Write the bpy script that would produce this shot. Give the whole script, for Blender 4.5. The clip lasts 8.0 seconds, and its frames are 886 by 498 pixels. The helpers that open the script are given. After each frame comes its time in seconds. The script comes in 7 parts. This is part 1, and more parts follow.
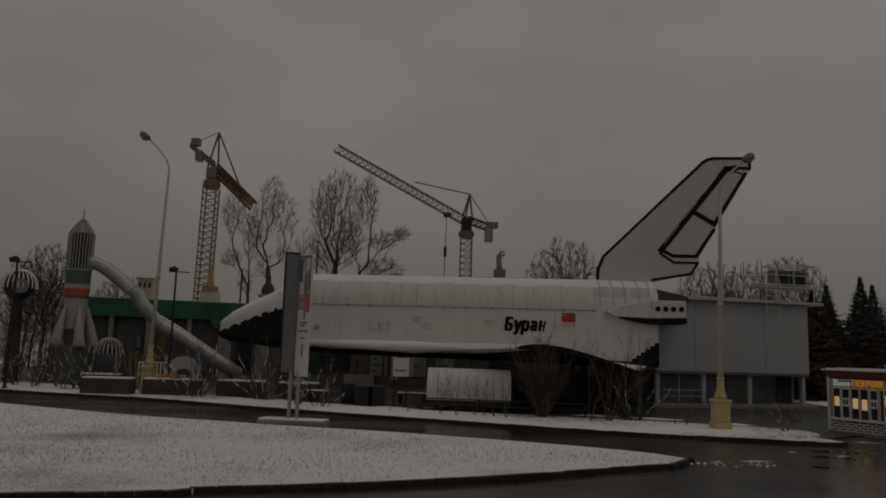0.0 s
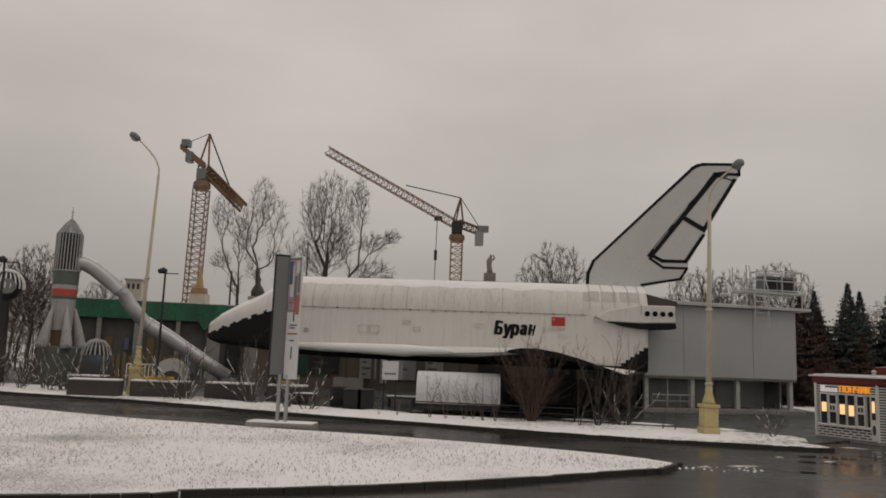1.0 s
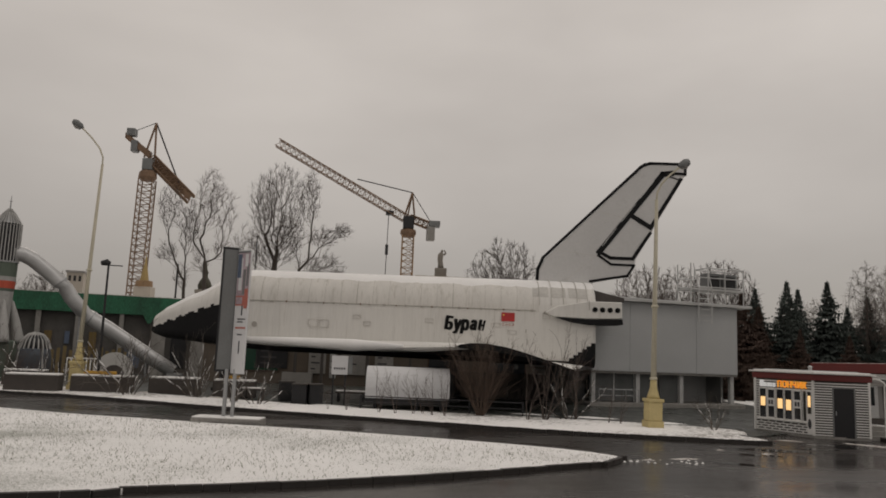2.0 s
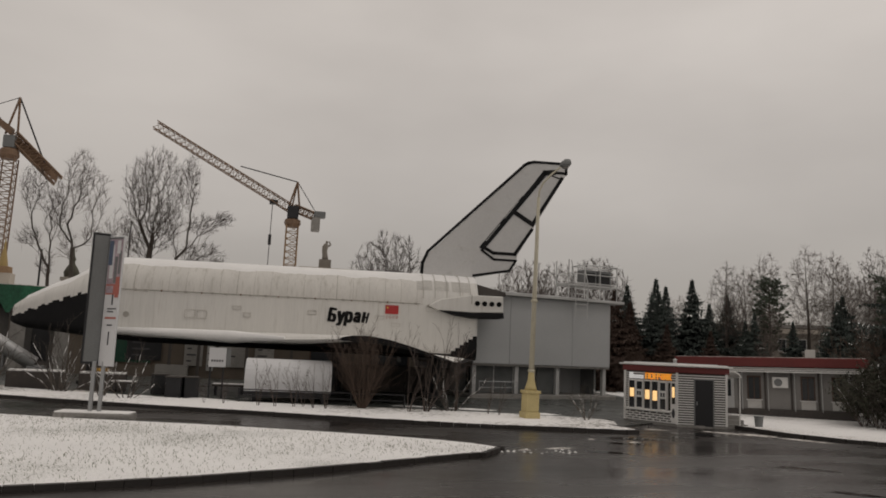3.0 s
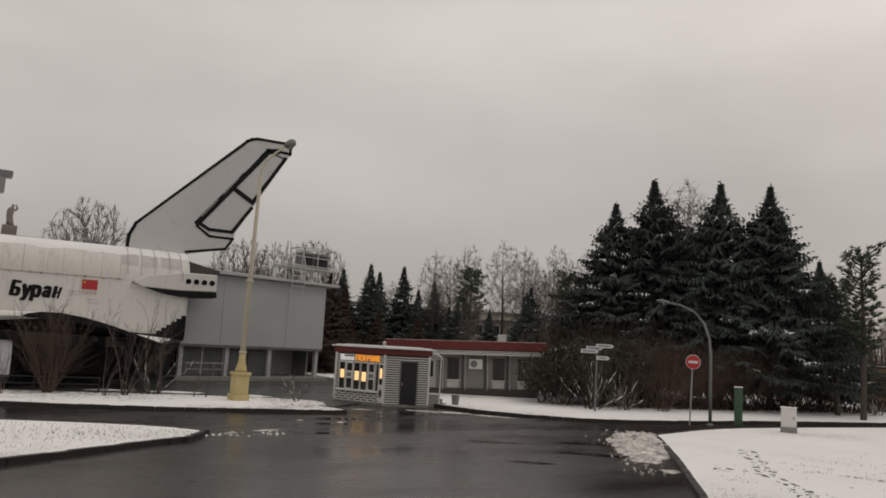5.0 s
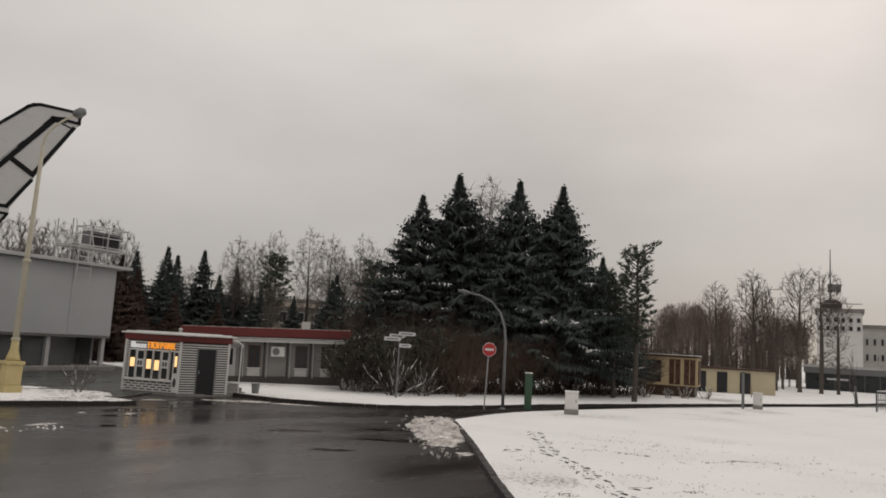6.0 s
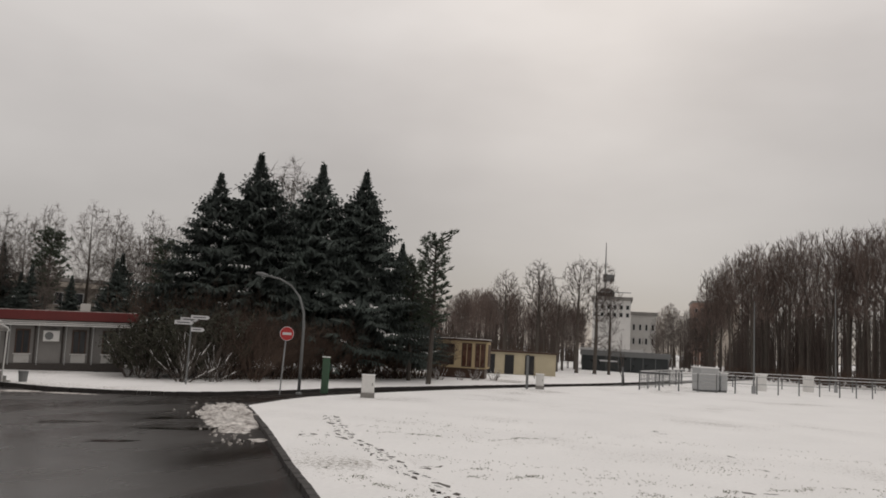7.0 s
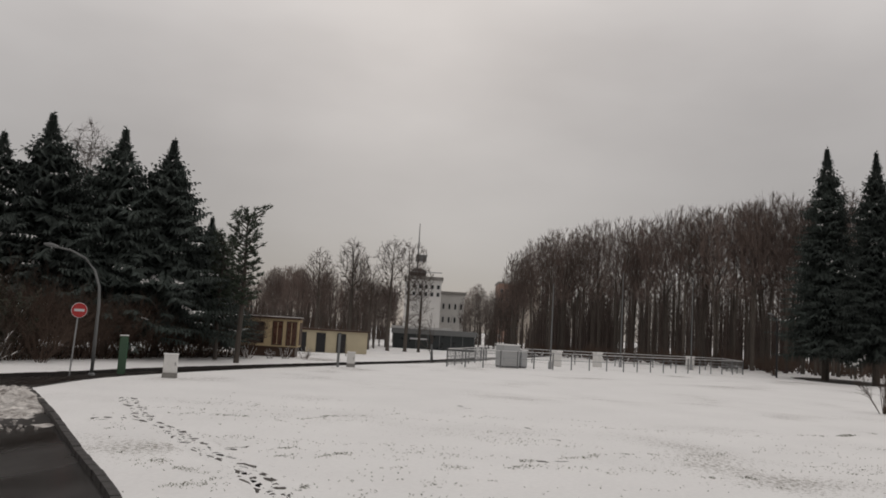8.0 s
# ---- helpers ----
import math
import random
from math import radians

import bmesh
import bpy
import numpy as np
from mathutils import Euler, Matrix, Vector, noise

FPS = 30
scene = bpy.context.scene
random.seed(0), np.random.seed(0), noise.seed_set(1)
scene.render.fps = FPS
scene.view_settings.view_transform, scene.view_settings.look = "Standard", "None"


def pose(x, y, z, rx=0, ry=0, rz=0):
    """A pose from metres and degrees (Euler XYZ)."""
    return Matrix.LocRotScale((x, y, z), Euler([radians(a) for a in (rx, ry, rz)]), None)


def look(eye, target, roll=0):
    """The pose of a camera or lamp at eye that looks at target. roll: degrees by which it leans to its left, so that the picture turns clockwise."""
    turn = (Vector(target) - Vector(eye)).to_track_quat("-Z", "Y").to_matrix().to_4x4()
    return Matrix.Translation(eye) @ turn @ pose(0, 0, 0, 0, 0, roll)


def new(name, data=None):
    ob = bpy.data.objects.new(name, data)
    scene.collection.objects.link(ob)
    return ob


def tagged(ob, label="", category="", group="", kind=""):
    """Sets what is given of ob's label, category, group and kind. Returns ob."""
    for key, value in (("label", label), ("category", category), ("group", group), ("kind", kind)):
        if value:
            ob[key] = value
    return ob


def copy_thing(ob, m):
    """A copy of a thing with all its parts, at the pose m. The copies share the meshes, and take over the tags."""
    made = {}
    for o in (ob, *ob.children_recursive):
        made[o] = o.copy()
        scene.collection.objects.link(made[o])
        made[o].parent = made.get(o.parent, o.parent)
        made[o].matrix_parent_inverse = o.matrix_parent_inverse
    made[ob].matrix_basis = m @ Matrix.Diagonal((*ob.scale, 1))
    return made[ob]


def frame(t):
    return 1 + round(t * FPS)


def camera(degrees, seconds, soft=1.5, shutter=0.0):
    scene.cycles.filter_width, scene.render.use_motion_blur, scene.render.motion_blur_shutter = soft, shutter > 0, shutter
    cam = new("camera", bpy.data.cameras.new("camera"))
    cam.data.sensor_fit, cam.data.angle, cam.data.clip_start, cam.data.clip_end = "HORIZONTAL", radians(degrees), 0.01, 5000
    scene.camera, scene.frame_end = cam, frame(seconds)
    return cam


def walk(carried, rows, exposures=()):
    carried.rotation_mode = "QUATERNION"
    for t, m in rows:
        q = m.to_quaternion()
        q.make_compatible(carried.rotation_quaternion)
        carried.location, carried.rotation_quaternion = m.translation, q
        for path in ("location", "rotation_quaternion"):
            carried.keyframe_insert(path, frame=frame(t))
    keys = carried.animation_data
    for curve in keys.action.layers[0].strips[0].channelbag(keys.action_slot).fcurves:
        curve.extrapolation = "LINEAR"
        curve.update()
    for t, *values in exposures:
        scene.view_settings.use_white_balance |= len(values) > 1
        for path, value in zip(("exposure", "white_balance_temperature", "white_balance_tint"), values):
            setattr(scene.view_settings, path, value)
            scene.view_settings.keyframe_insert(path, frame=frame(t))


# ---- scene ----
cam = camera(60.0, 8.0, soft=1.75)
EYE = (0.0, 0.0, 2.8)
PATH = (
    (0.0, -0.49, 7.69, -1.72), (0.5, -0.77, 7.78, -1.93), (1.0, -1.26, 7.97, -2.06), (1.2, -1.6, 7.95, -2.08), (2.3, -7.1, 7.64, -2.27),
    (2.5, -8.79, 7.59, -2.31), (3.0, -13.61, 7.53, -2.42), (3.5, -18.69, 7.48, -2.62),
    (4.0, -23.27, 7.38, -2.66), (4.2, -25.08, 7.37, -2.70), (5.3, -38.90, 7.19, -3.20),
    (5.5, -41.83, 7.20, -3.23), (6.0, -49.09, 7.10, -3.24), (6.5, -57.22, 7.10, -3.28),
    (7.0, -63.97, 6.78, -3.25), (7.5, -71.29, 6.27, -3.28), (8.0, -77.86, 5.98, -3.41),
)
walk(cam, [(t, pose(*EYE, 90 + p, r, y)) for t, y, p, r in PATH],
     exposures=((0.0, -1.75, 6600, 10), (0.2, -1.45, 6600, 10), (0.5, -0.65, 6600, 10), (0.8, -0.16, 6600, 10), (1.0, -0.1, 6600, 10), (3.5, -0.13, 6560, 10), (5.5, 0.1, 6450, 10), (6.3, 0.15, 6400, 10), (7.0, 0.09, 6330, 10), (7.5, 0.02, 6290, 10), (8.0, -0.11, 6250, 10)))

# ---- world and light: low overcast ----
world = bpy.data.worlds.new("overcast")
scene.world = world
world.use_nodes = True
wn, wl = world.node_tree.nodes, world.node_tree.links
wn.clear()
w_out = wn.new("ShaderNodeOutputWorld")
w_bg = wn.new("ShaderNodeBackground")
w_bg.inputs["Strength"].default_value = 0.1
sky = wn.new("ShaderNodeTexSky")
sky.sky_type = "NISHITA"
sky.sun_disc = False
sky.sun_elevation, sky.sun_rotation = radians(28), radians(75)
w_co = wn.new("ShaderNodeTexCoord")
w_map = wn.new("ShaderNodeMapping")
w_map.inputs["Scale"].default_value = (1.0, 1.0, 2.6)
w_noise = wn.new("ShaderNodeTexNoise")
w_noise.inputs["Scale"].default_value = 1.7
w_noise.inputs["Detail"].default_value = 5.0
w_noise.inputs["Roughness"].default_value = 0.45
w_ramp = wn.new("ShaderNodeValToRGB")
w_ramp.color_ramp.elements[0].position, w_ramp.color_ramp.elements[0].color = 0.3, (4.75, 4.35, 4.02, 1)
w_ramp.color_ramp.elements[1].position, w_ramp.color_ramp.elements[1].color = 0.72, (6.7, 6.2, 5.75, 1)
w_sep = wn.new("ShaderNodeSeparateXYZ")
w_up = wn.new("ShaderNodeMapRange")
w_up.inputs["From Min"].default_value, w_up.inputs["From Max"].default_value = 0.0, 0.42
w_up.inputs["To Min"].default_value, w_up.inputs["To Max"].default_value = 0.615, 1.08
w_mul = wn.new("ShaderNodeMix")
w_mul.data_type, w_mul.blend_type = "RGBA", "MULTIPLY"
w_mul.inputs["Factor"].default_value = 1.0
w_mix = wn.new("ShaderNodeMix")
w_mix.data_type = "RGBA"
w_mix.inputs["Factor"].default_value = 0.96
wl.new(w_co.outputs["Generated"], w_map.inputs["Vector"])
wl.new(w_map.outputs["Vector"], w_noise.inputs["Vector"])
wl.new(w_noise.outputs["Fac"], w_ramp.inputs["Fac"])
wl.new(w_co.outputs["Generated"], w_sep.inputs["Vector"])
wl.new(w_sep.outputs["Z"], w_up.inputs["Value"])
wl.new(w_ramp.outputs["Color"], w_mul.inputs["A"])
wl.new(w_up.outputs["Result"], w_mul.inputs["B"])
w_dot = wn.new("ShaderNodeVectorMath")
w_dot.operation = "DOT_PRODUCT"
w_dot.inputs[1].default_value = (0.83, 0.17, 0.53)
w_thin = wn.new("ShaderNodeMapRange")
w_thin.interpolation_type = "SMOOTHSTEP"
w_thin.inputs["From Min"].default_value, w_thin.inputs["From Max"].default_value = 0.8, 1.0
w_thin.inputs["To Min"].default_value, w_thin.inputs["To Max"].default_value = 0.98, 1.24
w_lift = wn.new("ShaderNodeMix")
w_lift.data_type, w_lift.blend_type = "RGBA", "MULTIPLY"
w_lift.inputs["Factor"].default_value = 1.0
wl.new(w_co.outputs["Generated"], w_dot.inputs[0])
wl.new(w_dot.outputs["Value"], w_thin.inputs["Value"])
wl.new(w_mul.outputs["Result"], w_lift.inputs["A"])
w_dot2 = wn.new("ShaderNodeVectorMath")
w_dot2.operation = "DOT_PRODUCT"
w_dot2.inputs[1].default_value = (0.997, -0.05, 0.05)
w_dark = wn.new("ShaderNodeMapRange")
w_dark.interpolation_type = "SMOOTHSTEP"
w_dark.inputs["From Min"].default_value, w_dark.inputs["From Max"].default_value = 0.9, 1.0
w_dark.inputs["To Min"].default_value, w_dark.inputs["To Max"].default_value = 1.0, 0.86
w_both = wn.new("ShaderNodeMath")
w_both.operation = "MULTIPLY"
wl.new(w_co.outputs["Generated"], w_dot2.inputs[0])
wl.new(w_dot2.outputs["Value"], w_dark.inputs["Value"])
wl.new(w_thin.outputs["Result"], w_both.inputs[0])
wl.new(w_dark.outputs["Result"], w_both.inputs[1])
wl.new(w_both.outputs["Value"], w_lift.inputs["B"])
wl.new(sky.outputs["Color"], w_mix.inputs["A"])
wl.new(w_lift.outputs["Result"], w_mix.inputs["B"])
wl.new(w_mix.outputs["Result"], w_bg.inputs["Color"])
wl.new(w_bg.outputs["Background"], w_out.inputs["Surface"])
sun = new("sun", bpy.data.lights.new("sun", "SUN"))
sun.data.energy, sun.data.angle, sun.data.color = 0.4, radians(40), (1.0, 0.96, 0.9)
sun.matrix_basis = look((20, -10, 40), (0, 0, 0))

# ---- materials ----


def surf(name, base, rough=0.7, metal=0.0, var=0.14, scale=1.2, fine=22.0, bump=0.12,
         stain=None, amount=0.0, stretch=(1, 1, 1), edge=0.06, spec=0.4, per_object=0.0):
    """A plain surface with two scales of variation, relief, and optional stains of a colour."""
    m = bpy.data.materials.new(name)
    m.use_nodes = True
    n, l = m.node_tree.nodes, m.node_tree.links
    b = n["Principled BSDF"]
    b.inputs["Metallic"].default_value = metal
    b.inputs["Specular IOR Level"].default_value = spec
    co = n.new("ShaderNodeTexCoord")
    mp = n.new("ShaderNodeMapping")
    mp.inputs["Scale"].default_value = stretch
    l.new(co.outputs["Object"], mp.inputs["Vector"])
    big, small = n.new("ShaderNodeTexNoise"), n.new("ShaderNodeTexNoise")
    for node, s, d in ((big, scale, 4.0), (small, fine, 3.0)):
        node.inputs["Scale"].default_value = s
        node.inputs["Detail"].default_value = d
        l.new(mp.outputs["Vector"], node.inputs["Vector"])
    add = n.new("ShaderNodeMath")
    add.operation = "ADD"
    l.new(big.outputs["Fac"], add.inputs[0])
    l.new(small.outputs["Fac"], add.inputs[1])
    ramp = n.new("ShaderNodeMapRange")
    ramp.inputs["From Min"].default_value, ramp.inputs["From Max"].default_value = 0.7, 1.3
    ramp.inputs["To Min"].default_value, ramp.inputs["To Max"].default_value = 1 - var, 1 + var
    l.new(add.outputs[0], ramp.inputs["Value"])
    last = ramp.outputs["Result"]
    if per_object:
        info = n.new("ShaderNodeObjectInfo")
        r2 = n.new("ShaderNodeMapRange")
        r2.inputs["To Min"].default_value, r2.inputs["To Max"].default_value = 1 - per_object, 1 + per_object
        l.new(info.outputs["Random"], r2.inputs["Value"])
        mu = n.new("ShaderNodeMath")
        mu.operation = "MULTIPLY"
        l.new(last, mu.inputs[0])
        l.new(r2.outputs["Result"], mu.inputs[1])
        last = mu.outputs[0]
    col = n.new("ShaderNodeMix")
    col.data_type, col.blend_type = "RGBA", "MULTIPLY"
    col.inputs["Factor"].default_value = 1.0
    col.inputs["A"].default_value = (*base, 1)
    l.new(last, col.inputs["B"])
    colour = col.outputs["Result"]
    if stain:
        st = n.new("ShaderNodeTexNoise")
        st.inputs["Scale"].default_value = scale * 2.3
        st.inputs["Detail"].default_value = 8.0
        st.inputs["Roughness"].default_value = 0.65
        l.new(mp.outputs["Vector"], st.inputs["Vector"])
        th = n.new("ShaderNodeMapRange")
        th.inputs["From Min"].default_value = 0.62 - 0.3 * amount
        th.inputs["From Max"].default_value = 0.62 - 0.3 * amount + edge
        l.new(st.outputs["Fac"], th.inputs["Value"])
        mx = n.new("ShaderNodeMix")
        mx.data_type = "RGBA"
        mx.inputs["B"].default_value = (*stain, 1)
        l.new(th.outputs["Result"], mx.inputs["Factor"])
        l.new(colour, mx.inputs["A"])
        colour = mx.outputs["Result"]
    l.new(colour, b.inputs["Base Color"])
    rr = n.new("ShaderNodeMapRange")
    rr.inputs["From Min"].default_value, rr.inputs["From Max"].default_value = 0.3, 0.7
    rr.inputs["To Min"].default_value, rr.inputs["To Max"].default_value = max(rough - 0.12, 0.03), min(rough + 0.12, 1)
    l.new(big.outputs["Fac"], rr.inputs["Value"])
    l.new(rr.outputs["Result"], b.inputs["Roughness"])
    if bump:
        bp = n.new("ShaderNodeBump")
        bp.inputs["Strength"].default_value = bump
        bp.inputs["Distance"].default_value = 0.03
        l.new(small.outputs["Fac"], bp.inputs["Height"])
        l.new(bp.outputs["Normal"], b.inputs["Normal"])
    return m


def glow(name, colour, strength):
    m = bpy.data.materials.new(name)
    m.use_nodes = True
    b = m.node_tree.nodes["Principled BSDF"]
    b.inputs["Base Color"].default_value = (*colour, 1)
    b.inputs["Emission Color"].default_value = (*colour, 1)
    b.inputs["Emission Strength"].default_value = strength
    return m


def snowy_ground(name, grass, amount, fine):
    """Thin snow with grass and soil showing through in patches and fine specks."""
    m = surf(name, (0.86, 0.85, 0.84), 0.75, 0, 0.05, 0.35, 9.0, 0.35)
    n, l = m.node_tree.nodes, m.node_tree.links
    b = n["Principled BSDF"]
    co = n.new("ShaderNodeTexCoord")
    a, c = n.new("ShaderNodeTexNoise"), n.new("ShaderNodeTexNoise")
    a.inputs["Scale"].default_value, a.inputs["Detail"].default_value = fine, 6.0
    a.inputs["Roughness"].default_value = 0.75
    c.inputs["Scale"].default_value, c.inputs["Detail"].default_value = 0.16, 5.0
    for k in (a, c):
        l.new(co.outputs["Object"], k.inputs["Vector"])
    mul = n.new("ShaderNodeMath")
    mul.operation = "MULTIPLY_ADD"
    mul.inputs[1].default_value = 0.9
    l.new(c.outputs["Fac"], mul.inputs[0])
    l.new(a.outputs["Fac"], mul.inputs[2])
    th = n.new("ShaderNodeMapRange")
    th.inputs["From Min"].default_value, th.inputs["From Max"].default_value = 1.17 - amount, 1.32 - amount
    l.new(mul.outputs[0], th.inputs["Value"])
    mx = n.new("ShaderNodeMix")
    mx.data_type = "RGBA"
    l.new(th.outputs["Result"], mx.inputs["Factor"])
    old = b.inputs["Base Color"].links[0].from_socket
    l.new(old, mx.inputs["A"])
    mx.inputs["B"].default_value = (*grass, 1)
    l.new(mx.outputs["Result"], b.inputs["Base Color"])
    lump = n.new("ShaderNodeTexNoise")
    lump.inputs["Scale"].default_value, lump.inputs["Detail"].default_value = 1.1, 5.0
    l.new(co.outputs["Object"], lump.inputs["Vector"])
    bp = n.new("ShaderNodeBump")
    bp.inputs["Strength"].default_value, bp.inputs["Distance"].default_value = 0.6, 0.16
    l.new(lump.outputs["Fac"], bp.inputs["Height"])
    l.new(b.inputs["Normal"].links[0].from_socket, bp.inputs["Normal"])
    l.new(bp.outputs["Normal"], b.inputs["Normal"])
    return m


def wet_asphalt(name):
    m = surf(name, (0.029, 0.025, 0.023), 0.4, 0, 0.22, 0.22, 30.0, 0.08, spec=0.28)
    n, l = m.node_tree.nodes, m.node_tree.links
    b = n["Principled BSDF"]
    co = n.new("ShaderNodeTexCoord")
    mp = n.new("ShaderNodeMapping")
    mp.inputs["Scale"].default_value = (0.16, 0.42, 1)
    mp.inputs["Rotation"].default_value = (0, 0, radians(-35))
    w = n.new("ShaderNodeTexNoise")
    w.inputs["Scale"].default_value, w.inputs["Detail"].default_value = 1.0, 6.0
    l.new(co.outputs["Object"], mp.inputs["Vector"])
    l.new(mp.outputs["Vector"], w.inputs["Vector"])
    r = n.new("ShaderNodeMapRange")
    r.inputs["From Min"].default_value, r.inputs["From Max"].default_value = 0.3, 0.72
    r.inputs["To Min"].default_value, r.inputs["To Max"].default_value = 0.38, 0.1
    l.new(w.outputs["Fac"], r.inputs["Value"])
    l.new(r.outputs["Result"], b.inputs["Roughness"])
    return m


ASPHALT = wet_asphalt("wet_asphalt")
SNOW_LAWN = snowy_ground("snowy_lawn", (0.25, 0.26, 0.225), 0.17, 24.0)
SNOW_VERGE = snowy_ground("verge_snow", (0.13, 0.118, 0.095), 0.19, 5.0)
SNOW_FIELD = snowy_ground("snow_field", (0.26, 0.24, 0.21), 0.11, 9.0)
SNOW = surf("snow", (0.82, 0.81, 0.80), 0.75, 0, 0.05, 0.8, 12, 0.3)
DIRTY_SNOW = surf("dirty_snow", (0.62, 0.59, 0.56), 0.8, 0, 0.3, 1.5, 9, 0.8, stain=(0.10, 0.08, 0.068), amount=0.6, edge=0.25)
KERB = surf("kerb_granite", (0.03, 0.026, 0.024), 0.55, 0, 0.25, 2.0, 30, 0.2)
PUDDLE = surf("puddle_water", (0.012, 0.011, 0.01), 0.03, 0, 0.1, 2.0, 30, 0.0, spec=0.5)
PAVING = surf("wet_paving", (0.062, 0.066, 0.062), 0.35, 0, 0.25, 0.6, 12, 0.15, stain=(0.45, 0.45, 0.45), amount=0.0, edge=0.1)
WHITE_HULL = surf("white_hull", (0.66, 0.645, 0.615), 0.55, 0, 0.06, 0.7, 9, 0.05, stain=(0.42, 0.39, 0.345), amount=0.2, stretch=(4.5, 1, 0.22), edge=0.3)
BAY_DOOR = surf("bay_door", (0.63, 0.61, 0.575), 0.6, 0, 0.08, 0.7, 9, 0.05, stain=(0.36, 0.335, 0.285), amount=0.3, stretch=(2.6, 1, 0.35), edge=0.3)
RUST = surf("rusty_bracket", (0.16, 0.10, 0.06), 0.85, 0, 0.3)
HATCH_LINE = surf("hatch_seam", (0.54, 0.52, 0.485), 0.7)
HULL_LINE = surf("hull_seam", (0.36, 0.34, 0.31), 0.7)
AFT_PANEL = surf("aft_panel", (0.50, 0.485, 0.455), 0.6, 0, 0.12, 1.2, 9, 0.05, stain=(0.62, 0.6, 0.57), amount=0.3, edge=0.3)
BLACK_TILE = surf("black_tile", (0.009, 0.009, 0.01), 0.7, 0, 0.3, 3, 25, 0.1, spec=0.2)
FIN_WHITE = surf("fin_white", (0.56, 0.555, 0.55), 0.5, 0, 0.05, 0.5, 8, 0.04, stain=(0.36, 0.35, 0.33), amount=0.03, edge=0.3)
RED = surf("flag_red", (0.42, 0.035, 0.035), 0.6, 0, 0.1)
YELLOW_STAR = surf("flag_yellow", (0.7, 0.5, 0.1), 0.6)
GREY_PANEL = surf("grey_panel", (0.43, 0.44, 0.445), 0.45, 0.1, 0.05, 0.5, 20, 0.03)
GREY_TRIM = surf("grey_trim", (0.46, 0.46, 0.455), 0.5, 0.1, 0.08)
PAV_GLASS = surf("tinted_glass", (0.025, 0.03, 0.032), 0.35, 0, 0.2, bump=0)
DARK_GLASS = surf("dark_glass", (0.02, 0.022, 0.025), 0.08, 0, 0.2, spec=0.6, bump=0)
SCREEN = surf("screen_glass", (0.11, 0.115, 0.115), 0.15, 0, 0.15, bump=0, spec=0.6)
BROWN_GLASS = surf("curtained_glass", (0.075, 0.03, 0.018), 0.3, 0, 0.3, 2.0, bump=0)
CONCRETE = surf("concrete", (0.25, 0.24, 0.225), 0.85, 0, 0.2, 1.5, 18, 0.2, stain=(0.12, 0.11, 0.1), amount=0.15, edge=0.2)
DARK_WALL = surf("dark_wall", (0.07, 0.062, 0.057), 0.8, 0, 0.25, 1.0)
STEEL = surf("galvanised_steel", (0.33, 0.335, 0.34), 0.45, 0.6, 0.12, 3)
DARK_STEEL = surf("dark_steel", (0.028, 0.028, 0.03), 0.5, 0.3, 0.2)
GREY_STEEL = surf("grey_painted_steel", (0.17, 0.175, 0.175), 0.5, 0.2, 0.12)
CREAM = surf("cream_paint", (0.47, 0.435, 0.34), 0.55, 0, 0.1, 1.5, 20, 0.08, stain=(0.3, 0.25, 0.17), amount=0.05, edge=0.2)
YELLOW_BASE = surf("yellow_paint", (0.50, 0.41, 0.20), 0.6, 0, 0.12, 2.5, 20, 0.1, stain=(0.3, 0.22, 0.1), amount=0.08, edge=0.2)
LAMP_GLASS = surf("lamp_glass", (0.22, 0.21, 0.2), 0.3, 0, 0.1)
RED_ROOF = surf("red_roof", (0.135, 0.024, 0.022), 0.5, 0, 0.15, 1.0, 14, 0.05)
WHITE_WALL = surf("white_plaster", (0.52, 0.51, 0.49), 0.8, 0, 0.08, 1.0, 18, 0.08, stain=(0.33, 0.31, 0.28), amount=0.08, edge=0.25)
WHITE_SLAT = surf("white_slat", (0.70, 0.69, 0.67), 0.6, 0, 0.08)
BLACK_DOOR = surf("black_door", (0.014, 0.014, 0.016), 0.45, 0, 0.2)
WINDOW_GLOW = glow("lit_window", (1.0, 0.64, 0.28), 0.85)
SIGN_ORANGE = glow("sign_orange", (1.0, 0.46, 0.05), 0.3)
SIGN_WHITE = glow("sign_white", (0.85, 0.85, 0.85), 0.25)
BARK = surf("bark", (0.088, 0.075, 0.064), 0.9, 0, 0.25, 2, 25, 0.3, per_object=0.2)
TWIG = surf("twig", (0.085, 0.066, 0.057), 0.9, 0, 0.2, 2, 25, 0, per_object=0.25)
WOOD_TWIG = surf("woodland_twig", (0.14, 0.106, 0.092), 0.9, 0, 0.2, 2, 25, 0, per_object=0.4)
PALE_TWIG = surf("pale_twig", (0.125, 0.104, 0.092), 0.9, 0, 0.2, 2, 25, 0, per_object=0.2)
RED_TWIG = surf("red_brown_twig", (0.083, 0.057, 0.043), 0.9, 0, 0.25, 2, 25, 0, per_object=0.25)
NEEDLE = surf("spruce_needles", (0.06, 0.074, 0.066), 0.8, 0, 0.35, 0.8, 14, 0, per_object=0.2)
PINE_NEEDLE = surf("pine_needles", (0.068, 0.086, 0.06), 0.8, 0, 0.35, 0.8, 14, 0, per_object=0.2)
DRY_NEEDLE = surf("dry_needles", (0.07, 0.045, 0.034), 0.9, 0, 0.35, 0.8, 14, 0)
OLIVE_LEAF = surf("olive_leaf", (0.05, 0.052, 0.034), 0.8, 0, 0.3, 3, 20, 0, per_object=0.2)
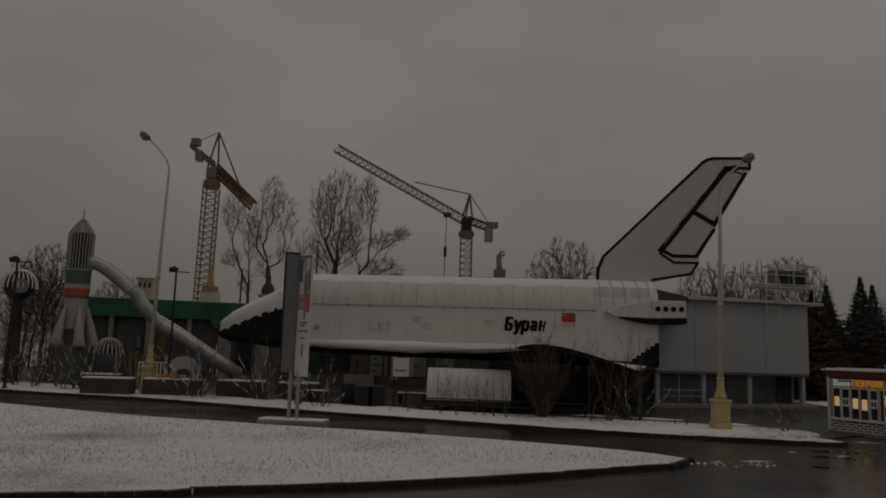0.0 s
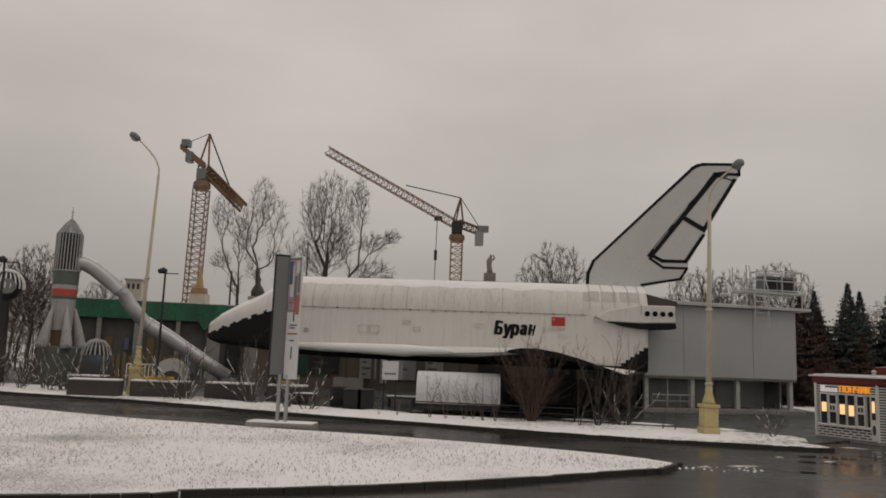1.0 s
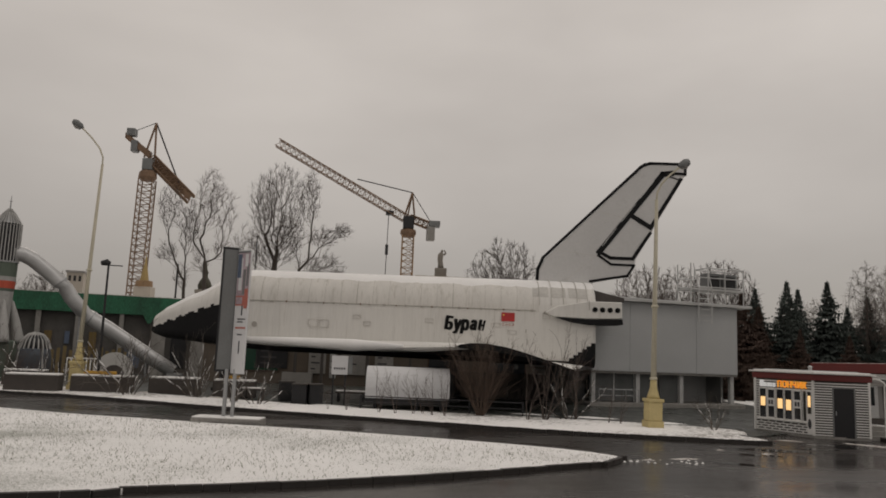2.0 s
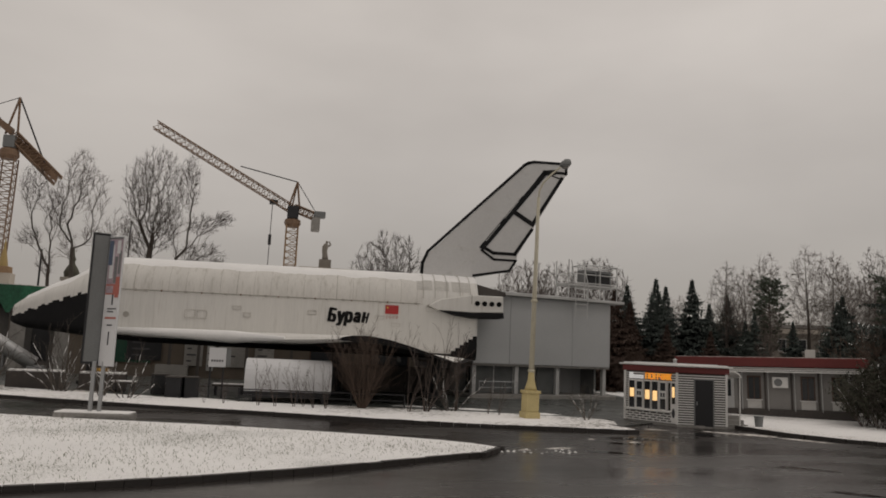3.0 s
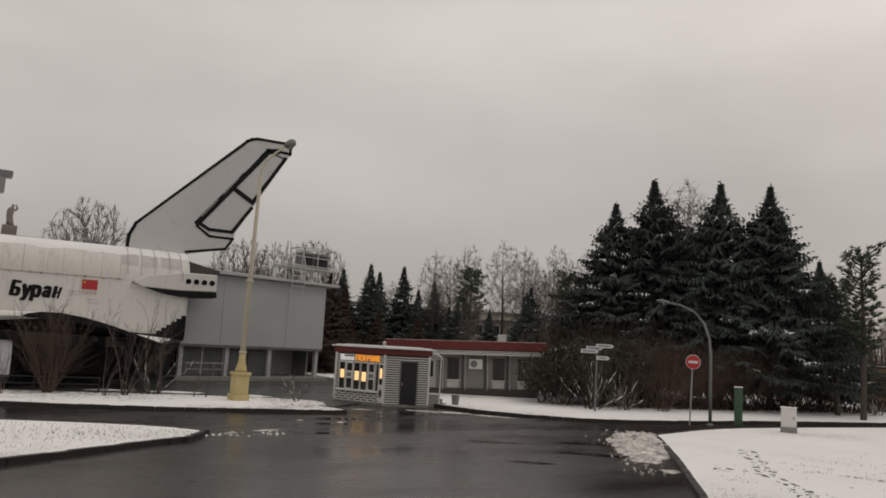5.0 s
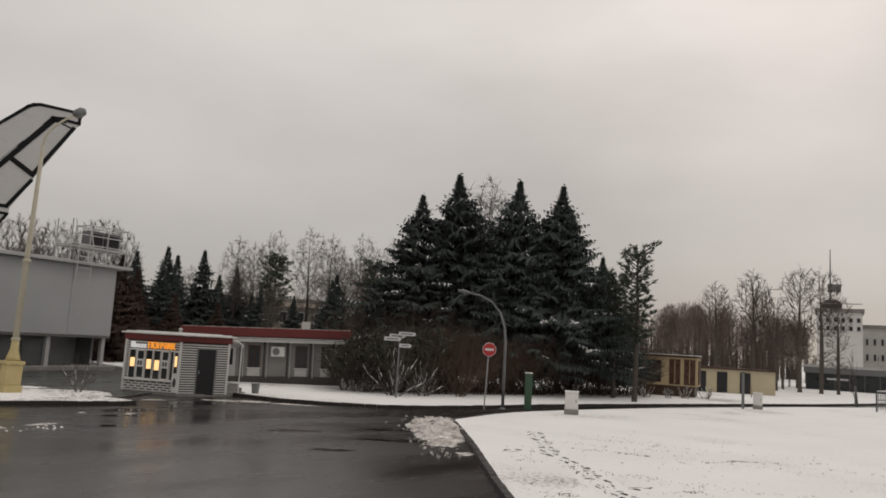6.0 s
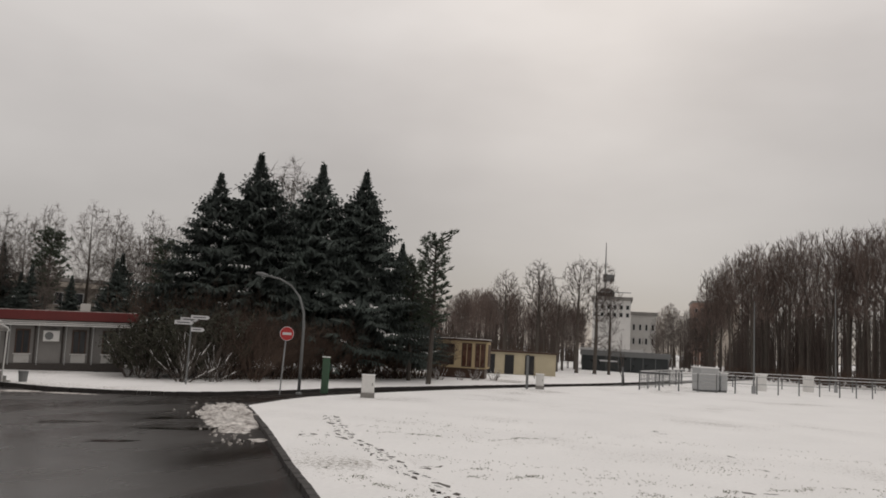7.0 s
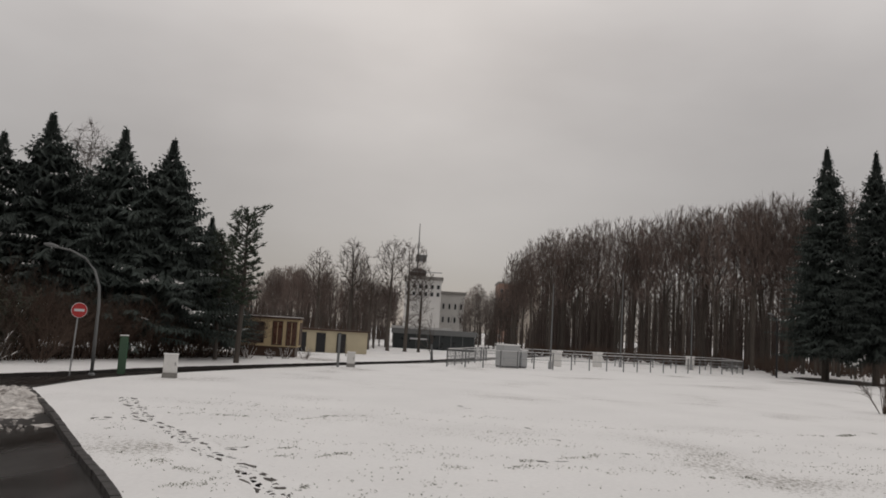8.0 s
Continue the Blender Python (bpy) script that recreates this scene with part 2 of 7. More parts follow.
PLAY_WHITE = surf("worn_white_paint", (0.36, 0.355, 0.345), 0.65, 0, 0.12, 1.5, stain=(0.2, 0.19, 0.17), amount=0.1, edge=0.2)
BRIGHT_WALL = surf("bright_wall", (0.74, 0.73, 0.71), 0.8, 0, 0.06)
GRASS = surf("withered_grass", (0.16, 0.16, 0.115), 0.9, 0, 0.35, 3, 30, 0)
GREEN_NET = surf("green_net", (0.03, 0.125, 0.07), 0.8, 0, 0.45, 0.5, 12, 0.3, stain=(0.02, 0.05, 0.035), amount=0.4, stretch=(1, 1, 0.35), edge=0.25)
GREEN_PAINT = surf("green_paint", (0.05, 0.10, 0.06), 0.6, 0, 0.15)
SAGE = surf("sage_paint", (0.10, 0.125, 0.10), 0.6, 0, 0.12)
ORANGE_RED = surf("orange_red_paint", (0.45, 0.08, 0.045), 0.6, 0, 0.1)
CRANE_YELLOW = surf("crane_yellow", (0.24, 0.15, 0.08), 0.6, 0, 0.25)
CRANE_RED = surf("crane_brown", (0.17, 0.105, 0.065), 0.6, 0, 0.25)
YELLOW_WALL = surf("yellow_wall", (0.5, 0.395, 0.235), 0.7, 0, 0.1, 1.2)
BEIGE_WALL = surf("beige_wall", (0.50, 0.44, 0.31), 0.75, 0, 0.1, 1.0)
BROWN_FRAME = surf("brown_frame", (0.06, 0.032, 0.02), 0.5, 0, 0.2)
BRICK = surf("far_brick", (0.27, 0.18, 0.145), 0.85, 0, 0.15, 0.3)
STONE = surf("pale_stone", (0.40, 0.36, 0.31), 0.85, 0, 0.1, 0.5)
PLANTER = surf("planter_wood", (0.06, 0.052, 0.047), 0.8, 0, 0.25, 2)
STATUE = surf("statue_stone", (0.20, 0.18, 0.155), 0.8, 0, 0.15, 2)
SLIDE = surf("slide_metal", (0.42, 0.42, 0.42), 0.4, 0.4, 0.12, 1.5)
POSTER_PINK = surf("poster_mauve", (0.38, 0.30, 0.33), 0.5, 0, 0.3, 1.6, 6, 0)
POSTER_RED = surf("poster_red", (0.42, 0.13, 0.10), 0.5, 0, 0.1)
POSTER_BLUE = surf("poster_blue", (0.10, 0.13, 0.19), 0.5, 0, 0.2)
POSTER_WHITE = surf("poster_white", (0.60, 0.60, 0.61), 0.5, 0, 0.05)
BAR_DARK = surf("print_dark", (0.05, 0.05, 0.055), 0.6)
LETTER_BLACK = surf("letter_black", (0.01, 0.01, 0.011), 0.6)
ORANGE_FRUIT = surf("amber_panel", (0.40, 0.23, 0.04), 0.7, 0, 0.3)

# ---- mesh helpers ----


class Build:
    """Collects vertices and faces of one mesh."""

    def __init__(self):
        self.v, self.f, self.m = [], [], []

    def face(self, idx, mat=0):
        self.f.append(tuple(idx))
        self.m.append(mat)

    def poly(self, pts, mat=0):
        k = len(self.v)
        self.v += [tuple(p) for p in pts]
        self.face(range(k, k + len(pts)), mat)

    def box(self, a, b, mat=0):
        (x0, y0, z0), (x1, y1, z1) = a, b
        k = len(self.v)
        self.v += [(x0, y0, z0), (x1, y0, z0), (x1, y1, z0), (x0, y1, z0), (x0, y0, z1), (x1, y0, z1), (x1, y1, z1), (x0, y1, z1)]
        for q in ((0, 3, 2, 1), (4, 5, 6, 7), (0, 1, 5, 4), (1, 2, 6, 5), (2, 3, 7, 6), (3, 0, 4, 7)):
            self.face([k + i for i in q], mat)
        return self

    def prism(self, pts, axis, lo, hi, mat=0, side=None):
        """A 2D outline pushed along an axis ('y': the outline is x, z; 'z': x, y; 'x': y, z)."""
        def at(p, h):
            return {"y": (p[0], h, p[1]), "z": (p[0], p[1], h), "x": (h, p[0], p[1])}[axis]
        k, n = len(self.v), len(pts)
        self.v += [at(p, lo) for p in pts] + [at(p, hi) for p in pts]
        self.face(range(k + n - 1, k - 1, -1), mat)
        self.face(range(k + n, k + 2 * n), mat)
        for i in range(n):
            j = (i + 1) % n
            self.face((k + i, k + j, k + n + j, k + n + i), mat if side is None else side)
        return self

    def tube(self, pts, radii, n=6, mat=0, cap=True):
        k = len(self.v)
        pts = [Vector(p) for p in pts]
        if not isinstance(radii, (list, tuple)):
            radii = [radii] * len(pts)
        for i, p in enumerate(pts):
            d = (pts[min(i + 1, len(pts) - 1)] - pts[max(i - 1, 0)])
            d = d.normalized() if d.length > 1e-9 else Vector((0, 0, 1))
            a = d.cross(Vector((0, 1, 0)) if abs(d.z) > 0.7 else Vector((0, 0, 1))).normalized()
            b = d.cross(a)
            for j in range(n):
                w = 2 * math.pi * j / n
                q = p + (a * math.cos(w) + b * math.sin(w)) * radii[i]
                self.v.append((q.x, q.y, q.z))
        for i in range(len(pts) - 1):
            for j in range(n):
                s = (j + 1) % n
                self.face((k + i * n + j, k + i * n + s, k + (i + 1) * n + s, k + (i + 1) * n + j), mat)
        if cap:
            self.face([k + j for j in range(n - 1, -1, -1)], mat)
            self.face([k + (len(pts) - 1) * n + j for j in range(n)], mat)
        return self

    def twig(self, p, q, r):
        """A three-sided spike."""
        d = Vector(q) - Vector(p)
        a = d.cross(Vector((0.3, 0.5, 1))).normalized() * r
        b = d.cross(a).normalized() * r
        k = len(self.v)
        for o in (a, -0.5 * a + 0.87 * b, -0.5 * a - 0.87 * b):
            self.v.append((p[0] + o.x, p[1] + o.y, p[2] + o.z))
        self.v.append((q[0], q[1], q[2]))
        for i in range(3):
            self.face((k + i, k + (i + 1) % 3, k + 3), 0)

    def beam(self, p, q, w=0.05, mat=0):
        return self.tube([p, q], w * 0.707, 4, mat)

    def ribbon(self, pts, width, y0, y1, mat=0):
        """Flat bars along an x, z line, between two depths."""
        for (ax, az), (bx, bz) in zip(pts, pts[1:]):
            d = Vector((bx - ax, bz - az)).normalized() * width * 0.5
            o = Vector((-d.y, d.x))
            e = d * 0.8
            self.prism([(ax - e.x + o.x, az - e.y + o.y), (ax - e.x - o.x, az - e.y - o.y),
                        (bx + e.x - o.x, bz + e.y - o.y), (bx + e.x + o.x, bz + e.y + o.y)], "y", y0, y1, mat)
        return self

    def lathe(self, prof, n=16, c=(0, 0), mat=0):
        """prof: rows of radius, z."""
        return self.tube([(c[0], c[1], z) for r, z in prof], [max(r, 0.001) for r, z in prof], n, mat)


def thing(name, label, category, at=(0, 0, 0), turn=0.0, group="", kind=""):
    ob = new(name)
    ob.matrix_basis = pose(*at, 0, 0, turn)
    ob.empty_display_size = 0.3
    return tagged(ob, label, category, group, kind)


def mesh_of(name, b, mats, smooth=False):
    me = bpy.data.meshes.new(name)
    me.from_pydata(b.v, [], b.f)
    for m in (mats if isinstance(mats, (list, tuple)) else [mats]):
        me.materials.append(m)
    me.polygons.foreach_set("material_index", b.m)
    if smooth:
        me.polygons.foreach_set("use_smooth", [True] * len(b.f))
    me.update()
    return me


def part(name, b, mats, parent=None, label="", bevel=0.0, smooth=False, kind=""):
    ob = new(name, mesh_of(name, b, mats, smooth))
    if parent is not None:
        ob.parent = parent
    if bevel:
        mod = ob.modifiers.new("bevel", "BEVEL")
        mod.width, mod.segments, mod.limit_method = bevel, 2, "ANGLE"
    if label:
        ob["label"] = label
    if kind:
        ob["kind"] = kind
    return ob


def lettering(name, text, size, material, parent, m, shear=0.0, depth=0.012, bold=()):
    """Solid letters in the built-in font at a local pose."""
    c = bpy.data.curves.new(name, "FONT")
    c.body, c.size, c.extrude, c.shear = text, size, depth, shear
    c.resolution_u = 3
    tmp = bpy.data.objects.new(name, c)
    scene.collection.objects.link(tmp)
    me = bpy.data.meshes.new_from_object(tmp.evaluated_get(bpy.context.evaluated_depsgraph_get()))
    bpy.data.objects.remove(tmp)
    if bold:
        heavy = bmesh.new()
        heavy.from_mesh(me)
        for dx, dy in bold:
            extra = me.copy()
            extra.transform(Matrix.Translation((dx, dy, 0.0)))
            heavy.from_mesh(extra)
            bpy.data.meshes.remove(extra)
        heavy.to_mesh(me)
        heavy.free()
    me.materials.clear()
    me.materials.append(material)
    ob = new(name, me)
    ob.parent, ob.matrix_basis = parent, m
    return ob


def smooth_line(pts, step):
    """Points along a Catmull-Rom curve through 2D points."""
    out = []
    p = [Vector(q) for q in pts]
    p = [p[0] * 2 - p[1]] + p + [p[-1] * 2 - p[-2]]
    for i in range(1, len(p) - 2):
        n = max(2, int((p[i + 1] - p[i]).length / step))
        for k in range(n):
            t = k / n
            q = 0.5 * ((2 * p[i]) + (p[i + 1] - p[i - 1]) * t + (2 * p[i - 1] - 5 * p[i] + 4 * p[i + 1] - p[i + 2]) * t * t
                       + (3 * p[i] - p[i - 1] - 3 * p[i + 1] + p[i + 2]) * t ** 3)
            out.append((q.x, q.y))
    out.append(tuple(pts[-1]))
    return out


def slab(name, outline, z, material, label, category="ground"):
    """A raised bed with an upright rim."""
    b = Build()
    b.prism(outline, "z", -0.02, z)
    return tagged(part(name, b, material), label, category, kind="structure")


def kerb_row(name, line, width, z, label):
    """Kerbstones end to end along a line, each its own stone."""
    root = thing(name, label, "kerb", kind="structure")
    base = Build().box((0, -width / 2, -0.05), (0.485, width / 2, z))
    shared = mesh_of("kerbstone", base, KERB)
    acc, k = 0.0, 0
    for (ax, ay), (bx, by) in zip(line, line[1:]):
        d = math.hypot(bx - ax, by - ay)
        while acc < d:
            t = acc / d
            ob = new("kerbstone", shared)
            ob.parent = root
            ob.matrix_basis = pose(ax + (bx - ax) * t, ay + (by - ay) * t, random.uniform(-0.008, 0.008), 0, 0, math.degrees(math.atan2(by - ay, bx - ax)) + random.uniform(-0.7, 0.7))
            acc += 0.5
            k += 1
        acc -= d
    return root

# ---- ground, lawns and paving ----
g = Build()
g.poly([(-2500, -2500, 0), (2500, -2500, 0), (2500, 2500, 0), (-2500, 2500, 0)])
tagged(part("ground", g, ASPHALT), "dark wet asphalt with damp streaks and puddles", "ground", kind="structure")

LEFT_FAR = smooth_line([(-60, 58), (-17.8, 33.2), (-7.06, 28.3), (-0.9, 26.3), (4.36, 24.0), (6.3, 22.7), (7.06, 21.74)], 0.9)
LEFT_NEAR = smooth_line([(7.06, 21.74), (6.4, 20.7), (5.0, 19.77), (1.97, 17.87), (-0.53, 16.65), (-3.75, 15.4), (-12, 13.2), (-60, 6)], 0.9)
slab("lawn_left", LEFT_FAR + LEFT_NEAR[1:], 0.11, SNOW_LAWN, "lawn of withered grass under a thin snow cover")

STRIP = smooth_line([(-70, 62), (-22.5, 41.9), (-14.2, 38.85), (-6.2, 34.5), (1.14, 31.1), (7.24, 28.5), (11.07, 27.6), (13.7, 27.0), (14.4, 27.4), (14.2, 28.6)], 0.9)
STRIP_BACK = smooth_line([(14.2, 28.6), (14.9, 31.5), (11.0, 33.6), (6.3, 34.9), (-1.3, 36.9), (-10.5, 41.6), (-27.5, 51.0), (-70, 72)], 0.9)
slab("verge_strip", STRIP + STRIP_BACK[1:], 0.12, SNOW_VERGE, "snow covered verge along the kerb with shrubs and lamp posts")
forecourt = [(x, y - 0.3) for x, y in reversed(STRIP_BACK[1:])] + [(24, 36.2), (30, 52), (0, 75), (-70, 90)]
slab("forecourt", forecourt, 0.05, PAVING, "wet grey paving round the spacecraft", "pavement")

VERGE = smooth_line([(20.0, 31.6), (20.2, 30.6), (20.5, 28), (21.5, 25.4), (24.4, 22.9), (29, 21.9), (34.9, 21.2), (49.2, 18.2), (66.5, 14.6), (110, 9)], 1.0)
slab("verge_far", VERGE + [(900, -60), (1500, 900), (35, 900), (26, 60), (24.4, 36)], 0.12, SNOW_FIELD, "snow covered verge in front of hedges and low buildings")
FIELD_SIDE = smooth_line([(6.5, 3.6), (10.6, 7.25), (13.0, 9.6), (17.5, 13.9), (21.3, 17.7)], 0.9)
FIELD_FAR = smooth_line([(21.3, 17.7), (21.9, 18.3), (22.8, 18.6), (28.5, 19.5), (39.5, 18.3), (52.9, 15.6), (66, 12.4), (110, 6.5)], 1.0)
slab("lawn_field", FIELD_SIDE + FIELD_FAR[1:] + [(900, -90), (900, -600), (0, -600), (-2, -10)], 0.11, SNOW_FIELD, "open lawn under fresh snow crossed by footprints")

slab("park_ground", [(-600, 95), (-70, 90.2), (0, 75.2), (30, 52.3), (34, 75), (34.5, 900), (-600, 900)], 0.06, SNOW_FIELD, "snowy park ground behind the buildings")

# ---- the spacecraft ----
TOPS = ((0, 3.72), (0.12, 4.1), (0.46, 4.5), (1.15, 4.98), (2.54, 5.73), (3.6, 6.19), (4.46, 6.75), (5.16, 7.16), (6.22, 7.4), (23.4, 7.4), (26.66, 7.36))
BOTS = ((0, 3.7), (0.12, 3.5), (0.5, 3.3), (1.2, 3.1), (3.5, 2.9), (5.2, 2.72), (8, 2.55), (26.66, 2.28))
WIDE = ((0, 0.02), (0.12, 0.42), (0.46, 0.85), (1.15, 1.32), (2.5, 1.85), (4.2, 2.25), (6.2, 2.5), (26.66, 2.55))


def between(table, s):
    for (a, p), (b, q) in zip(table, table[1:]):
        if s <= b:
            return p + (q - p) * (s - a) / (b - a)
    return table[-1][1]


def hull_ring(s, grow=0.0):
    """Cross-section of the hull: flat belly, upright sides, arched back."""
    top, bot, w = between(TOPS, s) + grow, between(BOTS, s), between(WIDE, s) + grow
    h = top - bot
    mid, r = bot + h * 0.6, min(0.5, h * 0.2)
    side = 14
    pts = []
    for i in range(25):
        a = math.pi * i / 24
        pts.append((s, -w * math.cos(a), mid + (top - mid) * math.sin(a) ** 0.85))
    for i in range(1, side):
        z = mid + (bot + r - mid) * i / side
        pts.append((s, w, z))
    for i in range(5):
        a = math.pi / 2 * i / 4
        pts.append((s, w - r + r * math.cos(a), bot + r - r * math.sin(a)))
    for i in range(1, 8):
        pts.append((s, (w - r) * (1 - 2 * i / 8), bot))
    for i in range(5):
        a = math.pi / 2 * i / 4
        pts.append((s, -(w - r) - r * math.sin(a), bot + r - r * math.cos(a)))
    for i in range(1, side):
        z = bot + r + (mid - bot - r) * i / side
        pts.append((s, -w, z))
    return pts


def is_black(s, z, y):
    if s < 0.5:
        return z < 4.3
    if s < 5.45:
        edge = 3.72 + (s - 0.5) * 0.345 + 0.09 * math.sin(s * 9.0) * (s > 1)
        return z < edge
    if s > 24.9:
        return z < 2.55 + (s - 24.9) * 0.75
    return z < between(BOTS, s) + 0.3


orbiter = thing("spaceplane", "white winged spaceplane with black nose and swept tail fin", "spacecraft", (-13.76, 48.54, 0), -5.5)
hull = Build()
stations = [0, 0.06, 0.12, 0.25, 0.45] + [0.65 + 0.2 * i for i in range(25)] + [5.8, 6.2] + [7 + i for i in range(16)] + [23.4 + 0.25 * i for i in range(13)] + [26.66]
rings = [hull_ring(s) for s in stations]
for r in rings:
    hull.v += r
RN = len(rings[0])
for i in range(len(stations) - 1):
    for j in range(RN):
        k = (j + 1) % RN
        c = [rings[i][j], rings[i][k], rings[i + 1][k], rings[i + 1][j]]
        cs, cy, cz = (sum(p[q] for p in c) / 4 for q in range(3))
        hull.face((i * RN + j, i * RN + k, (i + 1) * RN + k, (i + 1) * RN + j), 1 if is_black(cs, cz, cy) else (2 if 6.3 < cs < 23.4 and cz > 5.38 else 0))
hull.face([(len(stations) - 1) * RN + j for j in range(RN)], 1)
fuselage = part("fuselage", hull, [WHITE_HULL, BLACK_TILE, BAY_DOOR], orbiter, "white hull, streaked, with black tiled nose and belly", smooth=True)
snow = Build()
SNOW_S = [1.15 + 0.17 * i for i in range(151)]
for s in SNOW_S:
    ring = [Vector(p) for p in hull_ring(s, 0.03)]
    ends = []
    for flank in (0.0, 7.0):
        ends.append(5.6 + 0.9 * noise.noise((s * 0.8, flank, 0)) + 0.3 * noise.noise((s * 3.1, flank, 4)) - (1.2 if s < 5 else 0))
    for q in range(17):
        f = ends[0] + (24 - ends[0] - ends[1]) * q / 16
        k = int(f)
        p = ring[k].lerp(ring[k + 1], f - k)
        if q in (0, 16):
            p.z -= 0.03
            p.y *= 0.985
        snow.v.append(tuple(p))
for i in range(len(SNOW_S) - 1):
    for j in range(16):
        snow.face((i * 17 + j, i * 17 + j + 1, (i + 1) * 17 + j + 1, (i + 1) * 17 + j))
part("snow_cover", snow, SNOW, orbiter, "thin snow along the back", smooth=True)

# bay doors: hinge line and door joints
for s0, s1, z in ((6.4, 23.2, 5.44),):
    b = Build()
    b.tube([(s0, -2.53, z), (s1, -2.56, z)], 0.022, 4)
    part("hinge_line", b, HULL_LINE, orbiter)
for k in range(19):
    s = 6.3 + k * 0.93
    b = Build()
    ring = hull_ring(s, 0.0)
    b.tube([ring[j] for j in range(0, 25, 1)], 0.016 if k % 6 == 1 else 0.008, 4, cap=False)
    part("door_joint", b, HULL_LINE, orbiter)
for k in range(24):
    s = 6.5 + k * 0.71 + 0.12 * math.sin(k * 2.3)
    part("hinge_bracket", Build().box((s, -2.6, 5.38), (s + 0.07 + 0.05 * (k % 3), -2.5, 5.45 + 0.03 * (k % 2))), RUST if k % 3 == 0 else HULL_LINE, orbiter)
for s in (23.4, 24.1, 24.8, 25.6, 26.2):
    b = Build()
    ring = hull_ring(s, 0.05)
    b.tube([ring[j] for j in range(1, 14, 1)], 0.022, 4, cap=False)
    part("rear_joint", b, HATCH_LINE, orbiter)
for k, (s0, s1) in enumerate(((22.95, 24.0), (24.05, 25.0), (25.05, 26.2))):
    for j0, j1 in ((3, 6), (7, 10)):
        b = Build()
        ra, rb = hull_ring(s0 + 0.06, 0.012), hull_ring(s1 - 0.06, 0.012)
        for j in range(j0, j1):
            b.poly([ra[j], rb[j], rb[j + 1], ra[j + 1]])
        part("skin_patch", b, AFT_PANEL, orbiter, "faded grey skin patch", smooth=True)
for s, z, w, h in ((10.07, 4.03, 0.55, 0.43), (10.74, 4.02, 0.51, 0.43), (12.66, 4.6, 0.43, 0.19), (13.27, 4.2, 0.39, 0.23), (16.83, 4.53, 0.47, 0.21), (20.64, 4.43, 0.5, 0.2), (21.6, 4.05, 0.5, 0.2), (23.6, 5.0, 0.4, 0.3)):
    b = Build().ribbon([(s, z), (s + w, z), (s + w, z + h), (s, z + h), (s, z)], 0.022, -2.566, -2.53)
    part("hatch_outline", b, HATCH_LINE, orbiter)
b = Build().prism([(24.0 + 0.22 * math.cos(a) + (0.15 if math.cos(a) > 0 else -0.15), 5.33 + 0.1 * math.sin(a)) for a in [i * math.pi / 8 for i in range(16)]], "y", -2.6, -2.5)
part("vent_cover", b, HULL_LINE, orbiter)
b = Build().lathe([(0.16, -0.02), (0.16, 0.02)], 14)
port = part("round_port", b, HULL_LINE, orbiter)
port.matrix_basis = pose(6.95, -2.52, 4.05, 90, 0, 0)



def fitted_letter(ch, x0, x1, z0, z1):
    """One slanted heavy letter of the name, filling a given box on the flank."""
    thin_one = lettering("name_letter", ch, 1.0, LETTER_BLACK, orbiter, Matrix.Identity(4))
    wide = max(v.co.x for v in thin_one.data.vertices) - min(v.co.x for v in thin_one.data.vertices)
    bpy.data.objects.remove(thin_one)
    e = 0.13 * wide / (x1 - x0 - 0.13)
    ob = lettering("name_letter", ch, 1.0, LETTER_BLACK, orbiter, Matrix.Identity(4), 0.0, bold=tuple((e * k / 4, h) for k in range(1, 5) for h in (0.0, 0.05)))
    xs, ys = [v.co.x for v in ob.data.vertices], [v.co.y for v in ob.data.vertices]
    kx, ky = (x1 - x0) / (max(xs) - min(xs)), (z1 - z0) / (max(ys) - min(ys))
    fit_in = Matrix(((kx, 0.25, 0, -min(xs) * kx), (0, ky, 0, -min(ys) * ky), (0, 0, 1, 0), (0, 0, 0, 1)))
    ob.matrix_basis = pose(x0, -2.585, z0, 90, 0, 0) @ fit_in
    return ob


for row in (("Б", 17.93, 18.42, 4.19, 4.98), ("у", 18.42, 18.92, 3.98, 4.80), ("р", 18.87, 19.36, 3.98, 4.81), ("а", 19.38, 19.80, 4.2, 4.80), ("Н", 19.86, 20.30, 4.21, 4.80)):
    fitted_letter(*row)
flag = part("flag", Build().box((21.22, -2.59, 4.76), (21.98, -2.54, 5.26)), RED, orbiter, "red flag painted on the hull")
part("flag_emblem", Build().box((21.3, -2.6, 5.07), (21.39, -2.58, 5.16)), YELLOW_STAR, flag)
for k, ch in enumerate("СССР"):
    lettering("small_letter", ch, 0.19, POSTER_RED, orbiter, pose(21.25 + 0.2 * k, -2.59, 4.5, 90, 0, 0))

# wings, seen nearly edge-on
WING = ((2.3, 5.6, 26.3, 3.12, 2.35, 0.22), (3.4, 9.6, 26.3, 3.05, 2.35, 0.34), (5.0, 13.0, 25.9, 2.98, 2.3, 0.5), (7.5, 15.8, 25.2, 3.0, 2.25, 0.44), (10.3, 18.6, 24.4, 3.12, 2.2, 0.26))


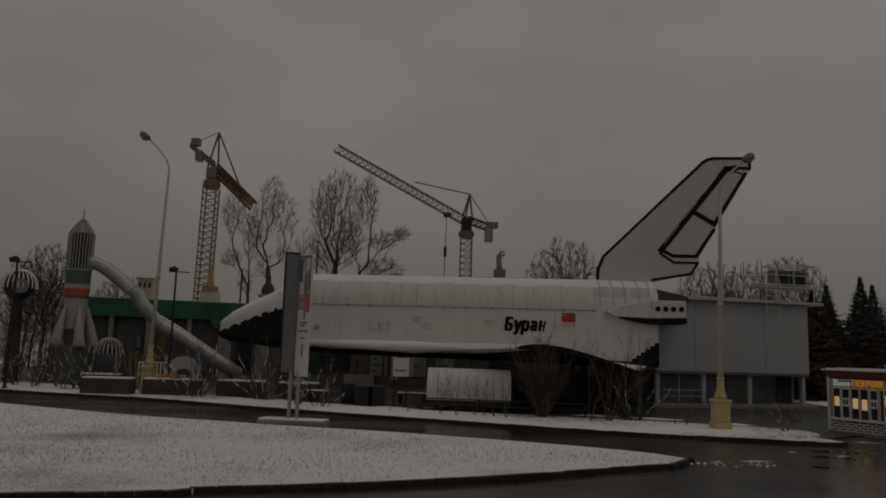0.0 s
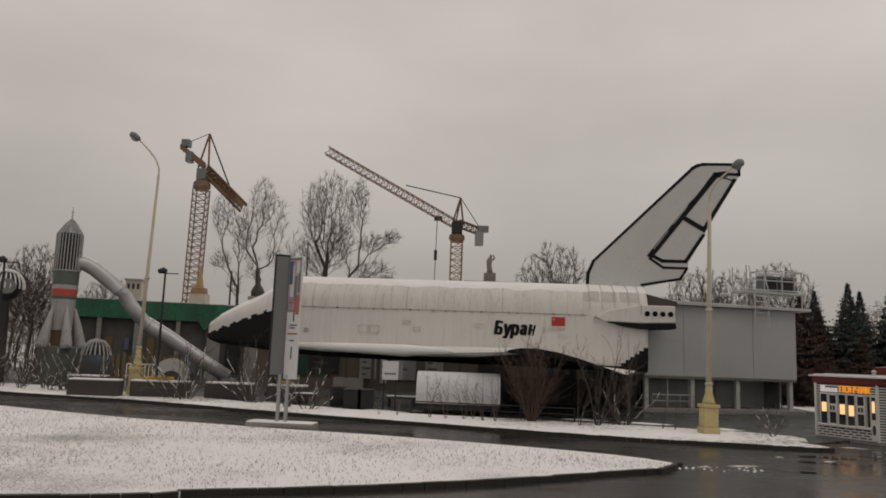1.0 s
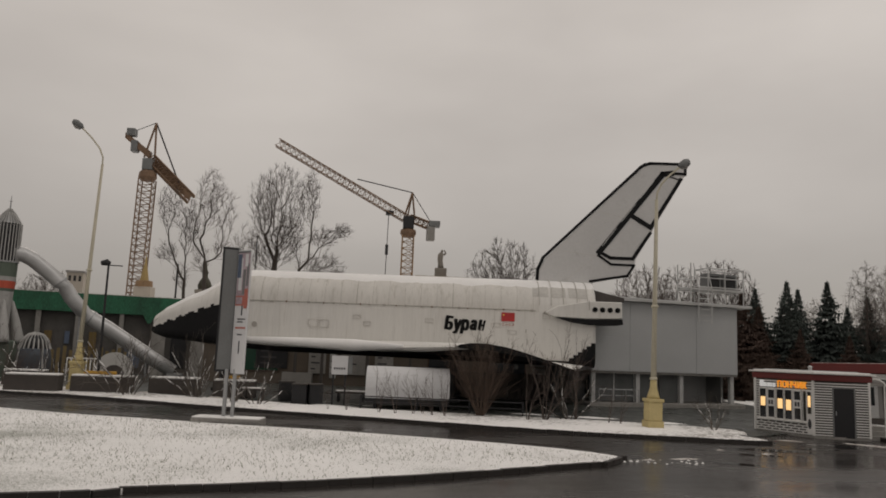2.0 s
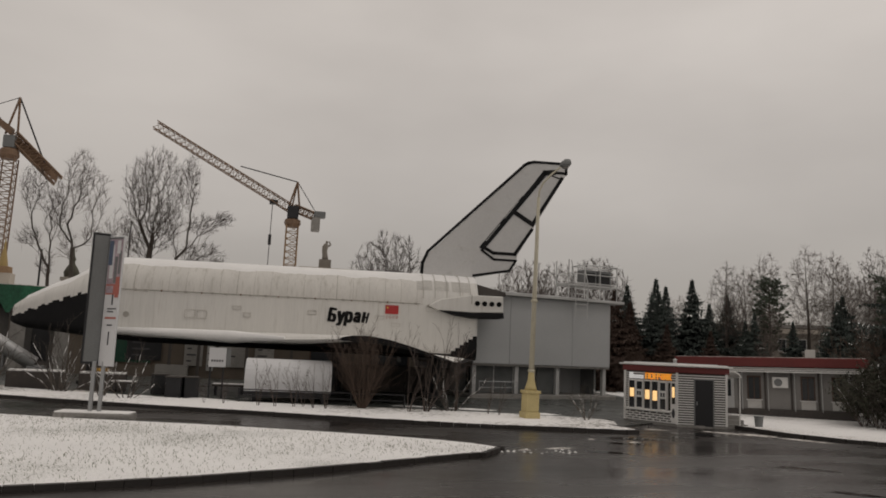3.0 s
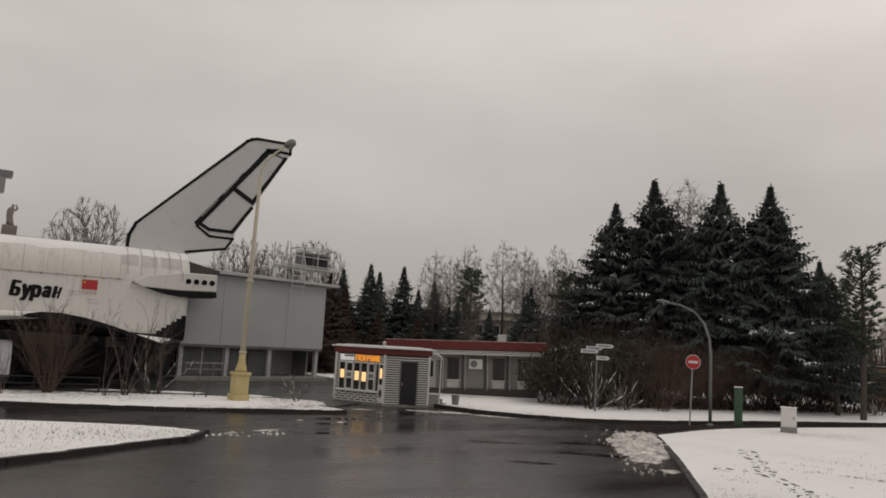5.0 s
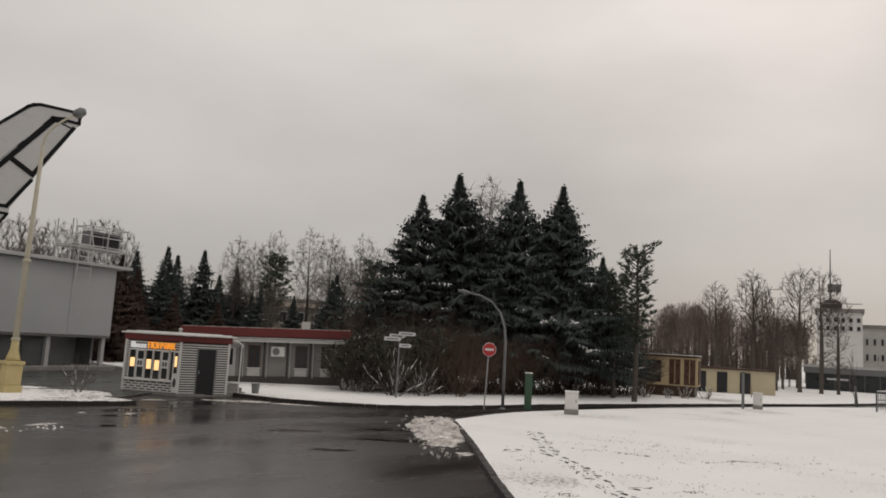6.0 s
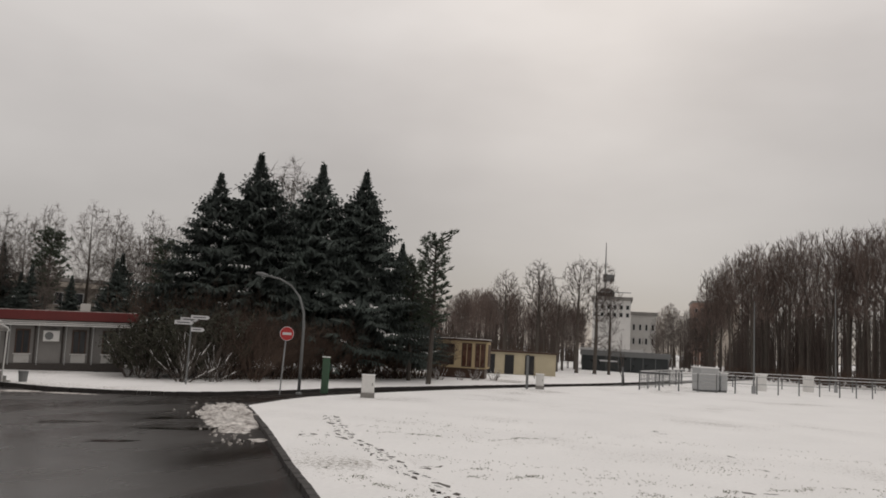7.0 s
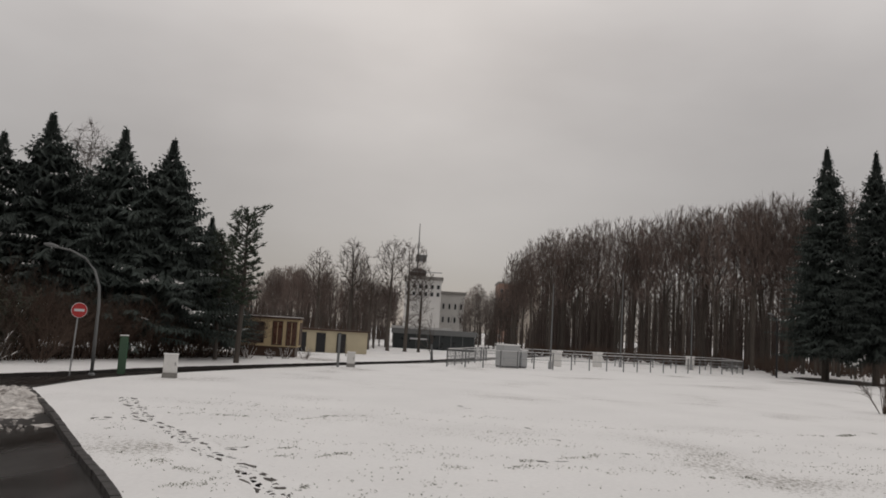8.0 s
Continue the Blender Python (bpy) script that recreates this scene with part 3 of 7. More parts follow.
def wing(side):
    b = Build()
    n = 18
    for v, le, te, zl, zt, th in WING:
        for i in range(n):
            a = 2 * math.pi * i / n
            c = (1 - math.cos(a)) / 2
            camber = 0.28 * math.sin(math.pi * c) ** 1.0 * (1 - c)
            t = th * math.sin(a) * (0.55 + 0.45 * math.cos(a * 0.5) ** 2) * (1 - c * 0.8)
            b.v.append((le + (te - le) * c, side * v, zl + (zt - zl) * c ** 1.6 + camber + t))
    for k in range(len(WING) - 1):
        for i in range(n):
            j = (i + 1) % n
            white = i < 8 or (i >= 16)
            b.face((k * n + i, k * n + j, (k + 1) * n + j, (k + 1) * n + i), 0 if white else 1)
    b.face([(len(WING) - 1) * n + i for i in range(n)], 1)
    return part("wing", b, [WHITE_HULL, BLACK_TILE], orbiter, "delta wing with snow on its leading edge and black underside", smooth=False)


for side in (-1, 1):
    w_ob = wing(side)
    b = Build()
    pts = []
    for v, le, te, zl, zt, th in WING[:4]:
        pts.append((le + 0.12, side * (v + 0.05), zl + 0.06))
    b.tube(pts, [0.14, 0.26, 0.33, 0.1], 8)
    part("wing_snow", b, SNOW, w_ob, "ridge of snow", smooth=True)

FIN = [(23.5, 7.2), (23.55, 7.9), (23.65, 8.3), (24.0, 8.87), (29.69, 14.55), (29.95, 14.77), (30.31, 14.92), (31, 15.0), (32.5, 15.05), (32.6, 14.95), (32.58, 14.36), (32.39, 14.02), (30.55, 10.85), (30.5, 10.65), (29.5, 8.95), (29.47, 8.55), (29.05, 7.87), (27.0, 7.45), (26.5, 7.2)]
fin = part("tail_fin", Build().prism(FIN, "y", -0.16, 0.16), FIN_WHITE, orbiter, "swept tail fin outlined in black", bevel=0.05)
EDGE = [(23.49, 7.4), (23.53, 8.13), (23.84, 8.87), (29.8, 14.78), (30.05, 14.93), (30.4, 15.02), (32.55, 15.03), (32.55, 14.4), (31.5, 14.44)]
part("edge_trim", Build().ribbon(EDGE, 0.17, -0.185, 0.185), BLACK_TILE, fin)
part("hinge_band", Build().ribbon([(31.7, 14.42), (31.15, 14.34), (27.25, 9.3)], 0.34, -0.19, 0.19), BLACK_TILE, fin)
for k in range(3):
    part("hinge_slit", Build().ribbon([(30.6 - k * 1.15, 13.9 - k * 1.53), (29.75 - k * 1.15, 12.77 - k * 1.53)], 0.035, -0.2, 0.2), FIN_WHITE, fin)
part("rudder_edge", Build().ribbon([(32.27, 14.05), (30.42, 10.98)], 0.22, -0.188, 0.188), BLACK_TILE, fin)
part("rudder_top", Build().ribbon([(31.3, 14.28), (32.3, 14.0)], 0.07, -0.187, 0.187), BLACK_TILE, fin)
part("rudder_divider", Build().ribbon([(29.3, 11.62), (30.42, 10.95)], 0.28, -0.192, 0.192), BLACK_TILE, fin)
part("lower_rudder_edge", Build().ribbon([(30.38, 10.6), (29.32, 8.98), (27.95, 8.98), (27.22, 9.36)], 0.2, -0.188, 0.188), BLACK_TILE, fin)
part("rudder_line", Build().ribbon([(30.2, 10.62), (29.22, 9.09), (28.1, 9.1)], 0.035, -0.196, 0.196), FIN_WHITE, fin)
part("fin_root_edge", Build().ribbon([(27.2, 9.12), (28.0, 8.58), (29.4, 8.57), (29.0, 7.92), (26.72, 7.5)], 0.14, -0.187, 0.187), BLACK_TILE, fin)
for row in (((24.6, 9.35), (27.0, 9.1)), ((27.1, 11.85), (28.85, 11.5)), ((25.2, 7.5), (27.0, 9.0))):
    part("skin_joint", Build().ribbon(row, 0.02, -0.164, 0.164), HATCH_LINE, fin)

for side in (-1, 1):
    lo, hi = sorted((side * 1.2, side * 2.85))
    pod = part("engine_pod", Build().prism([(23.7, 5.35), (24.4, 5.75), (26.2, 6.08), (28.1, 6.08), (28.12, 5.12), (26.2, 5.05), (24.2, 5.1)], "y", lo, hi), WHITE_HULL, orbiter, "engine pod with four round nozzles", bevel=0.06)
    part("pod_underside", Build().prism([(24.3, 5.1), (26.2, 5.04), (28.12, 5.11), (28.18, 4.8), (26.2, 4.72), (25.2, 4.85)], "y", lo - 0.02, hi + 0.02), BLACK_TILE, pod, bevel=0.03)
    part("pod_end_plate", Build().box((26.2, lo - 0.015, 5.55), (26.24, hi + 0.015, 6.09)), HULL_LINE, pod)
    for q in range(4):
        nz = part("nozzle", Build().lathe([(0.15, -0.03), (0.15, 0.03), (0.11, 0.03), (0.1, -0.02)], 14), BLACK_TILE, pod)
        nz.matrix_basis = pose(26.55 + 0.43 * q, side * 2.86, 5.6, 90, 0, 0)
part("tail_block", Build().prism([(26.6, 6.15), (28.5, 6.2), (28.5, 6.42), (26.6, 6.85)], "y", -1.6, 1.6), DARK_WALL, orbiter)
for s, y in ((4.6, 0.0), (18.5, -2.0), (18.5, 2.0), (24.5, -1.6), (24.5, 1.6)):
    b = Build().tube([(s, y, 0), (s, y, 3.1)], 0.22, 10)
    b.box((s - 0.5, y - 0.5, 0), (s + 0.5, y + 0.5, 0.25))
    part("support_strut", b, DARK_STEEL, orbiter)

# ---- grey service building on columns ----
hall = thing("service_building", "grey panelled building raised on columns behind the tail", "building", (12.85, 45.3, 0), 13.0)
HL = 10.4
b = Build().box((0, 0, 2.12), (HL, 9.0, 6.35))
part("wall", b, GREY_PANEL, hall, "flat grey metal cladding", bevel=0.02)
for i, (x0, x1, z0, z1) in enumerate(((0.02, 2.55, 2.14, 4.2), (0.02, 2.55, 4.22, 6.33), (2.58, 7.3, 2.14, 6.33), (7.33, HL - 0.02, 2.14, 6.33))):
    part("cladding_panel", Build().box((x0, -0.03, z0), (x1, 0.02, z1)), GREY_PANEL, hall, bevel=0.008)
part("roof", Build().prism([(-0.5, 6.36), (HL + 0.8, 6.36), (HL + 0.8, 6.52), (-0.5, 6.6)], "y", -0.5, 9.4), GREY_TRIM, hall, "pale roof slab with snow", bevel=0.02)
part("soffit_beam", Build().box((0, 0.05, 2.0), (HL, 9, 2.115)), CONCRETE, hall)
for x in (0.25, 3.3, 6.4, HL - 0.25):
    for y in (0.35, 5.0, 8.6):
        part("column", Build().box((x - 0.13, y - 0.13, 0.2), (x + 0.13, y + 0.13, 2.0)), GREY_TRIM, hall, bevel=0.015)
part("plinth", Build().box((-0.3, -0.4, 0.0), (HL + 0.3, 9.2, 0.28)), CONCRETE, hall, bevel=0.03)
part("core_wall", Build().box((0.3, 2.7, 0.28), (HL - 0.36, 8.9, 2.0)), GREY_PANEL, hall)
part("end_wall", Build().box((HL - 0.35, 1.2, 0.28), (HL - 0.2, 8.9, 2.0)), GREY_STEEL, hall)
part("inner_glazing", Build().box((1.0, 2.62, 0.4), (3.0, 2.69, 1.9)), DARK_GLASS, hall)
for k, x in enumerate((0.45, 1.85, 3.45, 5.0)):
    sheet = part("screen_pane", Build().box((x, 0.5, 0.32), (x + 1.3, 0.53, 1.98)), SCREEN, hall, "grey tinted glass screen")
    part("mullion", Build().box((x + 1.3, 0.47, 0.32), (x + 1.36, 0.56, 1.98)), GREY_TRIM, sheet)
part("inner_door", Build().box((6.7, 2.6, 0.28), (7.7, 2.69, 1.95)), POSTER_BLUE, hall)
part("inner_lamp", Build().lathe([(0.05, 1.72), (0.07, 1.78), (0.03, 1.83)], 8, (6.9, 2.45)), WINDOW_GLOW, hall)
louvre = part("louvre_frame", Build().box((3.75, 0.75, 0.3), (4.85, 0.8, 1.98)), DARK_WALL, hall)
for k in range(11):
    part("louvre_slat", Build().box((3.75, 0.66, 0.4 + k * 0.145), (4.85, 0.74, 0.47 + k * 0.145)), GREY_TRIM, louvre)
rail = part("balustrade", Build().tube([(0.4, -0.2, 1.05), (3.1, -0.2, 1.05)], 0.025, 6).tube([(0.4, -0.2, 0.7), (3.1, -0.2, 0.7)], 0.018, 6), STEEL, hall)
for k in range(4):
    part("rail_post", Build().tube([(0.4 + k * 0.9, -0.2, 0.28), (0.4 + k * 0.9, -0.2, 1.05)], 0.022, 6), STEEL, rail)

plant = thing("roof_plant", "steel rooftop cage with ladder and ventilation units", "roof plant", (19.6, 46.8, 6.55), 13.0)
plant.matrix_basis = plant.matrix_basis @ Matrix.Diagonal((1.28, 1, 1.18, 1))
for x in (0, 1.0, 2.0, 3.1):
    for y in (0, 1.4):
        part("cage_post", Build().tube([(x, y, 0), (x, y, 1.95 if x > 0.5 else 2.15)], 0.035, 6), GREY_TRIM, plant)
for y in (0, 1.4):
    for z in (0.9, 1.4, 1.93):
        part("cage_rail", Build().tube([(0 if z < 1.9 else 1.0, y, z), (3.1, y, z)], 0.03, 6), GREY_TRIM, plant)
for x in (1.0, 3.1):
    part("side_rail", Build().tube([(x, 0, 1.93), (x, 1.4, 1.93)], 0.03, 6), GREY_TRIM, plant)
part("platform", Build().box((0, 0, 0.72), (3.1, 1.4, 0.82)), GREY_TRIM, plant)
for x in (1.15, 2.1):
    unit = part("fan_unit", Build().box((x, 0.3, 0.82), (x + 0.8, 1.1, 1.7)), GREY_STEEL, plant, "grey ventilation unit", bevel=0.03)
    part("fan_grille", Build().box((x + 0.12, 0.26, 0.95), (x + 0.68, 0.29, 1.55)), DARK_STEEL, unit)
lad = part("ladder", Build().tube([(0.1, -0.62, -1.1), (0.1, -0.62, 0.8), (0.1, -0.1, 2.1)], 0.03, 6).tube([(0.85, -0.62, -1.1), (0.85, -0.62, 0.8), (0.85, -0.1, 2.1)], 0.03, 6), GREY_TRIM, plant)
for k in range(7):
    part("rung", Build().tube([(0.1, -0.62, -0.95 + k * 0.29), (0.85, -0.62, -0.95 + k * 0.29)], 0.022, 6), GREY_TRIM, lad)

# ---- kiosk with lit windows ----
kiosk = thing("kiosk", "white slatted snack kiosk with lit windows and red roof edge", "kiosk", (17.63, 30.0, 0))
KC, KL, KR = Vector((0, 0)), Vector((-1.15, 2.5)), Vector((1.95, -0.62))
KB = KL + KR
KH = 2.28


def wall_frame(a, b):
    """Matrix whose x runs from a to b along a wall, y into the kiosk."""
    d = b - a
    return pose(a.x, a.y, 0, 0, 0, math.degrees(math.atan2(d.y, d.x))), d.length


part("wall", Build().prism([tuple(KC), tuple(KR), tuple(KB), tuple(KL)], "z", 0.08, KH), DARK_WALL, kiosk, "dark wall behind white slats")
part("sill_beam", Build().prism([tuple(p * 1.0 + (p - (KL + KR) / 2).normalized() * 0.05) for p in (KC, KR, KB, KL)], "z", 0.0, 0.1), CONCRETE, kiosk)
mF, LF = wall_frame(KL, KC)
mD, LD = wall_frame(KC, KR)
mR, LR = wall_frame(KR, KB)
for m, L, hole in ((mF, LF, (0.2, 2.5, 0.62, 1.86)), (mD, LD, (0.72, 1.5, 0.0, 2.02)), (mR, LR, (0, 0, 9, 9))):
    for k in range(21):
        z = 0.12 + k * 0.102
        spans = [(0, L)]
        if hole[2] - 0.02 < z + 0.03 < hole[3] + 0.02:
            spans = [(0, hole[0]), (hole[1], L)]
        for a, c in spans:
            if c - a > 0.05:
                s_ob = part("slat", Build().box((a, -0.05, z), (c, 0.0, z + 0.045)), WHITE_SLAT, kiosk)
                s_ob.matrix_basis = m
for m, L in ((mF, 0.0), (mF, LF), (mD, LD)):
    post_ = part("corner_post", Build().box((L - 0.04, -0.06, 0.1), (L + 0.04, 0.02, KH)), WHITE_SLAT, kiosk)
    post_.matrix_basis = m
# upright brick-like offsets below the counter
for k in range(5):
    for q in range(7):
        stud = part("batten", Build().box((0.08 + q * 0.36 + 0.18 * (k % 2), -0.045, 0.175 + k * 0.102), (0.14 + q * 0.36 + 0.18 * (k % 2), -0.01, 0.222 + k * 0.102)), WHITE_SLAT, kiosk)
        stud.matrix_basis = mF
door = part("door", Build().box((0.74, -0.035, 0.06), (1.48, 0.01, 2.0)), BLACK_DOOR, kiosk, "plain black door", bevel=0.01)
door.matrix_basis = mD
part("door_frame", Build().box((0.68, -0.055, 0.06), (0.74, 0.0, 2.06)).box((1.48, -0.055, 0.06), (1.54, 0.0, 2.06)).box((0.74, -0.055, 2.0), (1.48, 0.0, 2.06)), GREY_STEEL, door)
part("handle", Build().box((0.8, -0.07, 0.95), (0.83, -0.036, 1.1)), STEEL, door)
counter = part("counter_board", Build().box((0.18, -0.14, 0.56), (2.5, 0.0, 0.62)), WHITE_SLAT, kiosk, bevel=0.01)
counter.matrix_basis = mF
# window bays: plain dark ones with a lit panel, and white framed ones with a middle flap
for x0, x1, lit, framed in ((0.22, 0.58, (1.12, 1.5), False), (0.6, 1.02, None, True), (1.05, 1.42, (1.06, 1.46), False), (1.45, 1.82, (1.02, 1.44), False), (1.85, 2.25, None, True), (2.29, 2.48, None, False)):
    e = 0.055 if framed else 0.025
    fr = part("window", Build().box((x0, -0.06, 0.62), (x1, -0.015, 0.62 + e)).box((x0, -0.06, 1.86 - e), (x1, -0.015, 1.86)).box((x0, -0.06, 0.62), (x0 + e, -0.015, 1.86)).box((x1 - e, -0.06, 0.62), (x1, -0.015, 1.86)), WHITE_SLAT, kiosk)
    fr.matrix_basis = mF
    gl = part("pane", Build().box((x0 + e, -0.03, 0.62 + e), (x1 - e, -0.012, 1.86 - e)), DARK_GLASS, fr)
    if framed:
        flap = part("flap", Build().box((x0 + 0.02, -0.075, 1.12), (x1 - 0.02, -0.031, 1.46)), WHITE_SLAT, fr, "white serving flap", bevel=0.01)
        for q in range(2):
            part("notice", Build().box((x0 + 0.1 + 0.13 * q, -0.082, 1.2), (x0 + 0.19 + 0.13 * q, -0.076, 1.38)), BAR_DARK, flap)
    if lit:
        part("lit_panel", Build().box((x0 + 0.07, -0.045, lit[0]), (x1 - 0.07, -0.031, lit[1])), WINDOW_GLOW, gl, "warm lit menu panel")
leaf = part("side_leaf", Build().box((2.5, -0.08, 0.14), (2.74, -0.02, 1.9)), WHITE_SLAT, kiosk, "white glazed side leaf", bevel=0.01)
leaf.matrix_basis = mF
part("leaf_pane", Build().box((2.54, -0.09, 0.95), (2.7, -0.081, 1.82)), DARK_GLASS, leaf)
part("leaf_lamp", Build().box((2.56, -0.1, 1.22), (2.68, -0.091, 1.66)), WINDOW_GLOW, leaf)
part("leaf_oval", Build().prism([(2.62 + 0.075 * math.cos(i * 0.5236), 0.55 + 0.2 * math.sin(i * 0.5236)) for i in range(12)], "y", -0.09, -0.081), BAR_DARK, leaf)
ctr = (KL + KR) / 2


def roof_outline(grow):
    return [tuple(p + (p - ctr).normalized() * grow) for p in (KC, KR, KB, KL)]


part("fascia", Build().prism(roof_outline(0.14), "z", KH, KH + 0.26), RED_ROOF, kiosk, "dark red roof edge", bevel=0.02)
part("roof", Build().prism(roof_outline(0.3), "z", KH + 0.26, KH + 0.33), WHITE_SLAT, kiosk, "flat roof with snow", bevel=0.02)
part("roof_ridge", Build().prism(roof_outline(-0.3), "z", KH + 0.33, KH + 0.4), GREY_TRIM, kiosk, bevel=0.03)
part("roof_snow", Build().prism(roof_outline(0.1), "z", KH + 0.33, KH + 0.37), SNOW, kiosk, bevel=0.02)
cap_ = part("roof_vent", Build().lathe([(0.07, KH + 0.37), (0.07, KH + 0.52), (0.11, KH + 0.53), (0.02, KH + 0.6)], 10, (0.3, 0.7)), GREY_TRIM, kiosk)
awn = part("awning", Build().prism([(1.95, 2.5), (2.4, 2.46), (2.66, 2.34), (2.76, 2.18), (2.72, 2.16), (2.6, 2.3), (2.36, 2.4), (1.95, 2.43)], "y", -0.55, 1.7), WHITE_SLAT, kiosk, "curved white awning", bevel=0.01)
part("awning_post", Build().tube([(2.68, -0.5, 0), (2.68, -0.5, 2.2)], 0.03, 8), WHITE_SLAT, awn)
for k in range(3):
    part("step", Build().box((2.1, -0.3 + 0.28 * k, 0.0), (3.2, -0.02 + 0.28 * k, 0.17 * (k + 1))), CONCRETE, kiosk)
for k, (w, h) in enumerate(((0.2, 0.27), (0.1, 0.17), (0.1, 0.17), (0.1, 0.17), (0.12, 0.17))):
    x = 0.28 + (0 if k == 0 else 0.23 + (k - 1) * 0.14)
    o = part("sign_letter", Build().box((x, -0.09, 1.93), (x + w, -0.055, 1.93 + h)), SIGN_WHITE, kiosk, "white sign letter")
    o.matrix_basis = mF
for k, ch in enumerate("ПОНЧИК"):
    lettering("sign_letter", ch, 0.38, SIGN_ORANGE, kiosk, mF @ pose(1.12 + k * 0.235, -0.075, 1.93, 90, 0, 0) @ Matrix.Diagonal((0.8, 1, 1, 1)), bold=((0.025, 0.0), (0.05, 0.0)))

# ---- low building with red fascia ----
lodge = thing("lodge", "low white building with dark red fascia and tall windows", "building", (23.1, 38.3, -0.22), -35.0)
lodge.matrix_basis = pose(23.1, 38.3, -0.22, 0, -1.5, -35)
LL = 8.3
# Plaster colour lowered from off-white to carry the shade of the eaves.
part("wall", Build().box((0, 0, 0.35), (LL, 6, 2.5)), surf("shaded_lodge_plaster", (0.25, 0.24, 0.23), 0.85, 0, 0.12, 0.8, 18, 0.15), lodge, "off-white plastered wall, coloured darker for the eave shade")
part("base", Build().box((-0.02, -0.12, 0), (LL + 0.02, 6, 0.58)), DARK_WALL, lodge)
part("fascia", Build().box((-0.5, -0.8, 2.78), (LL + 0.5, 6.4, 3.26)), RED_ROOF, lodge, "dark red roof fascia", bevel=0.03)
for k in range(3):
    part("eave_board", Build().box((-0.45, -0.75 + 0.05 * k, 2.5 + k * 0.09), (LL + 0.45, 6.3, 2.56 + k * 0.09)), WHITE_SLAT, lodge)
part("eave_core", Build().box((-0.3, -0.2, 2.5), (LL + 0.3, 6.1, 2.78)), DARK_WALL, lodge)
part("roof_snow", Build().box((-0.4, -0.6, 3.26), (LL + 0.4, 6.3, 3.29)), DIRTY_SNOW, lodge)
for k in range(7):
    part("pilaster", Build().box((0.1 + k * 1.28, -0.07, 0.36), (0.2 + k * 1.28, -0.002, 2.5)), DARK_WALL, lodge)
    part("downpipe", Build().tube([(0.3 + k * 1.28, -0.1, 0.5), (0.3 + k * 1.28, -0.1, 2.5)], 0.03, 6), GREY_TRIM, lodge)
for x in (0.95, 3.45, 6.05, 7.5):
    wf = part("window", Build().box((x - 0.34, -0.05, 1.05), (x + 0.34, 0.0, 2.3)), BROWN_FRAME, lodge)
    part("pane", Build().box((x - 0.27, -0.06, 1.12), (x - 0.03, -0.051, 2.22)), DARK_GLASS, wf)
    part("pane", Build().box((x + 0.03, -0.06, 1.12), (x + 0.27, -0.051, 2.22)), DARK_GLASS, wf)
    part("sill_panel", Build().box((x - 0.34, -0.04, 0.6), (x + 0.34, 0.0, 1.04)), WHITE_WALL, lodge, "pale panel beneath a window")
    part("sill", Build().box((x - 0.4, -0.12, 1.03), (x + 0.4, 0.0, 1.07)), WHITE_SLAT, wf)
porch = part("porch_door", Build().box((1.75, -0.06, 0.4), (2.45, 0.0, 2.3)), GREY_TRIM, lodge, "pale door", bevel=0.01)
part("door_glass", Build().box((1.9, -0.07, 1.2), (2.3, -0.061, 2.1)), DARK_GLASS, porch)
ac = part("air_conditioner", Build().box((4.35, -0.4, 1.7), (5.1, -0.02, 2.25)), WHITE_SLAT, lodge, "white air conditioner", bevel=0.03)
part("fan_grille", Build().lathe([(0.2, -0.01), (0.2, 0.01)], 14), GREY_STEEL, ac).matrix_basis = pose(4.62, -0.41, 1.98, 90, 0, 0)
part("chimney", Build().box((6.2, 3, 3.2), (6.7, 3.5, 3.75)), WHITE_WALL, lodge, bevel=0.02)

# ---- plants ----
RNG = random.Random(7)
THIN = 0.007


def limb(wood, twigs, p, d, length, r, level, cfg):
    """One stem and its offshoots. cfg: children per level, spread, lift, bend, last level, first fork."""
    kids, spread, lift, bend, last, fork = cfg
    n = 6 if level == 0 else (4 if level == 1 else 3)
    pts, rad = [p.copy()], [r]
    q, e = p.copy(), d.copy()
    for i in range(n):
        e = (e + Vector((RNG.uniform(-1, 1), RNG.uniform(-1, 1), RNG.uniform(-1, 1))) * bend * (1 + level * 0.6) + Vector((0, 0, lift if level else 0.05))).normalized()
        q = q + e * (length / n)
        pts.append(q.copy())
        rad.append(max(r * (1 - 0.8 * (i + 1) / n), THIN * 0.6))
    if level >= last:
        twigs.twig(tuple(p), tuple(q), r)
        return
    (twigs if level else wood).tube([tuple(v) for v in pts], rad, 4 if level else 7, cap=False)
    for k in range(kids[level]):
        lo = 0.2 if level else fork
        t = min(lo + (1 - lo) * (k + RNG.random() * 0.9) / kids[level], 0.99)
        f = t * n
        i = min(int(f), n - 1)
        base = pts[i].lerp(pts[i + 1], f - i)
        axis = (pts[i + 1] - pts[i]).normalized()
        side = axis.cross(Vector((RNG.uniform(-1, 1), RNG.uniform(-1, 1), RNG.uniform(-1, 1)))).normalized()
        a = spread * RNG.uniform(0.65, 1.3)
        nd = (axis * math.cos(a) + side * math.sin(a)).normalized()
        ln = length * (0.48 if level else 0.5) * (1.12 - 0.62 * (t - lo) / (1 - lo)) * RNG.uniform(0.7, 1.2)
        limb(wood, twigs, base, nd, ln, max(rad[i] * 0.6, THIN), level + 1, cfg)


def fit_height(height, *builds):
    """Scales what was built so that its top is at the height."""
    zs = sorted(v[2] for b in builds for v in b.v)
    k = height / zs[int(len(zs) * 0.985)]
    for b in builds:
        b.v = [(x * k, y * k, z * k) for x, y, z in b.v]


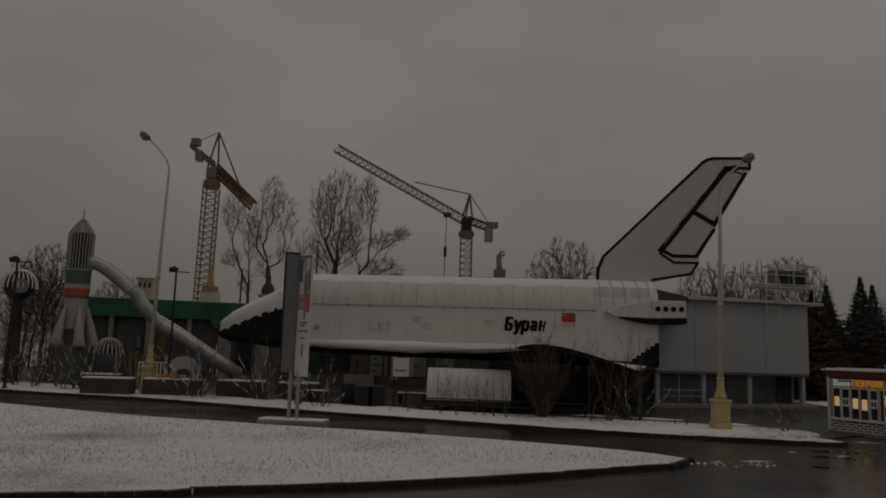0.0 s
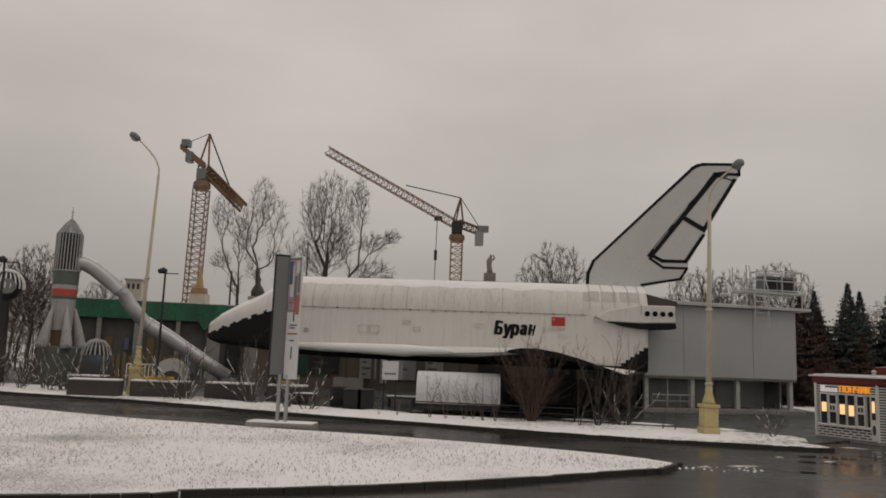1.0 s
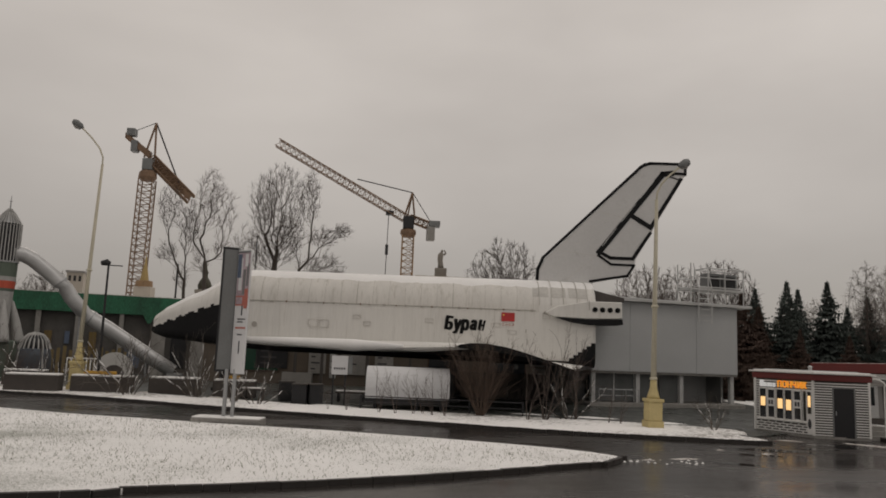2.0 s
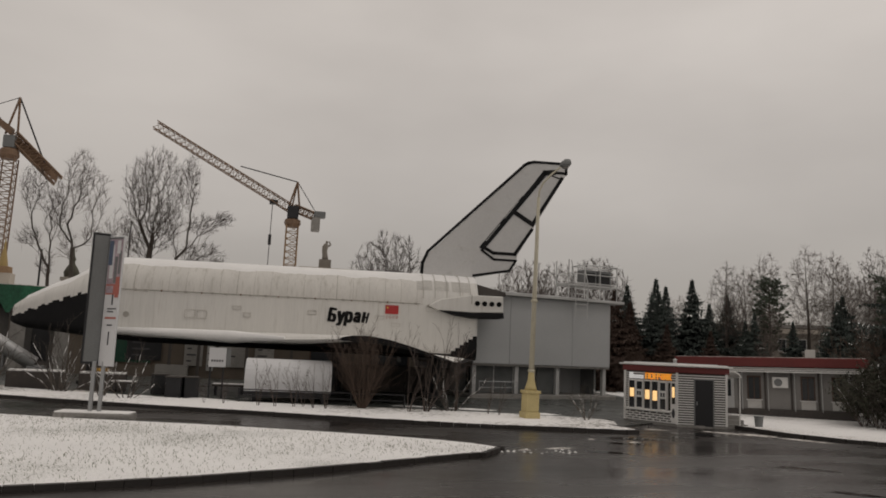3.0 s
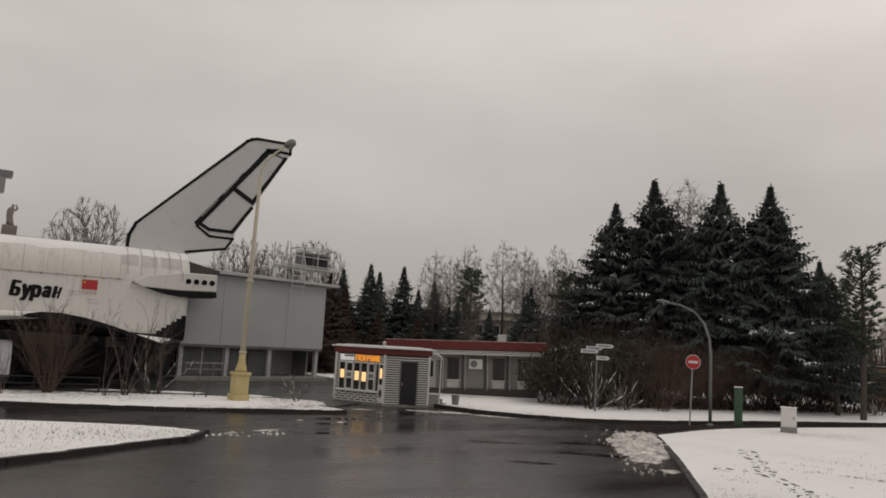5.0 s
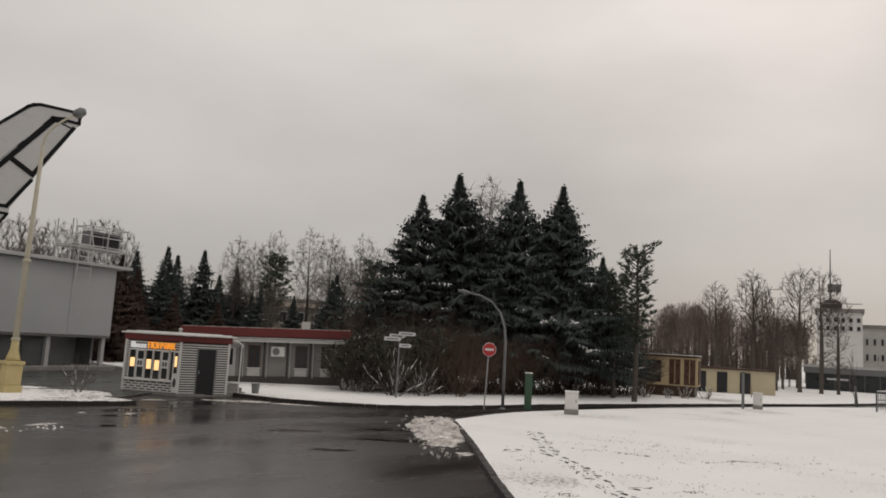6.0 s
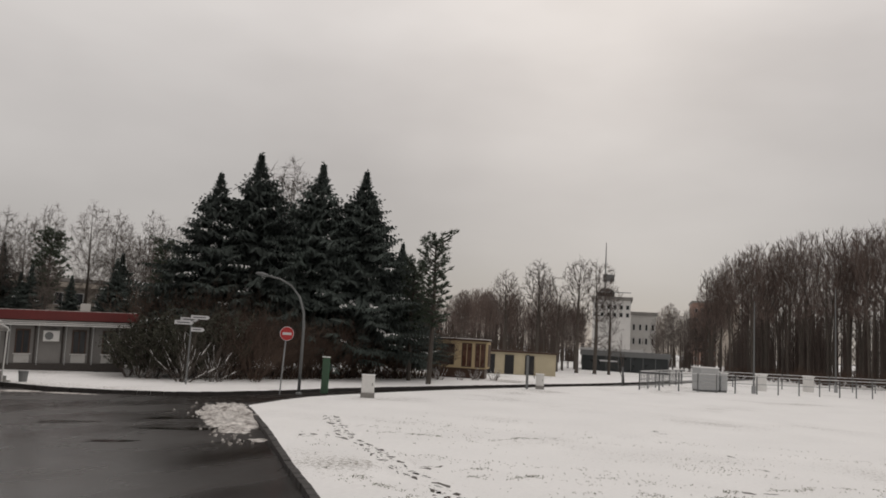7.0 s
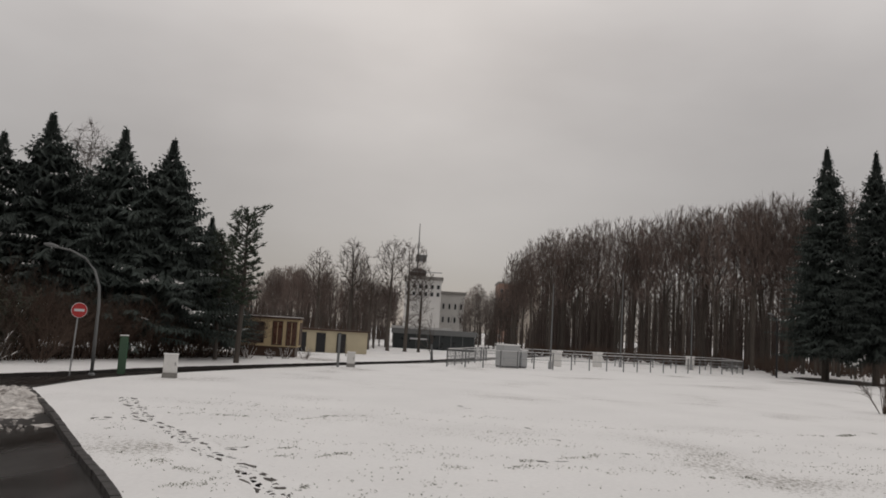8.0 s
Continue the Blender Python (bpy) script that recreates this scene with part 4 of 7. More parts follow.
def grow(lobes, count, step, height, forks, lift, excurrent, gen):
    """Skeleton grown towards random points in the crown's lobes: node places and parents.
    lobes: rows of x, y, z of the middle, radius across, radius up, share of the points."""
    goals = []
    share = sum(q[5] for q in lobes)
    for x, y, z, rw, rh, w in lobes:
        v = gen.normal(size=(int(count * w / share), 3))
        v /= np.linalg.norm(v, axis=1)[:, None]
        v *= gen.random((len(v), 1)) ** 0.36
        goals.append(v * (rw, rw, rh) + (x, y, z))
    goals = np.concatenate(goals)
    low = goals[:, 2].min()
    pos, par = [], []
    for fx, fy, lean_x, lean_y in forks:
        top = height * 0.97 if excurrent else low + 0.12 * (height - low)
        n = max(3, int(top / step))
        for i in range(n + 1):
            u = i / n
            sway = 0.012 * height * math.sin(u * 5 + fx * 9)
            pos.append((fx + lean_x * u * top + sway * u, fy + lean_y * u * top, u * top))
            par.append(len(pos) - 2 if i else -1)
    made = len(pos)
    run = [0.0] * made
    for i in range(made):
        if par[i] >= 0:
            run[i] = run[par[i]] + math.dist(pos[i], pos[par[i]])
    total = made + len(goals)
    P = np.zeros((total, 3))
    P[:made] = pos
    L = np.zeros(total)
    L[:made] = run

    def price(k):
        v = goals - P[k]
        d = np.linalg.norm(v, axis=1) + 1e-6
        sink = np.maximum(0, -v[:, 2] / d + lift * 0.5)
        return d * (1 + 1.6 * sink) + 0.42 * L[k]

    cost = np.full(len(goals), 1e9)
    best = np.zeros(len(goals), int)
    for k in range(made):
        c = price(k)
        best = np.where(c < cost, k, best)
        cost = np.minimum(c, cost)
    for k in range(made, total):
        i = int(cost.argmin())
        P[k] = goals[i]
        par.append(int(best[i]))
        L[k] = L[best[i]] + np.linalg.norm(goals[i] - P[best[i]])
        c = price(k)
        best = np.where(c < cost, k, best)
        cost = np.where(cost > 1e8, cost, np.minimum(c, cost))
        cost[i] = 1e9
        goals[i] = (0, 0, -1e6)
    for turn in range(4):
        Q, near = P.copy(), np.ones(total)
        for k in range(made, total):
            Q[k] += P[par[k]]
            near[k] += 1
            if par[k] >= made:
                Q[par[k]] += P[k] * 0.5
                near[par[k]] += 0.5
        P[made:] = (Q / near[:, None])[made:]
    return list(P), par


def bare_tree(name, label, at, height, r, lobes, twig_mat, forks=((0, 0, 0, 0),), group="", count=900, step=0.32, lift=0.25,
              excurrent=False, hang=0.0, turn=None, thin=0.013, seed=1, twigs=2):
    """A leafless tree. lobes are given in shares of the height."""
    gen = np.random.default_rng(seed)
    root = thing(name, label, "tree", at, RNG.uniform(0, 360) if turn is None else turn, group)
    big = [(x * height, y * height, z * height, rw * height, rh * height, w) for x, y, z, rw, rh, w in lobes]
    pos, par = grow(big, count, step, height, forks, lift, excurrent, gen)
    n = len(pos)
    kids = [[] for _ in range(n)]
    load = [0.0] * n
    for i in range(n - 1, -1, -1):
        load[i] = max(load[i], 1.0)
        if par[i] >= 0:
            kids[par[i]].append(i)
            load[par[i]] += load[i]
    most = max(load)
    rad = [max(thin, r * (q / most) ** 0.68) for q in load]
    trunk, crown = Build(), Build()
    starts = [(i, None) for i in range(n) if par[i] < 0]
    while starts:
        i, frm = starts.pop()
        line = [pos[frm], pos[i]] if frm is not None else [pos[i]]
        rr = [rad[i], rad[i]] if frm is not None else [rad[i] * 1.25]
        while kids[i]:
            heir = max(kids[i], key=lambda q: load[q])
            starts += [(q, i) for q in kids[i] if q != heir]
            i = heir
            line.append(pos[i])
            rr.append(rad[i])
        if len(line) == 2 and rr[0] <= thin * 1.5:
            crown.twig(line[0], line[1], thin)
        elif len(line) > 1:
            thick = max(rr) > r * 0.33
            (trunk if thick else crown).tube([tuple(p) for p in line], rr, 7 if thick else 3, cap=False)
        for j in range(1, len(line)):
            axis = line[j] - line[j - 1]
            axis = axis / (np.linalg.norm(axis) + 1e-9)
            last = j == len(line) - 1
            if rr[j] > max(r * 0.3, thin * 3):
                continue
            for q in range(twigs + 1 if last else int(gen.random() * (twigs + 1))):
                w = axis * (1.0 if last else 0.75) + gen.normal(size=3) * (0.4 if last else 0.6) + np.array((0, 0, lift * 0.8 - hang))
                w = w / np.linalg.norm(w) * step * gen.uniform(0.9, 2.3)
                crown.twig(line[j], line[j] + w + np.array((0, 0, -hang * step)), thin * 0.8)
                if gen.random() < 0.5:
                    m_ = line[j] + w * 0.45
                    v = w * 0.5 + gen.normal(size=3) * step * 0.35
                    crown.twig(m_, m_ + v, thin * 0.65)
    fit_height(height, trunk, crown)
    part("trunk", trunk, BARK, root)
    part("crown", crown, twig_mat, root, "bare fine twigs", kind="stuff")
    return root


def shrub(name, label, at, height, stems, mat, twigs=7, snowy=False, spread=0.5, group="", sub=2, thick=0.012, leaf=None, bend=0.13):
    root = thing(name, label, "shrub", at, RNG.uniform(0, 360), group)
    wood, twig = Build(), Build()
    cfg = ((twigs, 3), 0.6, 0.06, bend, sub, 0.25)
    for k in range(stems):
        a, s = RNG.uniform(0, 6.28), spread * math.sqrt(RNG.random())
        d = Vector((math.cos(a) * s, math.sin(a) * s, 1)).normalized()
        limb(wood, twig, Vector((math.cos(a) * 0.3 * s, math.sin(a) * 0.3 * s, 0)), d, height * RNG.uniform(0.55, 1.05), thick + 0.004 * height, 0, cfg)
    fit_height(height, wood, twig)
    part("stem_clump", wood, mat, root, kind="stuff")
    if twig.v:
        part("branchwork", twig, mat, root, kind="stuff")
    if leaf:
        lv = Build()
        for q in range(0, len(twig.v), 3):
            c = Vector(twig.v[q])
            if c.z > height * 0.12:
                for k in range(3):
                    d = Vector((RNG.gauss(0, 1), RNG.gauss(0, 1), RNG.gauss(0, 0.7))).normalized() * RNG.uniform(0.09, 0.18)
                    o = d.cross(Vector((RNG.random(), RNG.random(), 1))).normalized() * 0.035
                    lv.poly([c, c + d * 0.5 + o, c + d, c + d * 0.5 - o])
        part("foliage", lv, leaf, root, "dull olive leaves", kind="stuff")
    if snowy:
        s = Build()
        src = wood
        for q in range(stems * 4):
            i = RNG.randrange(len(src.f))
            c = [Vector(src.v[j]) for j in src.f[i]]
            m = sum(c, Vector()) / len(c)
            if m.z < height * 0.85:
                e = (c[2] - c[1]).normalized()
                s.tube([tuple(m - e * 0.16 + Vector((0, 0, 0.01))), tuple(m + Vector((0, 0, 0.02))), tuple(m + e * 0.16 + Vector((0, 0, 0.01)))], [0.004, 0.012, 0.004], 4, cap=False)
        part("snow", s, SNOW, root, "snow caught on the branches", kind="stuff")
    return root


def spruce(name, label, at, height, radius, mat=None, snow_share=0.2, droop=0.5, low=0.05, group="", boughs=420, full=1.05):
    """A spruce: uneven drooping boughs with upturned tips, each a fan of hanging needle sprays."""
    root = thing(name, label, "tree", at, RNG.uniform(0, 360), group)
    part("trunk", Build().tube([(0, 0, 0), (0.03, 0, height * 0.5), (0, 0, height * 0.99)], [height * 0.016, height * 0.009, 0.02], 7), BARK, root)
    need, white = Build(), Build()
    shift = RNG.uniform(0, 50)
    for k in range(boughs):
        u = (k + RNG.random()) / boughs
        f = (1 - u) ** 1.15
        whorl = 0.3 + 0.02 * height
        z = height * (low + (0.985 - low) * (1 - f))
        z = z + (whorl * round(z / whorl) - z) * 0.45 * min(1, 3 * f)
        a = k * 2.39996 + RNG.uniform(-0.5, 0.5)
        out = Vector((math.cos(a), math.sin(a), 0))
        side = Vector((-math.sin(a), math.cos(a), 0))
        clump = noise.noise((out.x * 1.1 + shift, out.y * 1.1, z * 2.6 / (2 + 0.08 * height)))
        ln = radius * (f ** full) * (1.0 + 0.6 * clump + RNG.uniform(-0.4, 0.25)) * (0.85 if f > 0.92 else min(1, 0.3 + 4.5 * f)) + 0.12
        if ln < 0.12:
            continue
        n = max(3, int(ln / (0.2 + 0.004 * height)))
        rise = RNG.uniform(-0.1, 0.18) + 0.45 * (1 - f) ** 3
        sag = droop * RNG.uniform(0.7, 1.15)
        laden = RNG.random() < snow_share * (0.4 + 1.5 * (1 - f) + 4 * clump)
        bend = RNG.uniform(-0.18, 0.18)
        for i in range(1, n + 1):
            t = i / n
            c = out * (ln * t) + side * (ln * bend * t * t) + Vector((0, 0, z + ln * (rise * t - sag * t * t * 0.8 + 0.55 * max(t - 0.68, 0))))
            w = (0.15 + 0.42 * (1 - t) ** 0.7) * (0.4 + 0.45 * min(1.6, ln)) * RNG.uniform(0.55, 1.3) * min(1.0, 0.45 + 2.4 * f)
            for s in (-1, 1):
                hang = w * RNG.uniform(0.25, 0.95) * (1 + height / 40)
                tip = c + side * (s * w) + out * (w * RNG.uniform(0.5, 1.1)) + Vector((0, 0, -hang))
                m1 = c + side * (s * w * 0.42) + out * (w * 0.1) + Vector((0, 0, 0.02))
                m2 = c + side * (s * w * 0.38) + out * (w * 0.75) + Vector((0, 0, -hang * 0.5))
                need.poly([c, m1, tip, m2])
                drop = w * RNG.uniform(0.6, 1.35) * (1 + height / 30) * (0.5 if t > 0.8 else 1)
                foot = c + side * (s * w * RNG.uniform(0.15, 0.6)) + out * (w * RNG.uniform(-0.2, 0.4)) + Vector((0, 0, -drop))
                need.poly([c - out * 0.06, c + out * 0.13 + side * (s * 0.03), foot])
                if laden and t > 0.25 and RNG.random() < 0.5:
                    lift = Vector((0, 0, 0.03))
                    white.poly([c + lift, m1 + lift, tip.lerp(c, 0.4) + lift, m2.lerp(c, 0.45) + lift])
    for q in range(10):
        a = q * 2.4
        zz = height * (0.93 + 0.07 * q / 10)
        need.poly([(0.02, 0, zz - 0.1), (0.24 * math.cos(a), 0.24 * math.sin(a), zz + 0.1), (-0.02, 0.02, zz + 0.1)])
    need.poly([(0.07, 0, height * 0.93), (0, 0, height * 1.01), (-0.07, 0.02, height * 0.93)])
    need.poly([(0, 0.07, height * 0.93), (0, 0, height * 1.01), (0.02, -0.07, height * 0.93)])
    part("crown", need, mat or NEEDLE, root, "drooping needled boughs", kind="stuff")
    if white.f:
        part("snow", white, SNOW, root, "snow on the boughs", kind="stuff")
    return root


def pine(name, label, at, height, group=""):
    root = thing(name, label, "tree", at, RNG.uniform(0, 360), group)
    wood, need = Build(), Build()
    wood.tube([(0, 0, 0), (0.1, 0.05, height * 0.5), (-0.05, 0, height * 0.93)], [height * 0.018, height * 0.012, 0.04], 7)
    for k in range(54):
        u = (k + RNG.random()) / 54
        z = height * (0.36 + 0.56 * u)
        a = k * 2.4 + RNG.uniform(-0.5, 0.5)
        ln = height * (0.05 + 0.11 * math.sin(math.pi * (0.25 + 0.68 * (1 - u)))) * RNG.uniform(0.6, 1.1)
        base = Vector((0, 0, z))
        d = Vector((math.cos(a), math.sin(a), 0.1 + 0.75 * u))
        end = base + d * ln
        wood.tube([tuple(base), tuple(base.lerp(end, 0.5) + Vector((0, 0, -0.08))), tuple(end)], [0.045, 0.03, 0.012], 4, cap=False)
        for c in range(10):
            w = ln * 0.22
            m = base.lerp(end, 0.3 + 0.75 * c / 12) + Vector((RNG.uniform(-w, w), RNG.uniform(-w, w), RNG.uniform(-0.05, 0.12)))
            for s in range(13):
                v = Vector((RNG.gauss(0, 0.8) + d.x * 0.4, RNG.gauss(0, 0.8) + d.y * 0.4, RNG.gauss(0.55, 0.5))).normalized() * RNG.uniform(0.15, 0.32)
                o = v.cross(Vector((RNG.random(), RNG.random(), RNG.random()))).normalized() * 0.034
                need.poly([m - o, m + o, m + v])
    part("trunk", wood, BARK, root)
    part("crown", need, PINE_NEEDLE, root, "tufts of green needles", kind="stuff")
    return root


def plant_copies(src, spots, base_h):
    """Copies of a plant at rows of x, y, height."""
    for x, y, h in spots:
        k = h / base_h * RNG.uniform(0.98, 1.04)
        copy_thing(src, pose(x, y, 0.1, 0, 0, RNG.uniform(0, 360)) @ Matrix.Scale(k, 4))


TALL_LOBES = ((-0.015, 0, 0.86, 0.07, 0.13, 3), (0.045, 0.02, 0.78, 0.075, 0.13, 2.4), (-0.075, -0.02, 0.72, 0.06, 0.12, 2), (0.06, 0, 0.6, 0.05, 0.07, 1), (-0.05, 0.04, 0.55, 0.05, 0.08, 1))
SLIM_LOBES = ((-0.09, 0, 0.86, 0.07, 0.13, 3), (0.01, 0.02, 0.74, 0.055, 0.13, 2), (-0.09, 0, 0.62, 0.06, 0.06, 1.4), (0.0, -0.03, 0.5, 0.05, 0.08, 1))
WIDE_LOBES = ((0.0, 0, 0.8, 0.12, 0.19, 5), (-0.085, 0.03, 0.8, 0.07, 0.14, 1.6), (-0.06, 0, 0.6, 0.09, 0.12, 2), (0.05, -0.05, 0.62, 0.06, 0.12, 1.5))
LEAN_LOBES = ((0.03, 0, 0.85, 0.055, 0.14, 2.4), (0.10, 0.02, 0.66, 0.085, 0.05, 1.4), (0.19, -0.02, 0.69, 0.045, 0.035, 0.7), (0.10, 0, 0.52, 0.13, 0.07, 2.2), (-0.03, 0.04, 0.66, 0.05, 0.1, 1), (0.18, 0.02, 0.47, 0.05, 0.04, 0.8))
DOME_LOBES = ((0, 0, 0.62, 0.27, 0.36, 6), (-0.14, 0.05, 0.52, 0.17, 0.24, 1.5), (0.14, -0.05, 0.52, 0.17, 0.24, 1.5))
BIRCH_LOBES = ((0, 0, 0.68, 0.155, 0.31, 5), (0.05, 0.04, 0.5, 0.15, 0.2, 2))
LARCH_LOBES = ((0, 0, 0.74, 0.155, 0.24, 6), (0.02, 0, 0.45, 0.1, 0.13, 1.2))
WOOD_LOBES = ((0, 0, 0.78, 0.13, 0.21, 5), (0.05, 0.03, 0.62, 0.12, 0.2, 2.4), (-0.06, -0.03, 0.56, 0.1, 0.16, 1.6))

bare_tree("bare_tree", "tall leafless tree with open forked crown behind the spaceplane", (-16.1, 73.3, 0), 18.9, 0.17, TALL_LOBES, TWIG, ((0, 0, -0.01, 0),), "bare trees behind", 1300, 0.36, 0.3, turn=0, thin=0.011, seed=3)
bare_tree("bare_tree", "slim leafless tree leaning behind the spaceplane", (-18.2, 72.6, 0), 17.1, 0.14, SLIM_LOBES, TWIG, ((0.8, 0, -0.06, 0),), "bare trees behind", 900, 0.36, 0.3, turn=0, thin=0.011, seed=5)
bare_tree("bare_tree", "small leafless tree with spreading crown", (-12.0, 70.6, 0), 13.2, 0.12, BIRCH_LOBES, TWIG, ((0, 0, -0.03, 0),), "bare trees behind", 800, 0.36, 0.2, turn=0, thin=0.011, seed=7)
bare_tree("bare_tree", "wide leafless tree with many fine branches", (-9.4, 70.3, 0), 18.9, 0.2, WIDE_LOBES, TWIG, ((0.1, 0, -0.005, 0), (-0.4, 0, 0, 0)), "bare trees behind", 2800, 0.3, 0.4, turn=0, thin=0.011, seed=9)
bare_tree("bare_tree", "leafless tree with long side branches drooping low", (-7.4, 70.8, 0), 18.5, 0.18, LEAN_LOBES, TWIG, ((-0.2, 0, 0.025, 0),), "bare trees behind", 1800, 0.32, 0.2, turn=0, thin=0.011, seed=11)
dome = bare_tree("bare_tree", "rounded leafless tree crown", (11.3, 69.0, 0), 12.6, 0.17, DOME_LOBES, TWIG, ((0, 0, 0, 0), (0.3, 0.1, 0.03, 0), (-0.3, 0, -0.03, 0)), "bare trees behind", 2600, 0.3, 0.3, thin=0.016, seed=13, twigs=3)
plant_copies(dome, ((24.0, 67.9, 10.8), (27.5, 68.9, 10.9), (31.0, 66.9, 11.3), (-33.7, 67.0, 10.4), (-37.3, 70.8, 9.7), (-32.4, 78.0, 9.1)), 12.6)
birch = bare_tree("birch", "pale leafless birch with fine hanging twigs", (50.2, 62.3, 0), 13.4, 0.16, BIRCH_LOBES, PALE_TWIG, ((0, 0, 0, 0),), "birches", 900, 0.34, 0.12, True, 0.5, thin=0.014, seed=17, twigs=3)
birch_b = bare_tree("birch", "pale leafless birch with fine hanging twigs", (47.2, 64.6, 0), 12.8, 0.15, ((0.02, 0, 0.7, 0.13, 0.28, 4), (-0.08, 0.03, 0.5, 0.12, 0.18, 2)), PALE_TWIG, ((0, 0, 0.02, 0),), "birches", 850, 0.34, 0.15, False, 0.35, thin=0.014, seed=19, twigs=3)
plant_copies(birch, ((44.6, 66.8, 12.0), (55.1, 64.7, 12.9), (50.4, 72.1, 12.2), (63.7, 63.6, 14.2), (49.4, 37.4, 14.6), (41, 74, 8.6), (53, 56, 9.5)), 13.4)
plant_copies(birch_b, ((53.4, 61.2, 11.8), (47.5, 70.5, 9.8), (58.3, 65.9, 11.5), (61.3, 65.9, 14.4), (47.3, 36.9, 15.4), (44, 74, 9.0), (43, 58, 7.6), (55.5, 59, 10.8), (57, 62, 10.6)), 12.8)
larch = bare_tree("larch", "leafless larch with level branches in an oval crown", (78.9, 31.1, 0), 10.5, 0.17, LARCH_LOBES, TWIG, ((0, 0, 0, 0),), "larches by the road", 800, 0.3, -0.05, True, 0.1, thin=0.02, seed=23, twigs=1)
larch_b = bare_tree("larch", "leafless larch with level branches and an uneven crown", (82.0, 21.8, 0), 11.9, 0.19, ((0.02, 0, 0.78, 0.15, 0.2, 5), (-0.04, 0, 0.52, 0.15, 0.12, 2), (0.06, 0, 0.3, 0.12, 0.07, 1)), TWIG, ((0, 0, 0, 0),), "larches by the road", 800, 0.32, 0.0, True, 0.2, thin=0.02, seed=29, twigs=1)
plant_copies(larch, ((80.1, 27.7, 11.7), (80.9, 25.7, 8.8)), 10.5)
plant_copies(larch_b, ((81.3, 23.6, 11.7), (83.4, 20.6, 9.2)), 11.9)
wood_a = bare_tree("woodland_tree", "tall slender leafless woodland tree", (100.5, 12.4, 0), 12.0, 0.1, WOOD_LOBES, WOOD_TWIG, ((0, 0, 0, 0), (0.3, 0, 0.02, 0)), "woodland edge", 900, 0.34, 0.45, thin=0.015, seed=31)
wood_b = bare_tree("woodland_tree", "tall slender leafless woodland tree", (111.4, 11.1, 0), 15.3, 0.125, ((0.01, 0, 0.76, 0.14, 0.23, 5), (-0.05, 0.04, 0.6, 0.11, 0.2, 2)), WOOD_TWIG, ((0, 0, 0, 0),), "woodland edge", 1000, 0.42, 0.5, thin=0.018, seed=37)
wood_c = bare_tree("woodland_tree", "tall slender leafless woodland tree", (105.7, 8.3, 0), 15.9, 0.115, ((-0.03, 0, 0.82, 0.11, 0.17, 4), (0.06, 0.02, 0.68, 0.12, 0.2, 3), (0.0, -0.05, 0.5, 0.12, 0.1, 1)), WOOD_TWIG, ((0, 0, -0.01, 0), (0.4, 0.1, 0.02, 0.01)), "woodland edge", 1000, 0.42, 0.45, thin=0.018, seed=41)
EDGE_WOOD = ((103, 12.2, 13.1), (100.4, 10.0, 14.3), (101.5, 7.6, 15.8), (109.8, 6.3, 17.8), (104.9, 3.7, 17.5), (108.0, 1.5, 18.3), (104.0, -0.7, 18.1), (108.0, -3.0, 19.0), (102.9, -5.0, 18.2), (105.7, -7.3, 19.2), (101.6, -9.2, 19.5), (104.4, -11.5, 20.1),
             (99.2, -12.9, 19.5), (101.8, -15.3, 20.2), (97.6, -16.6, 19.8), (99.2, -18.8, 20.4), (95.9, -20.1, 20.0), (97.5, -22.3, 20.4), (95.1, -23.6, 20.2), (94.7, -25.3, 20.3), (92.3, -26.4, 20.0), (91.3, -29.8, 20.1), (90.6, -33, 20.0))
for i, (x, y, h) in enumerate(EDGE_WOOD):
    plant_copies((wood_a, wood_b, wood_c)[i % 3], ((x, y, h),), (12.0, 15.3, 15.9)[i % 3])
    plant_copies((wood_b, wood_c, wood_a)[i % 3], ((x + RNG.uniform(5, 12), y + RNG.uniform(-1.2, 1.2), h),), (15.3, 15.9, 12.0)[i % 3])
for i, (x, y, h) in enumerate(((167.3, 30.0, 11.7), (162.7, 27.4, 12.7), (158.3, 23.0, 11.4), (148.8, 18.9, 11.6), (139.2, 15.2, 12.2), (166.5, 34.1, 8.3), (108.5, 51.4, 8.3), (109.5, 49.1, 8.5), (107.3, 53.6, 8.1), (112.1, 42.7, 8.1), (123.4, 40.9, 8.0), (125.1, 35.5, 8.3),
                                (81.8, 37.6, 8.0), (80.6, 35.3, 8.3), (85.3, 28.7, 10.5), (84.9, 35.3, 8.3), (85.8, 33.3, 8.3), (89.0, 33.3, 9.1), (87.2, 37.7, 8.8), (86.4, 39.5, 8.0), (101.6, 42.1, 8.2), (78, 42, 8.4), (76, 45, 9.0), (74, 48, 8.6), (70, 52, 9.4), (66, 58, 10.0), (92, 36, 8.8), (95, 40, 9.0),
                                
                                (90.4, 42.9, 8.3), (90.9, 41.7, 9.0), (91.5, 40.4, 9.3), (92.1, 39.0, 8.9), (92.6, 37.7, 8.6), (93.3, 36.0, 8.2), (93.9, 34.3, 8.0), (94.6, 32.6, 8.0), (95.1, 30.9, 8.4), (97, 44, 9.4), (98, 41, 9.6), (98.5, 38, 9.0), (99, 35, 8.6), (99.5, 32.5, 8.4), (88, 45, 9.2), (84, 47, 8.8), (80, 50, 9.2))):
    plant_copies((wood_b, wood_c)[i % 2], ((x, y, h),), (15.3, 15.9)[i % 2])

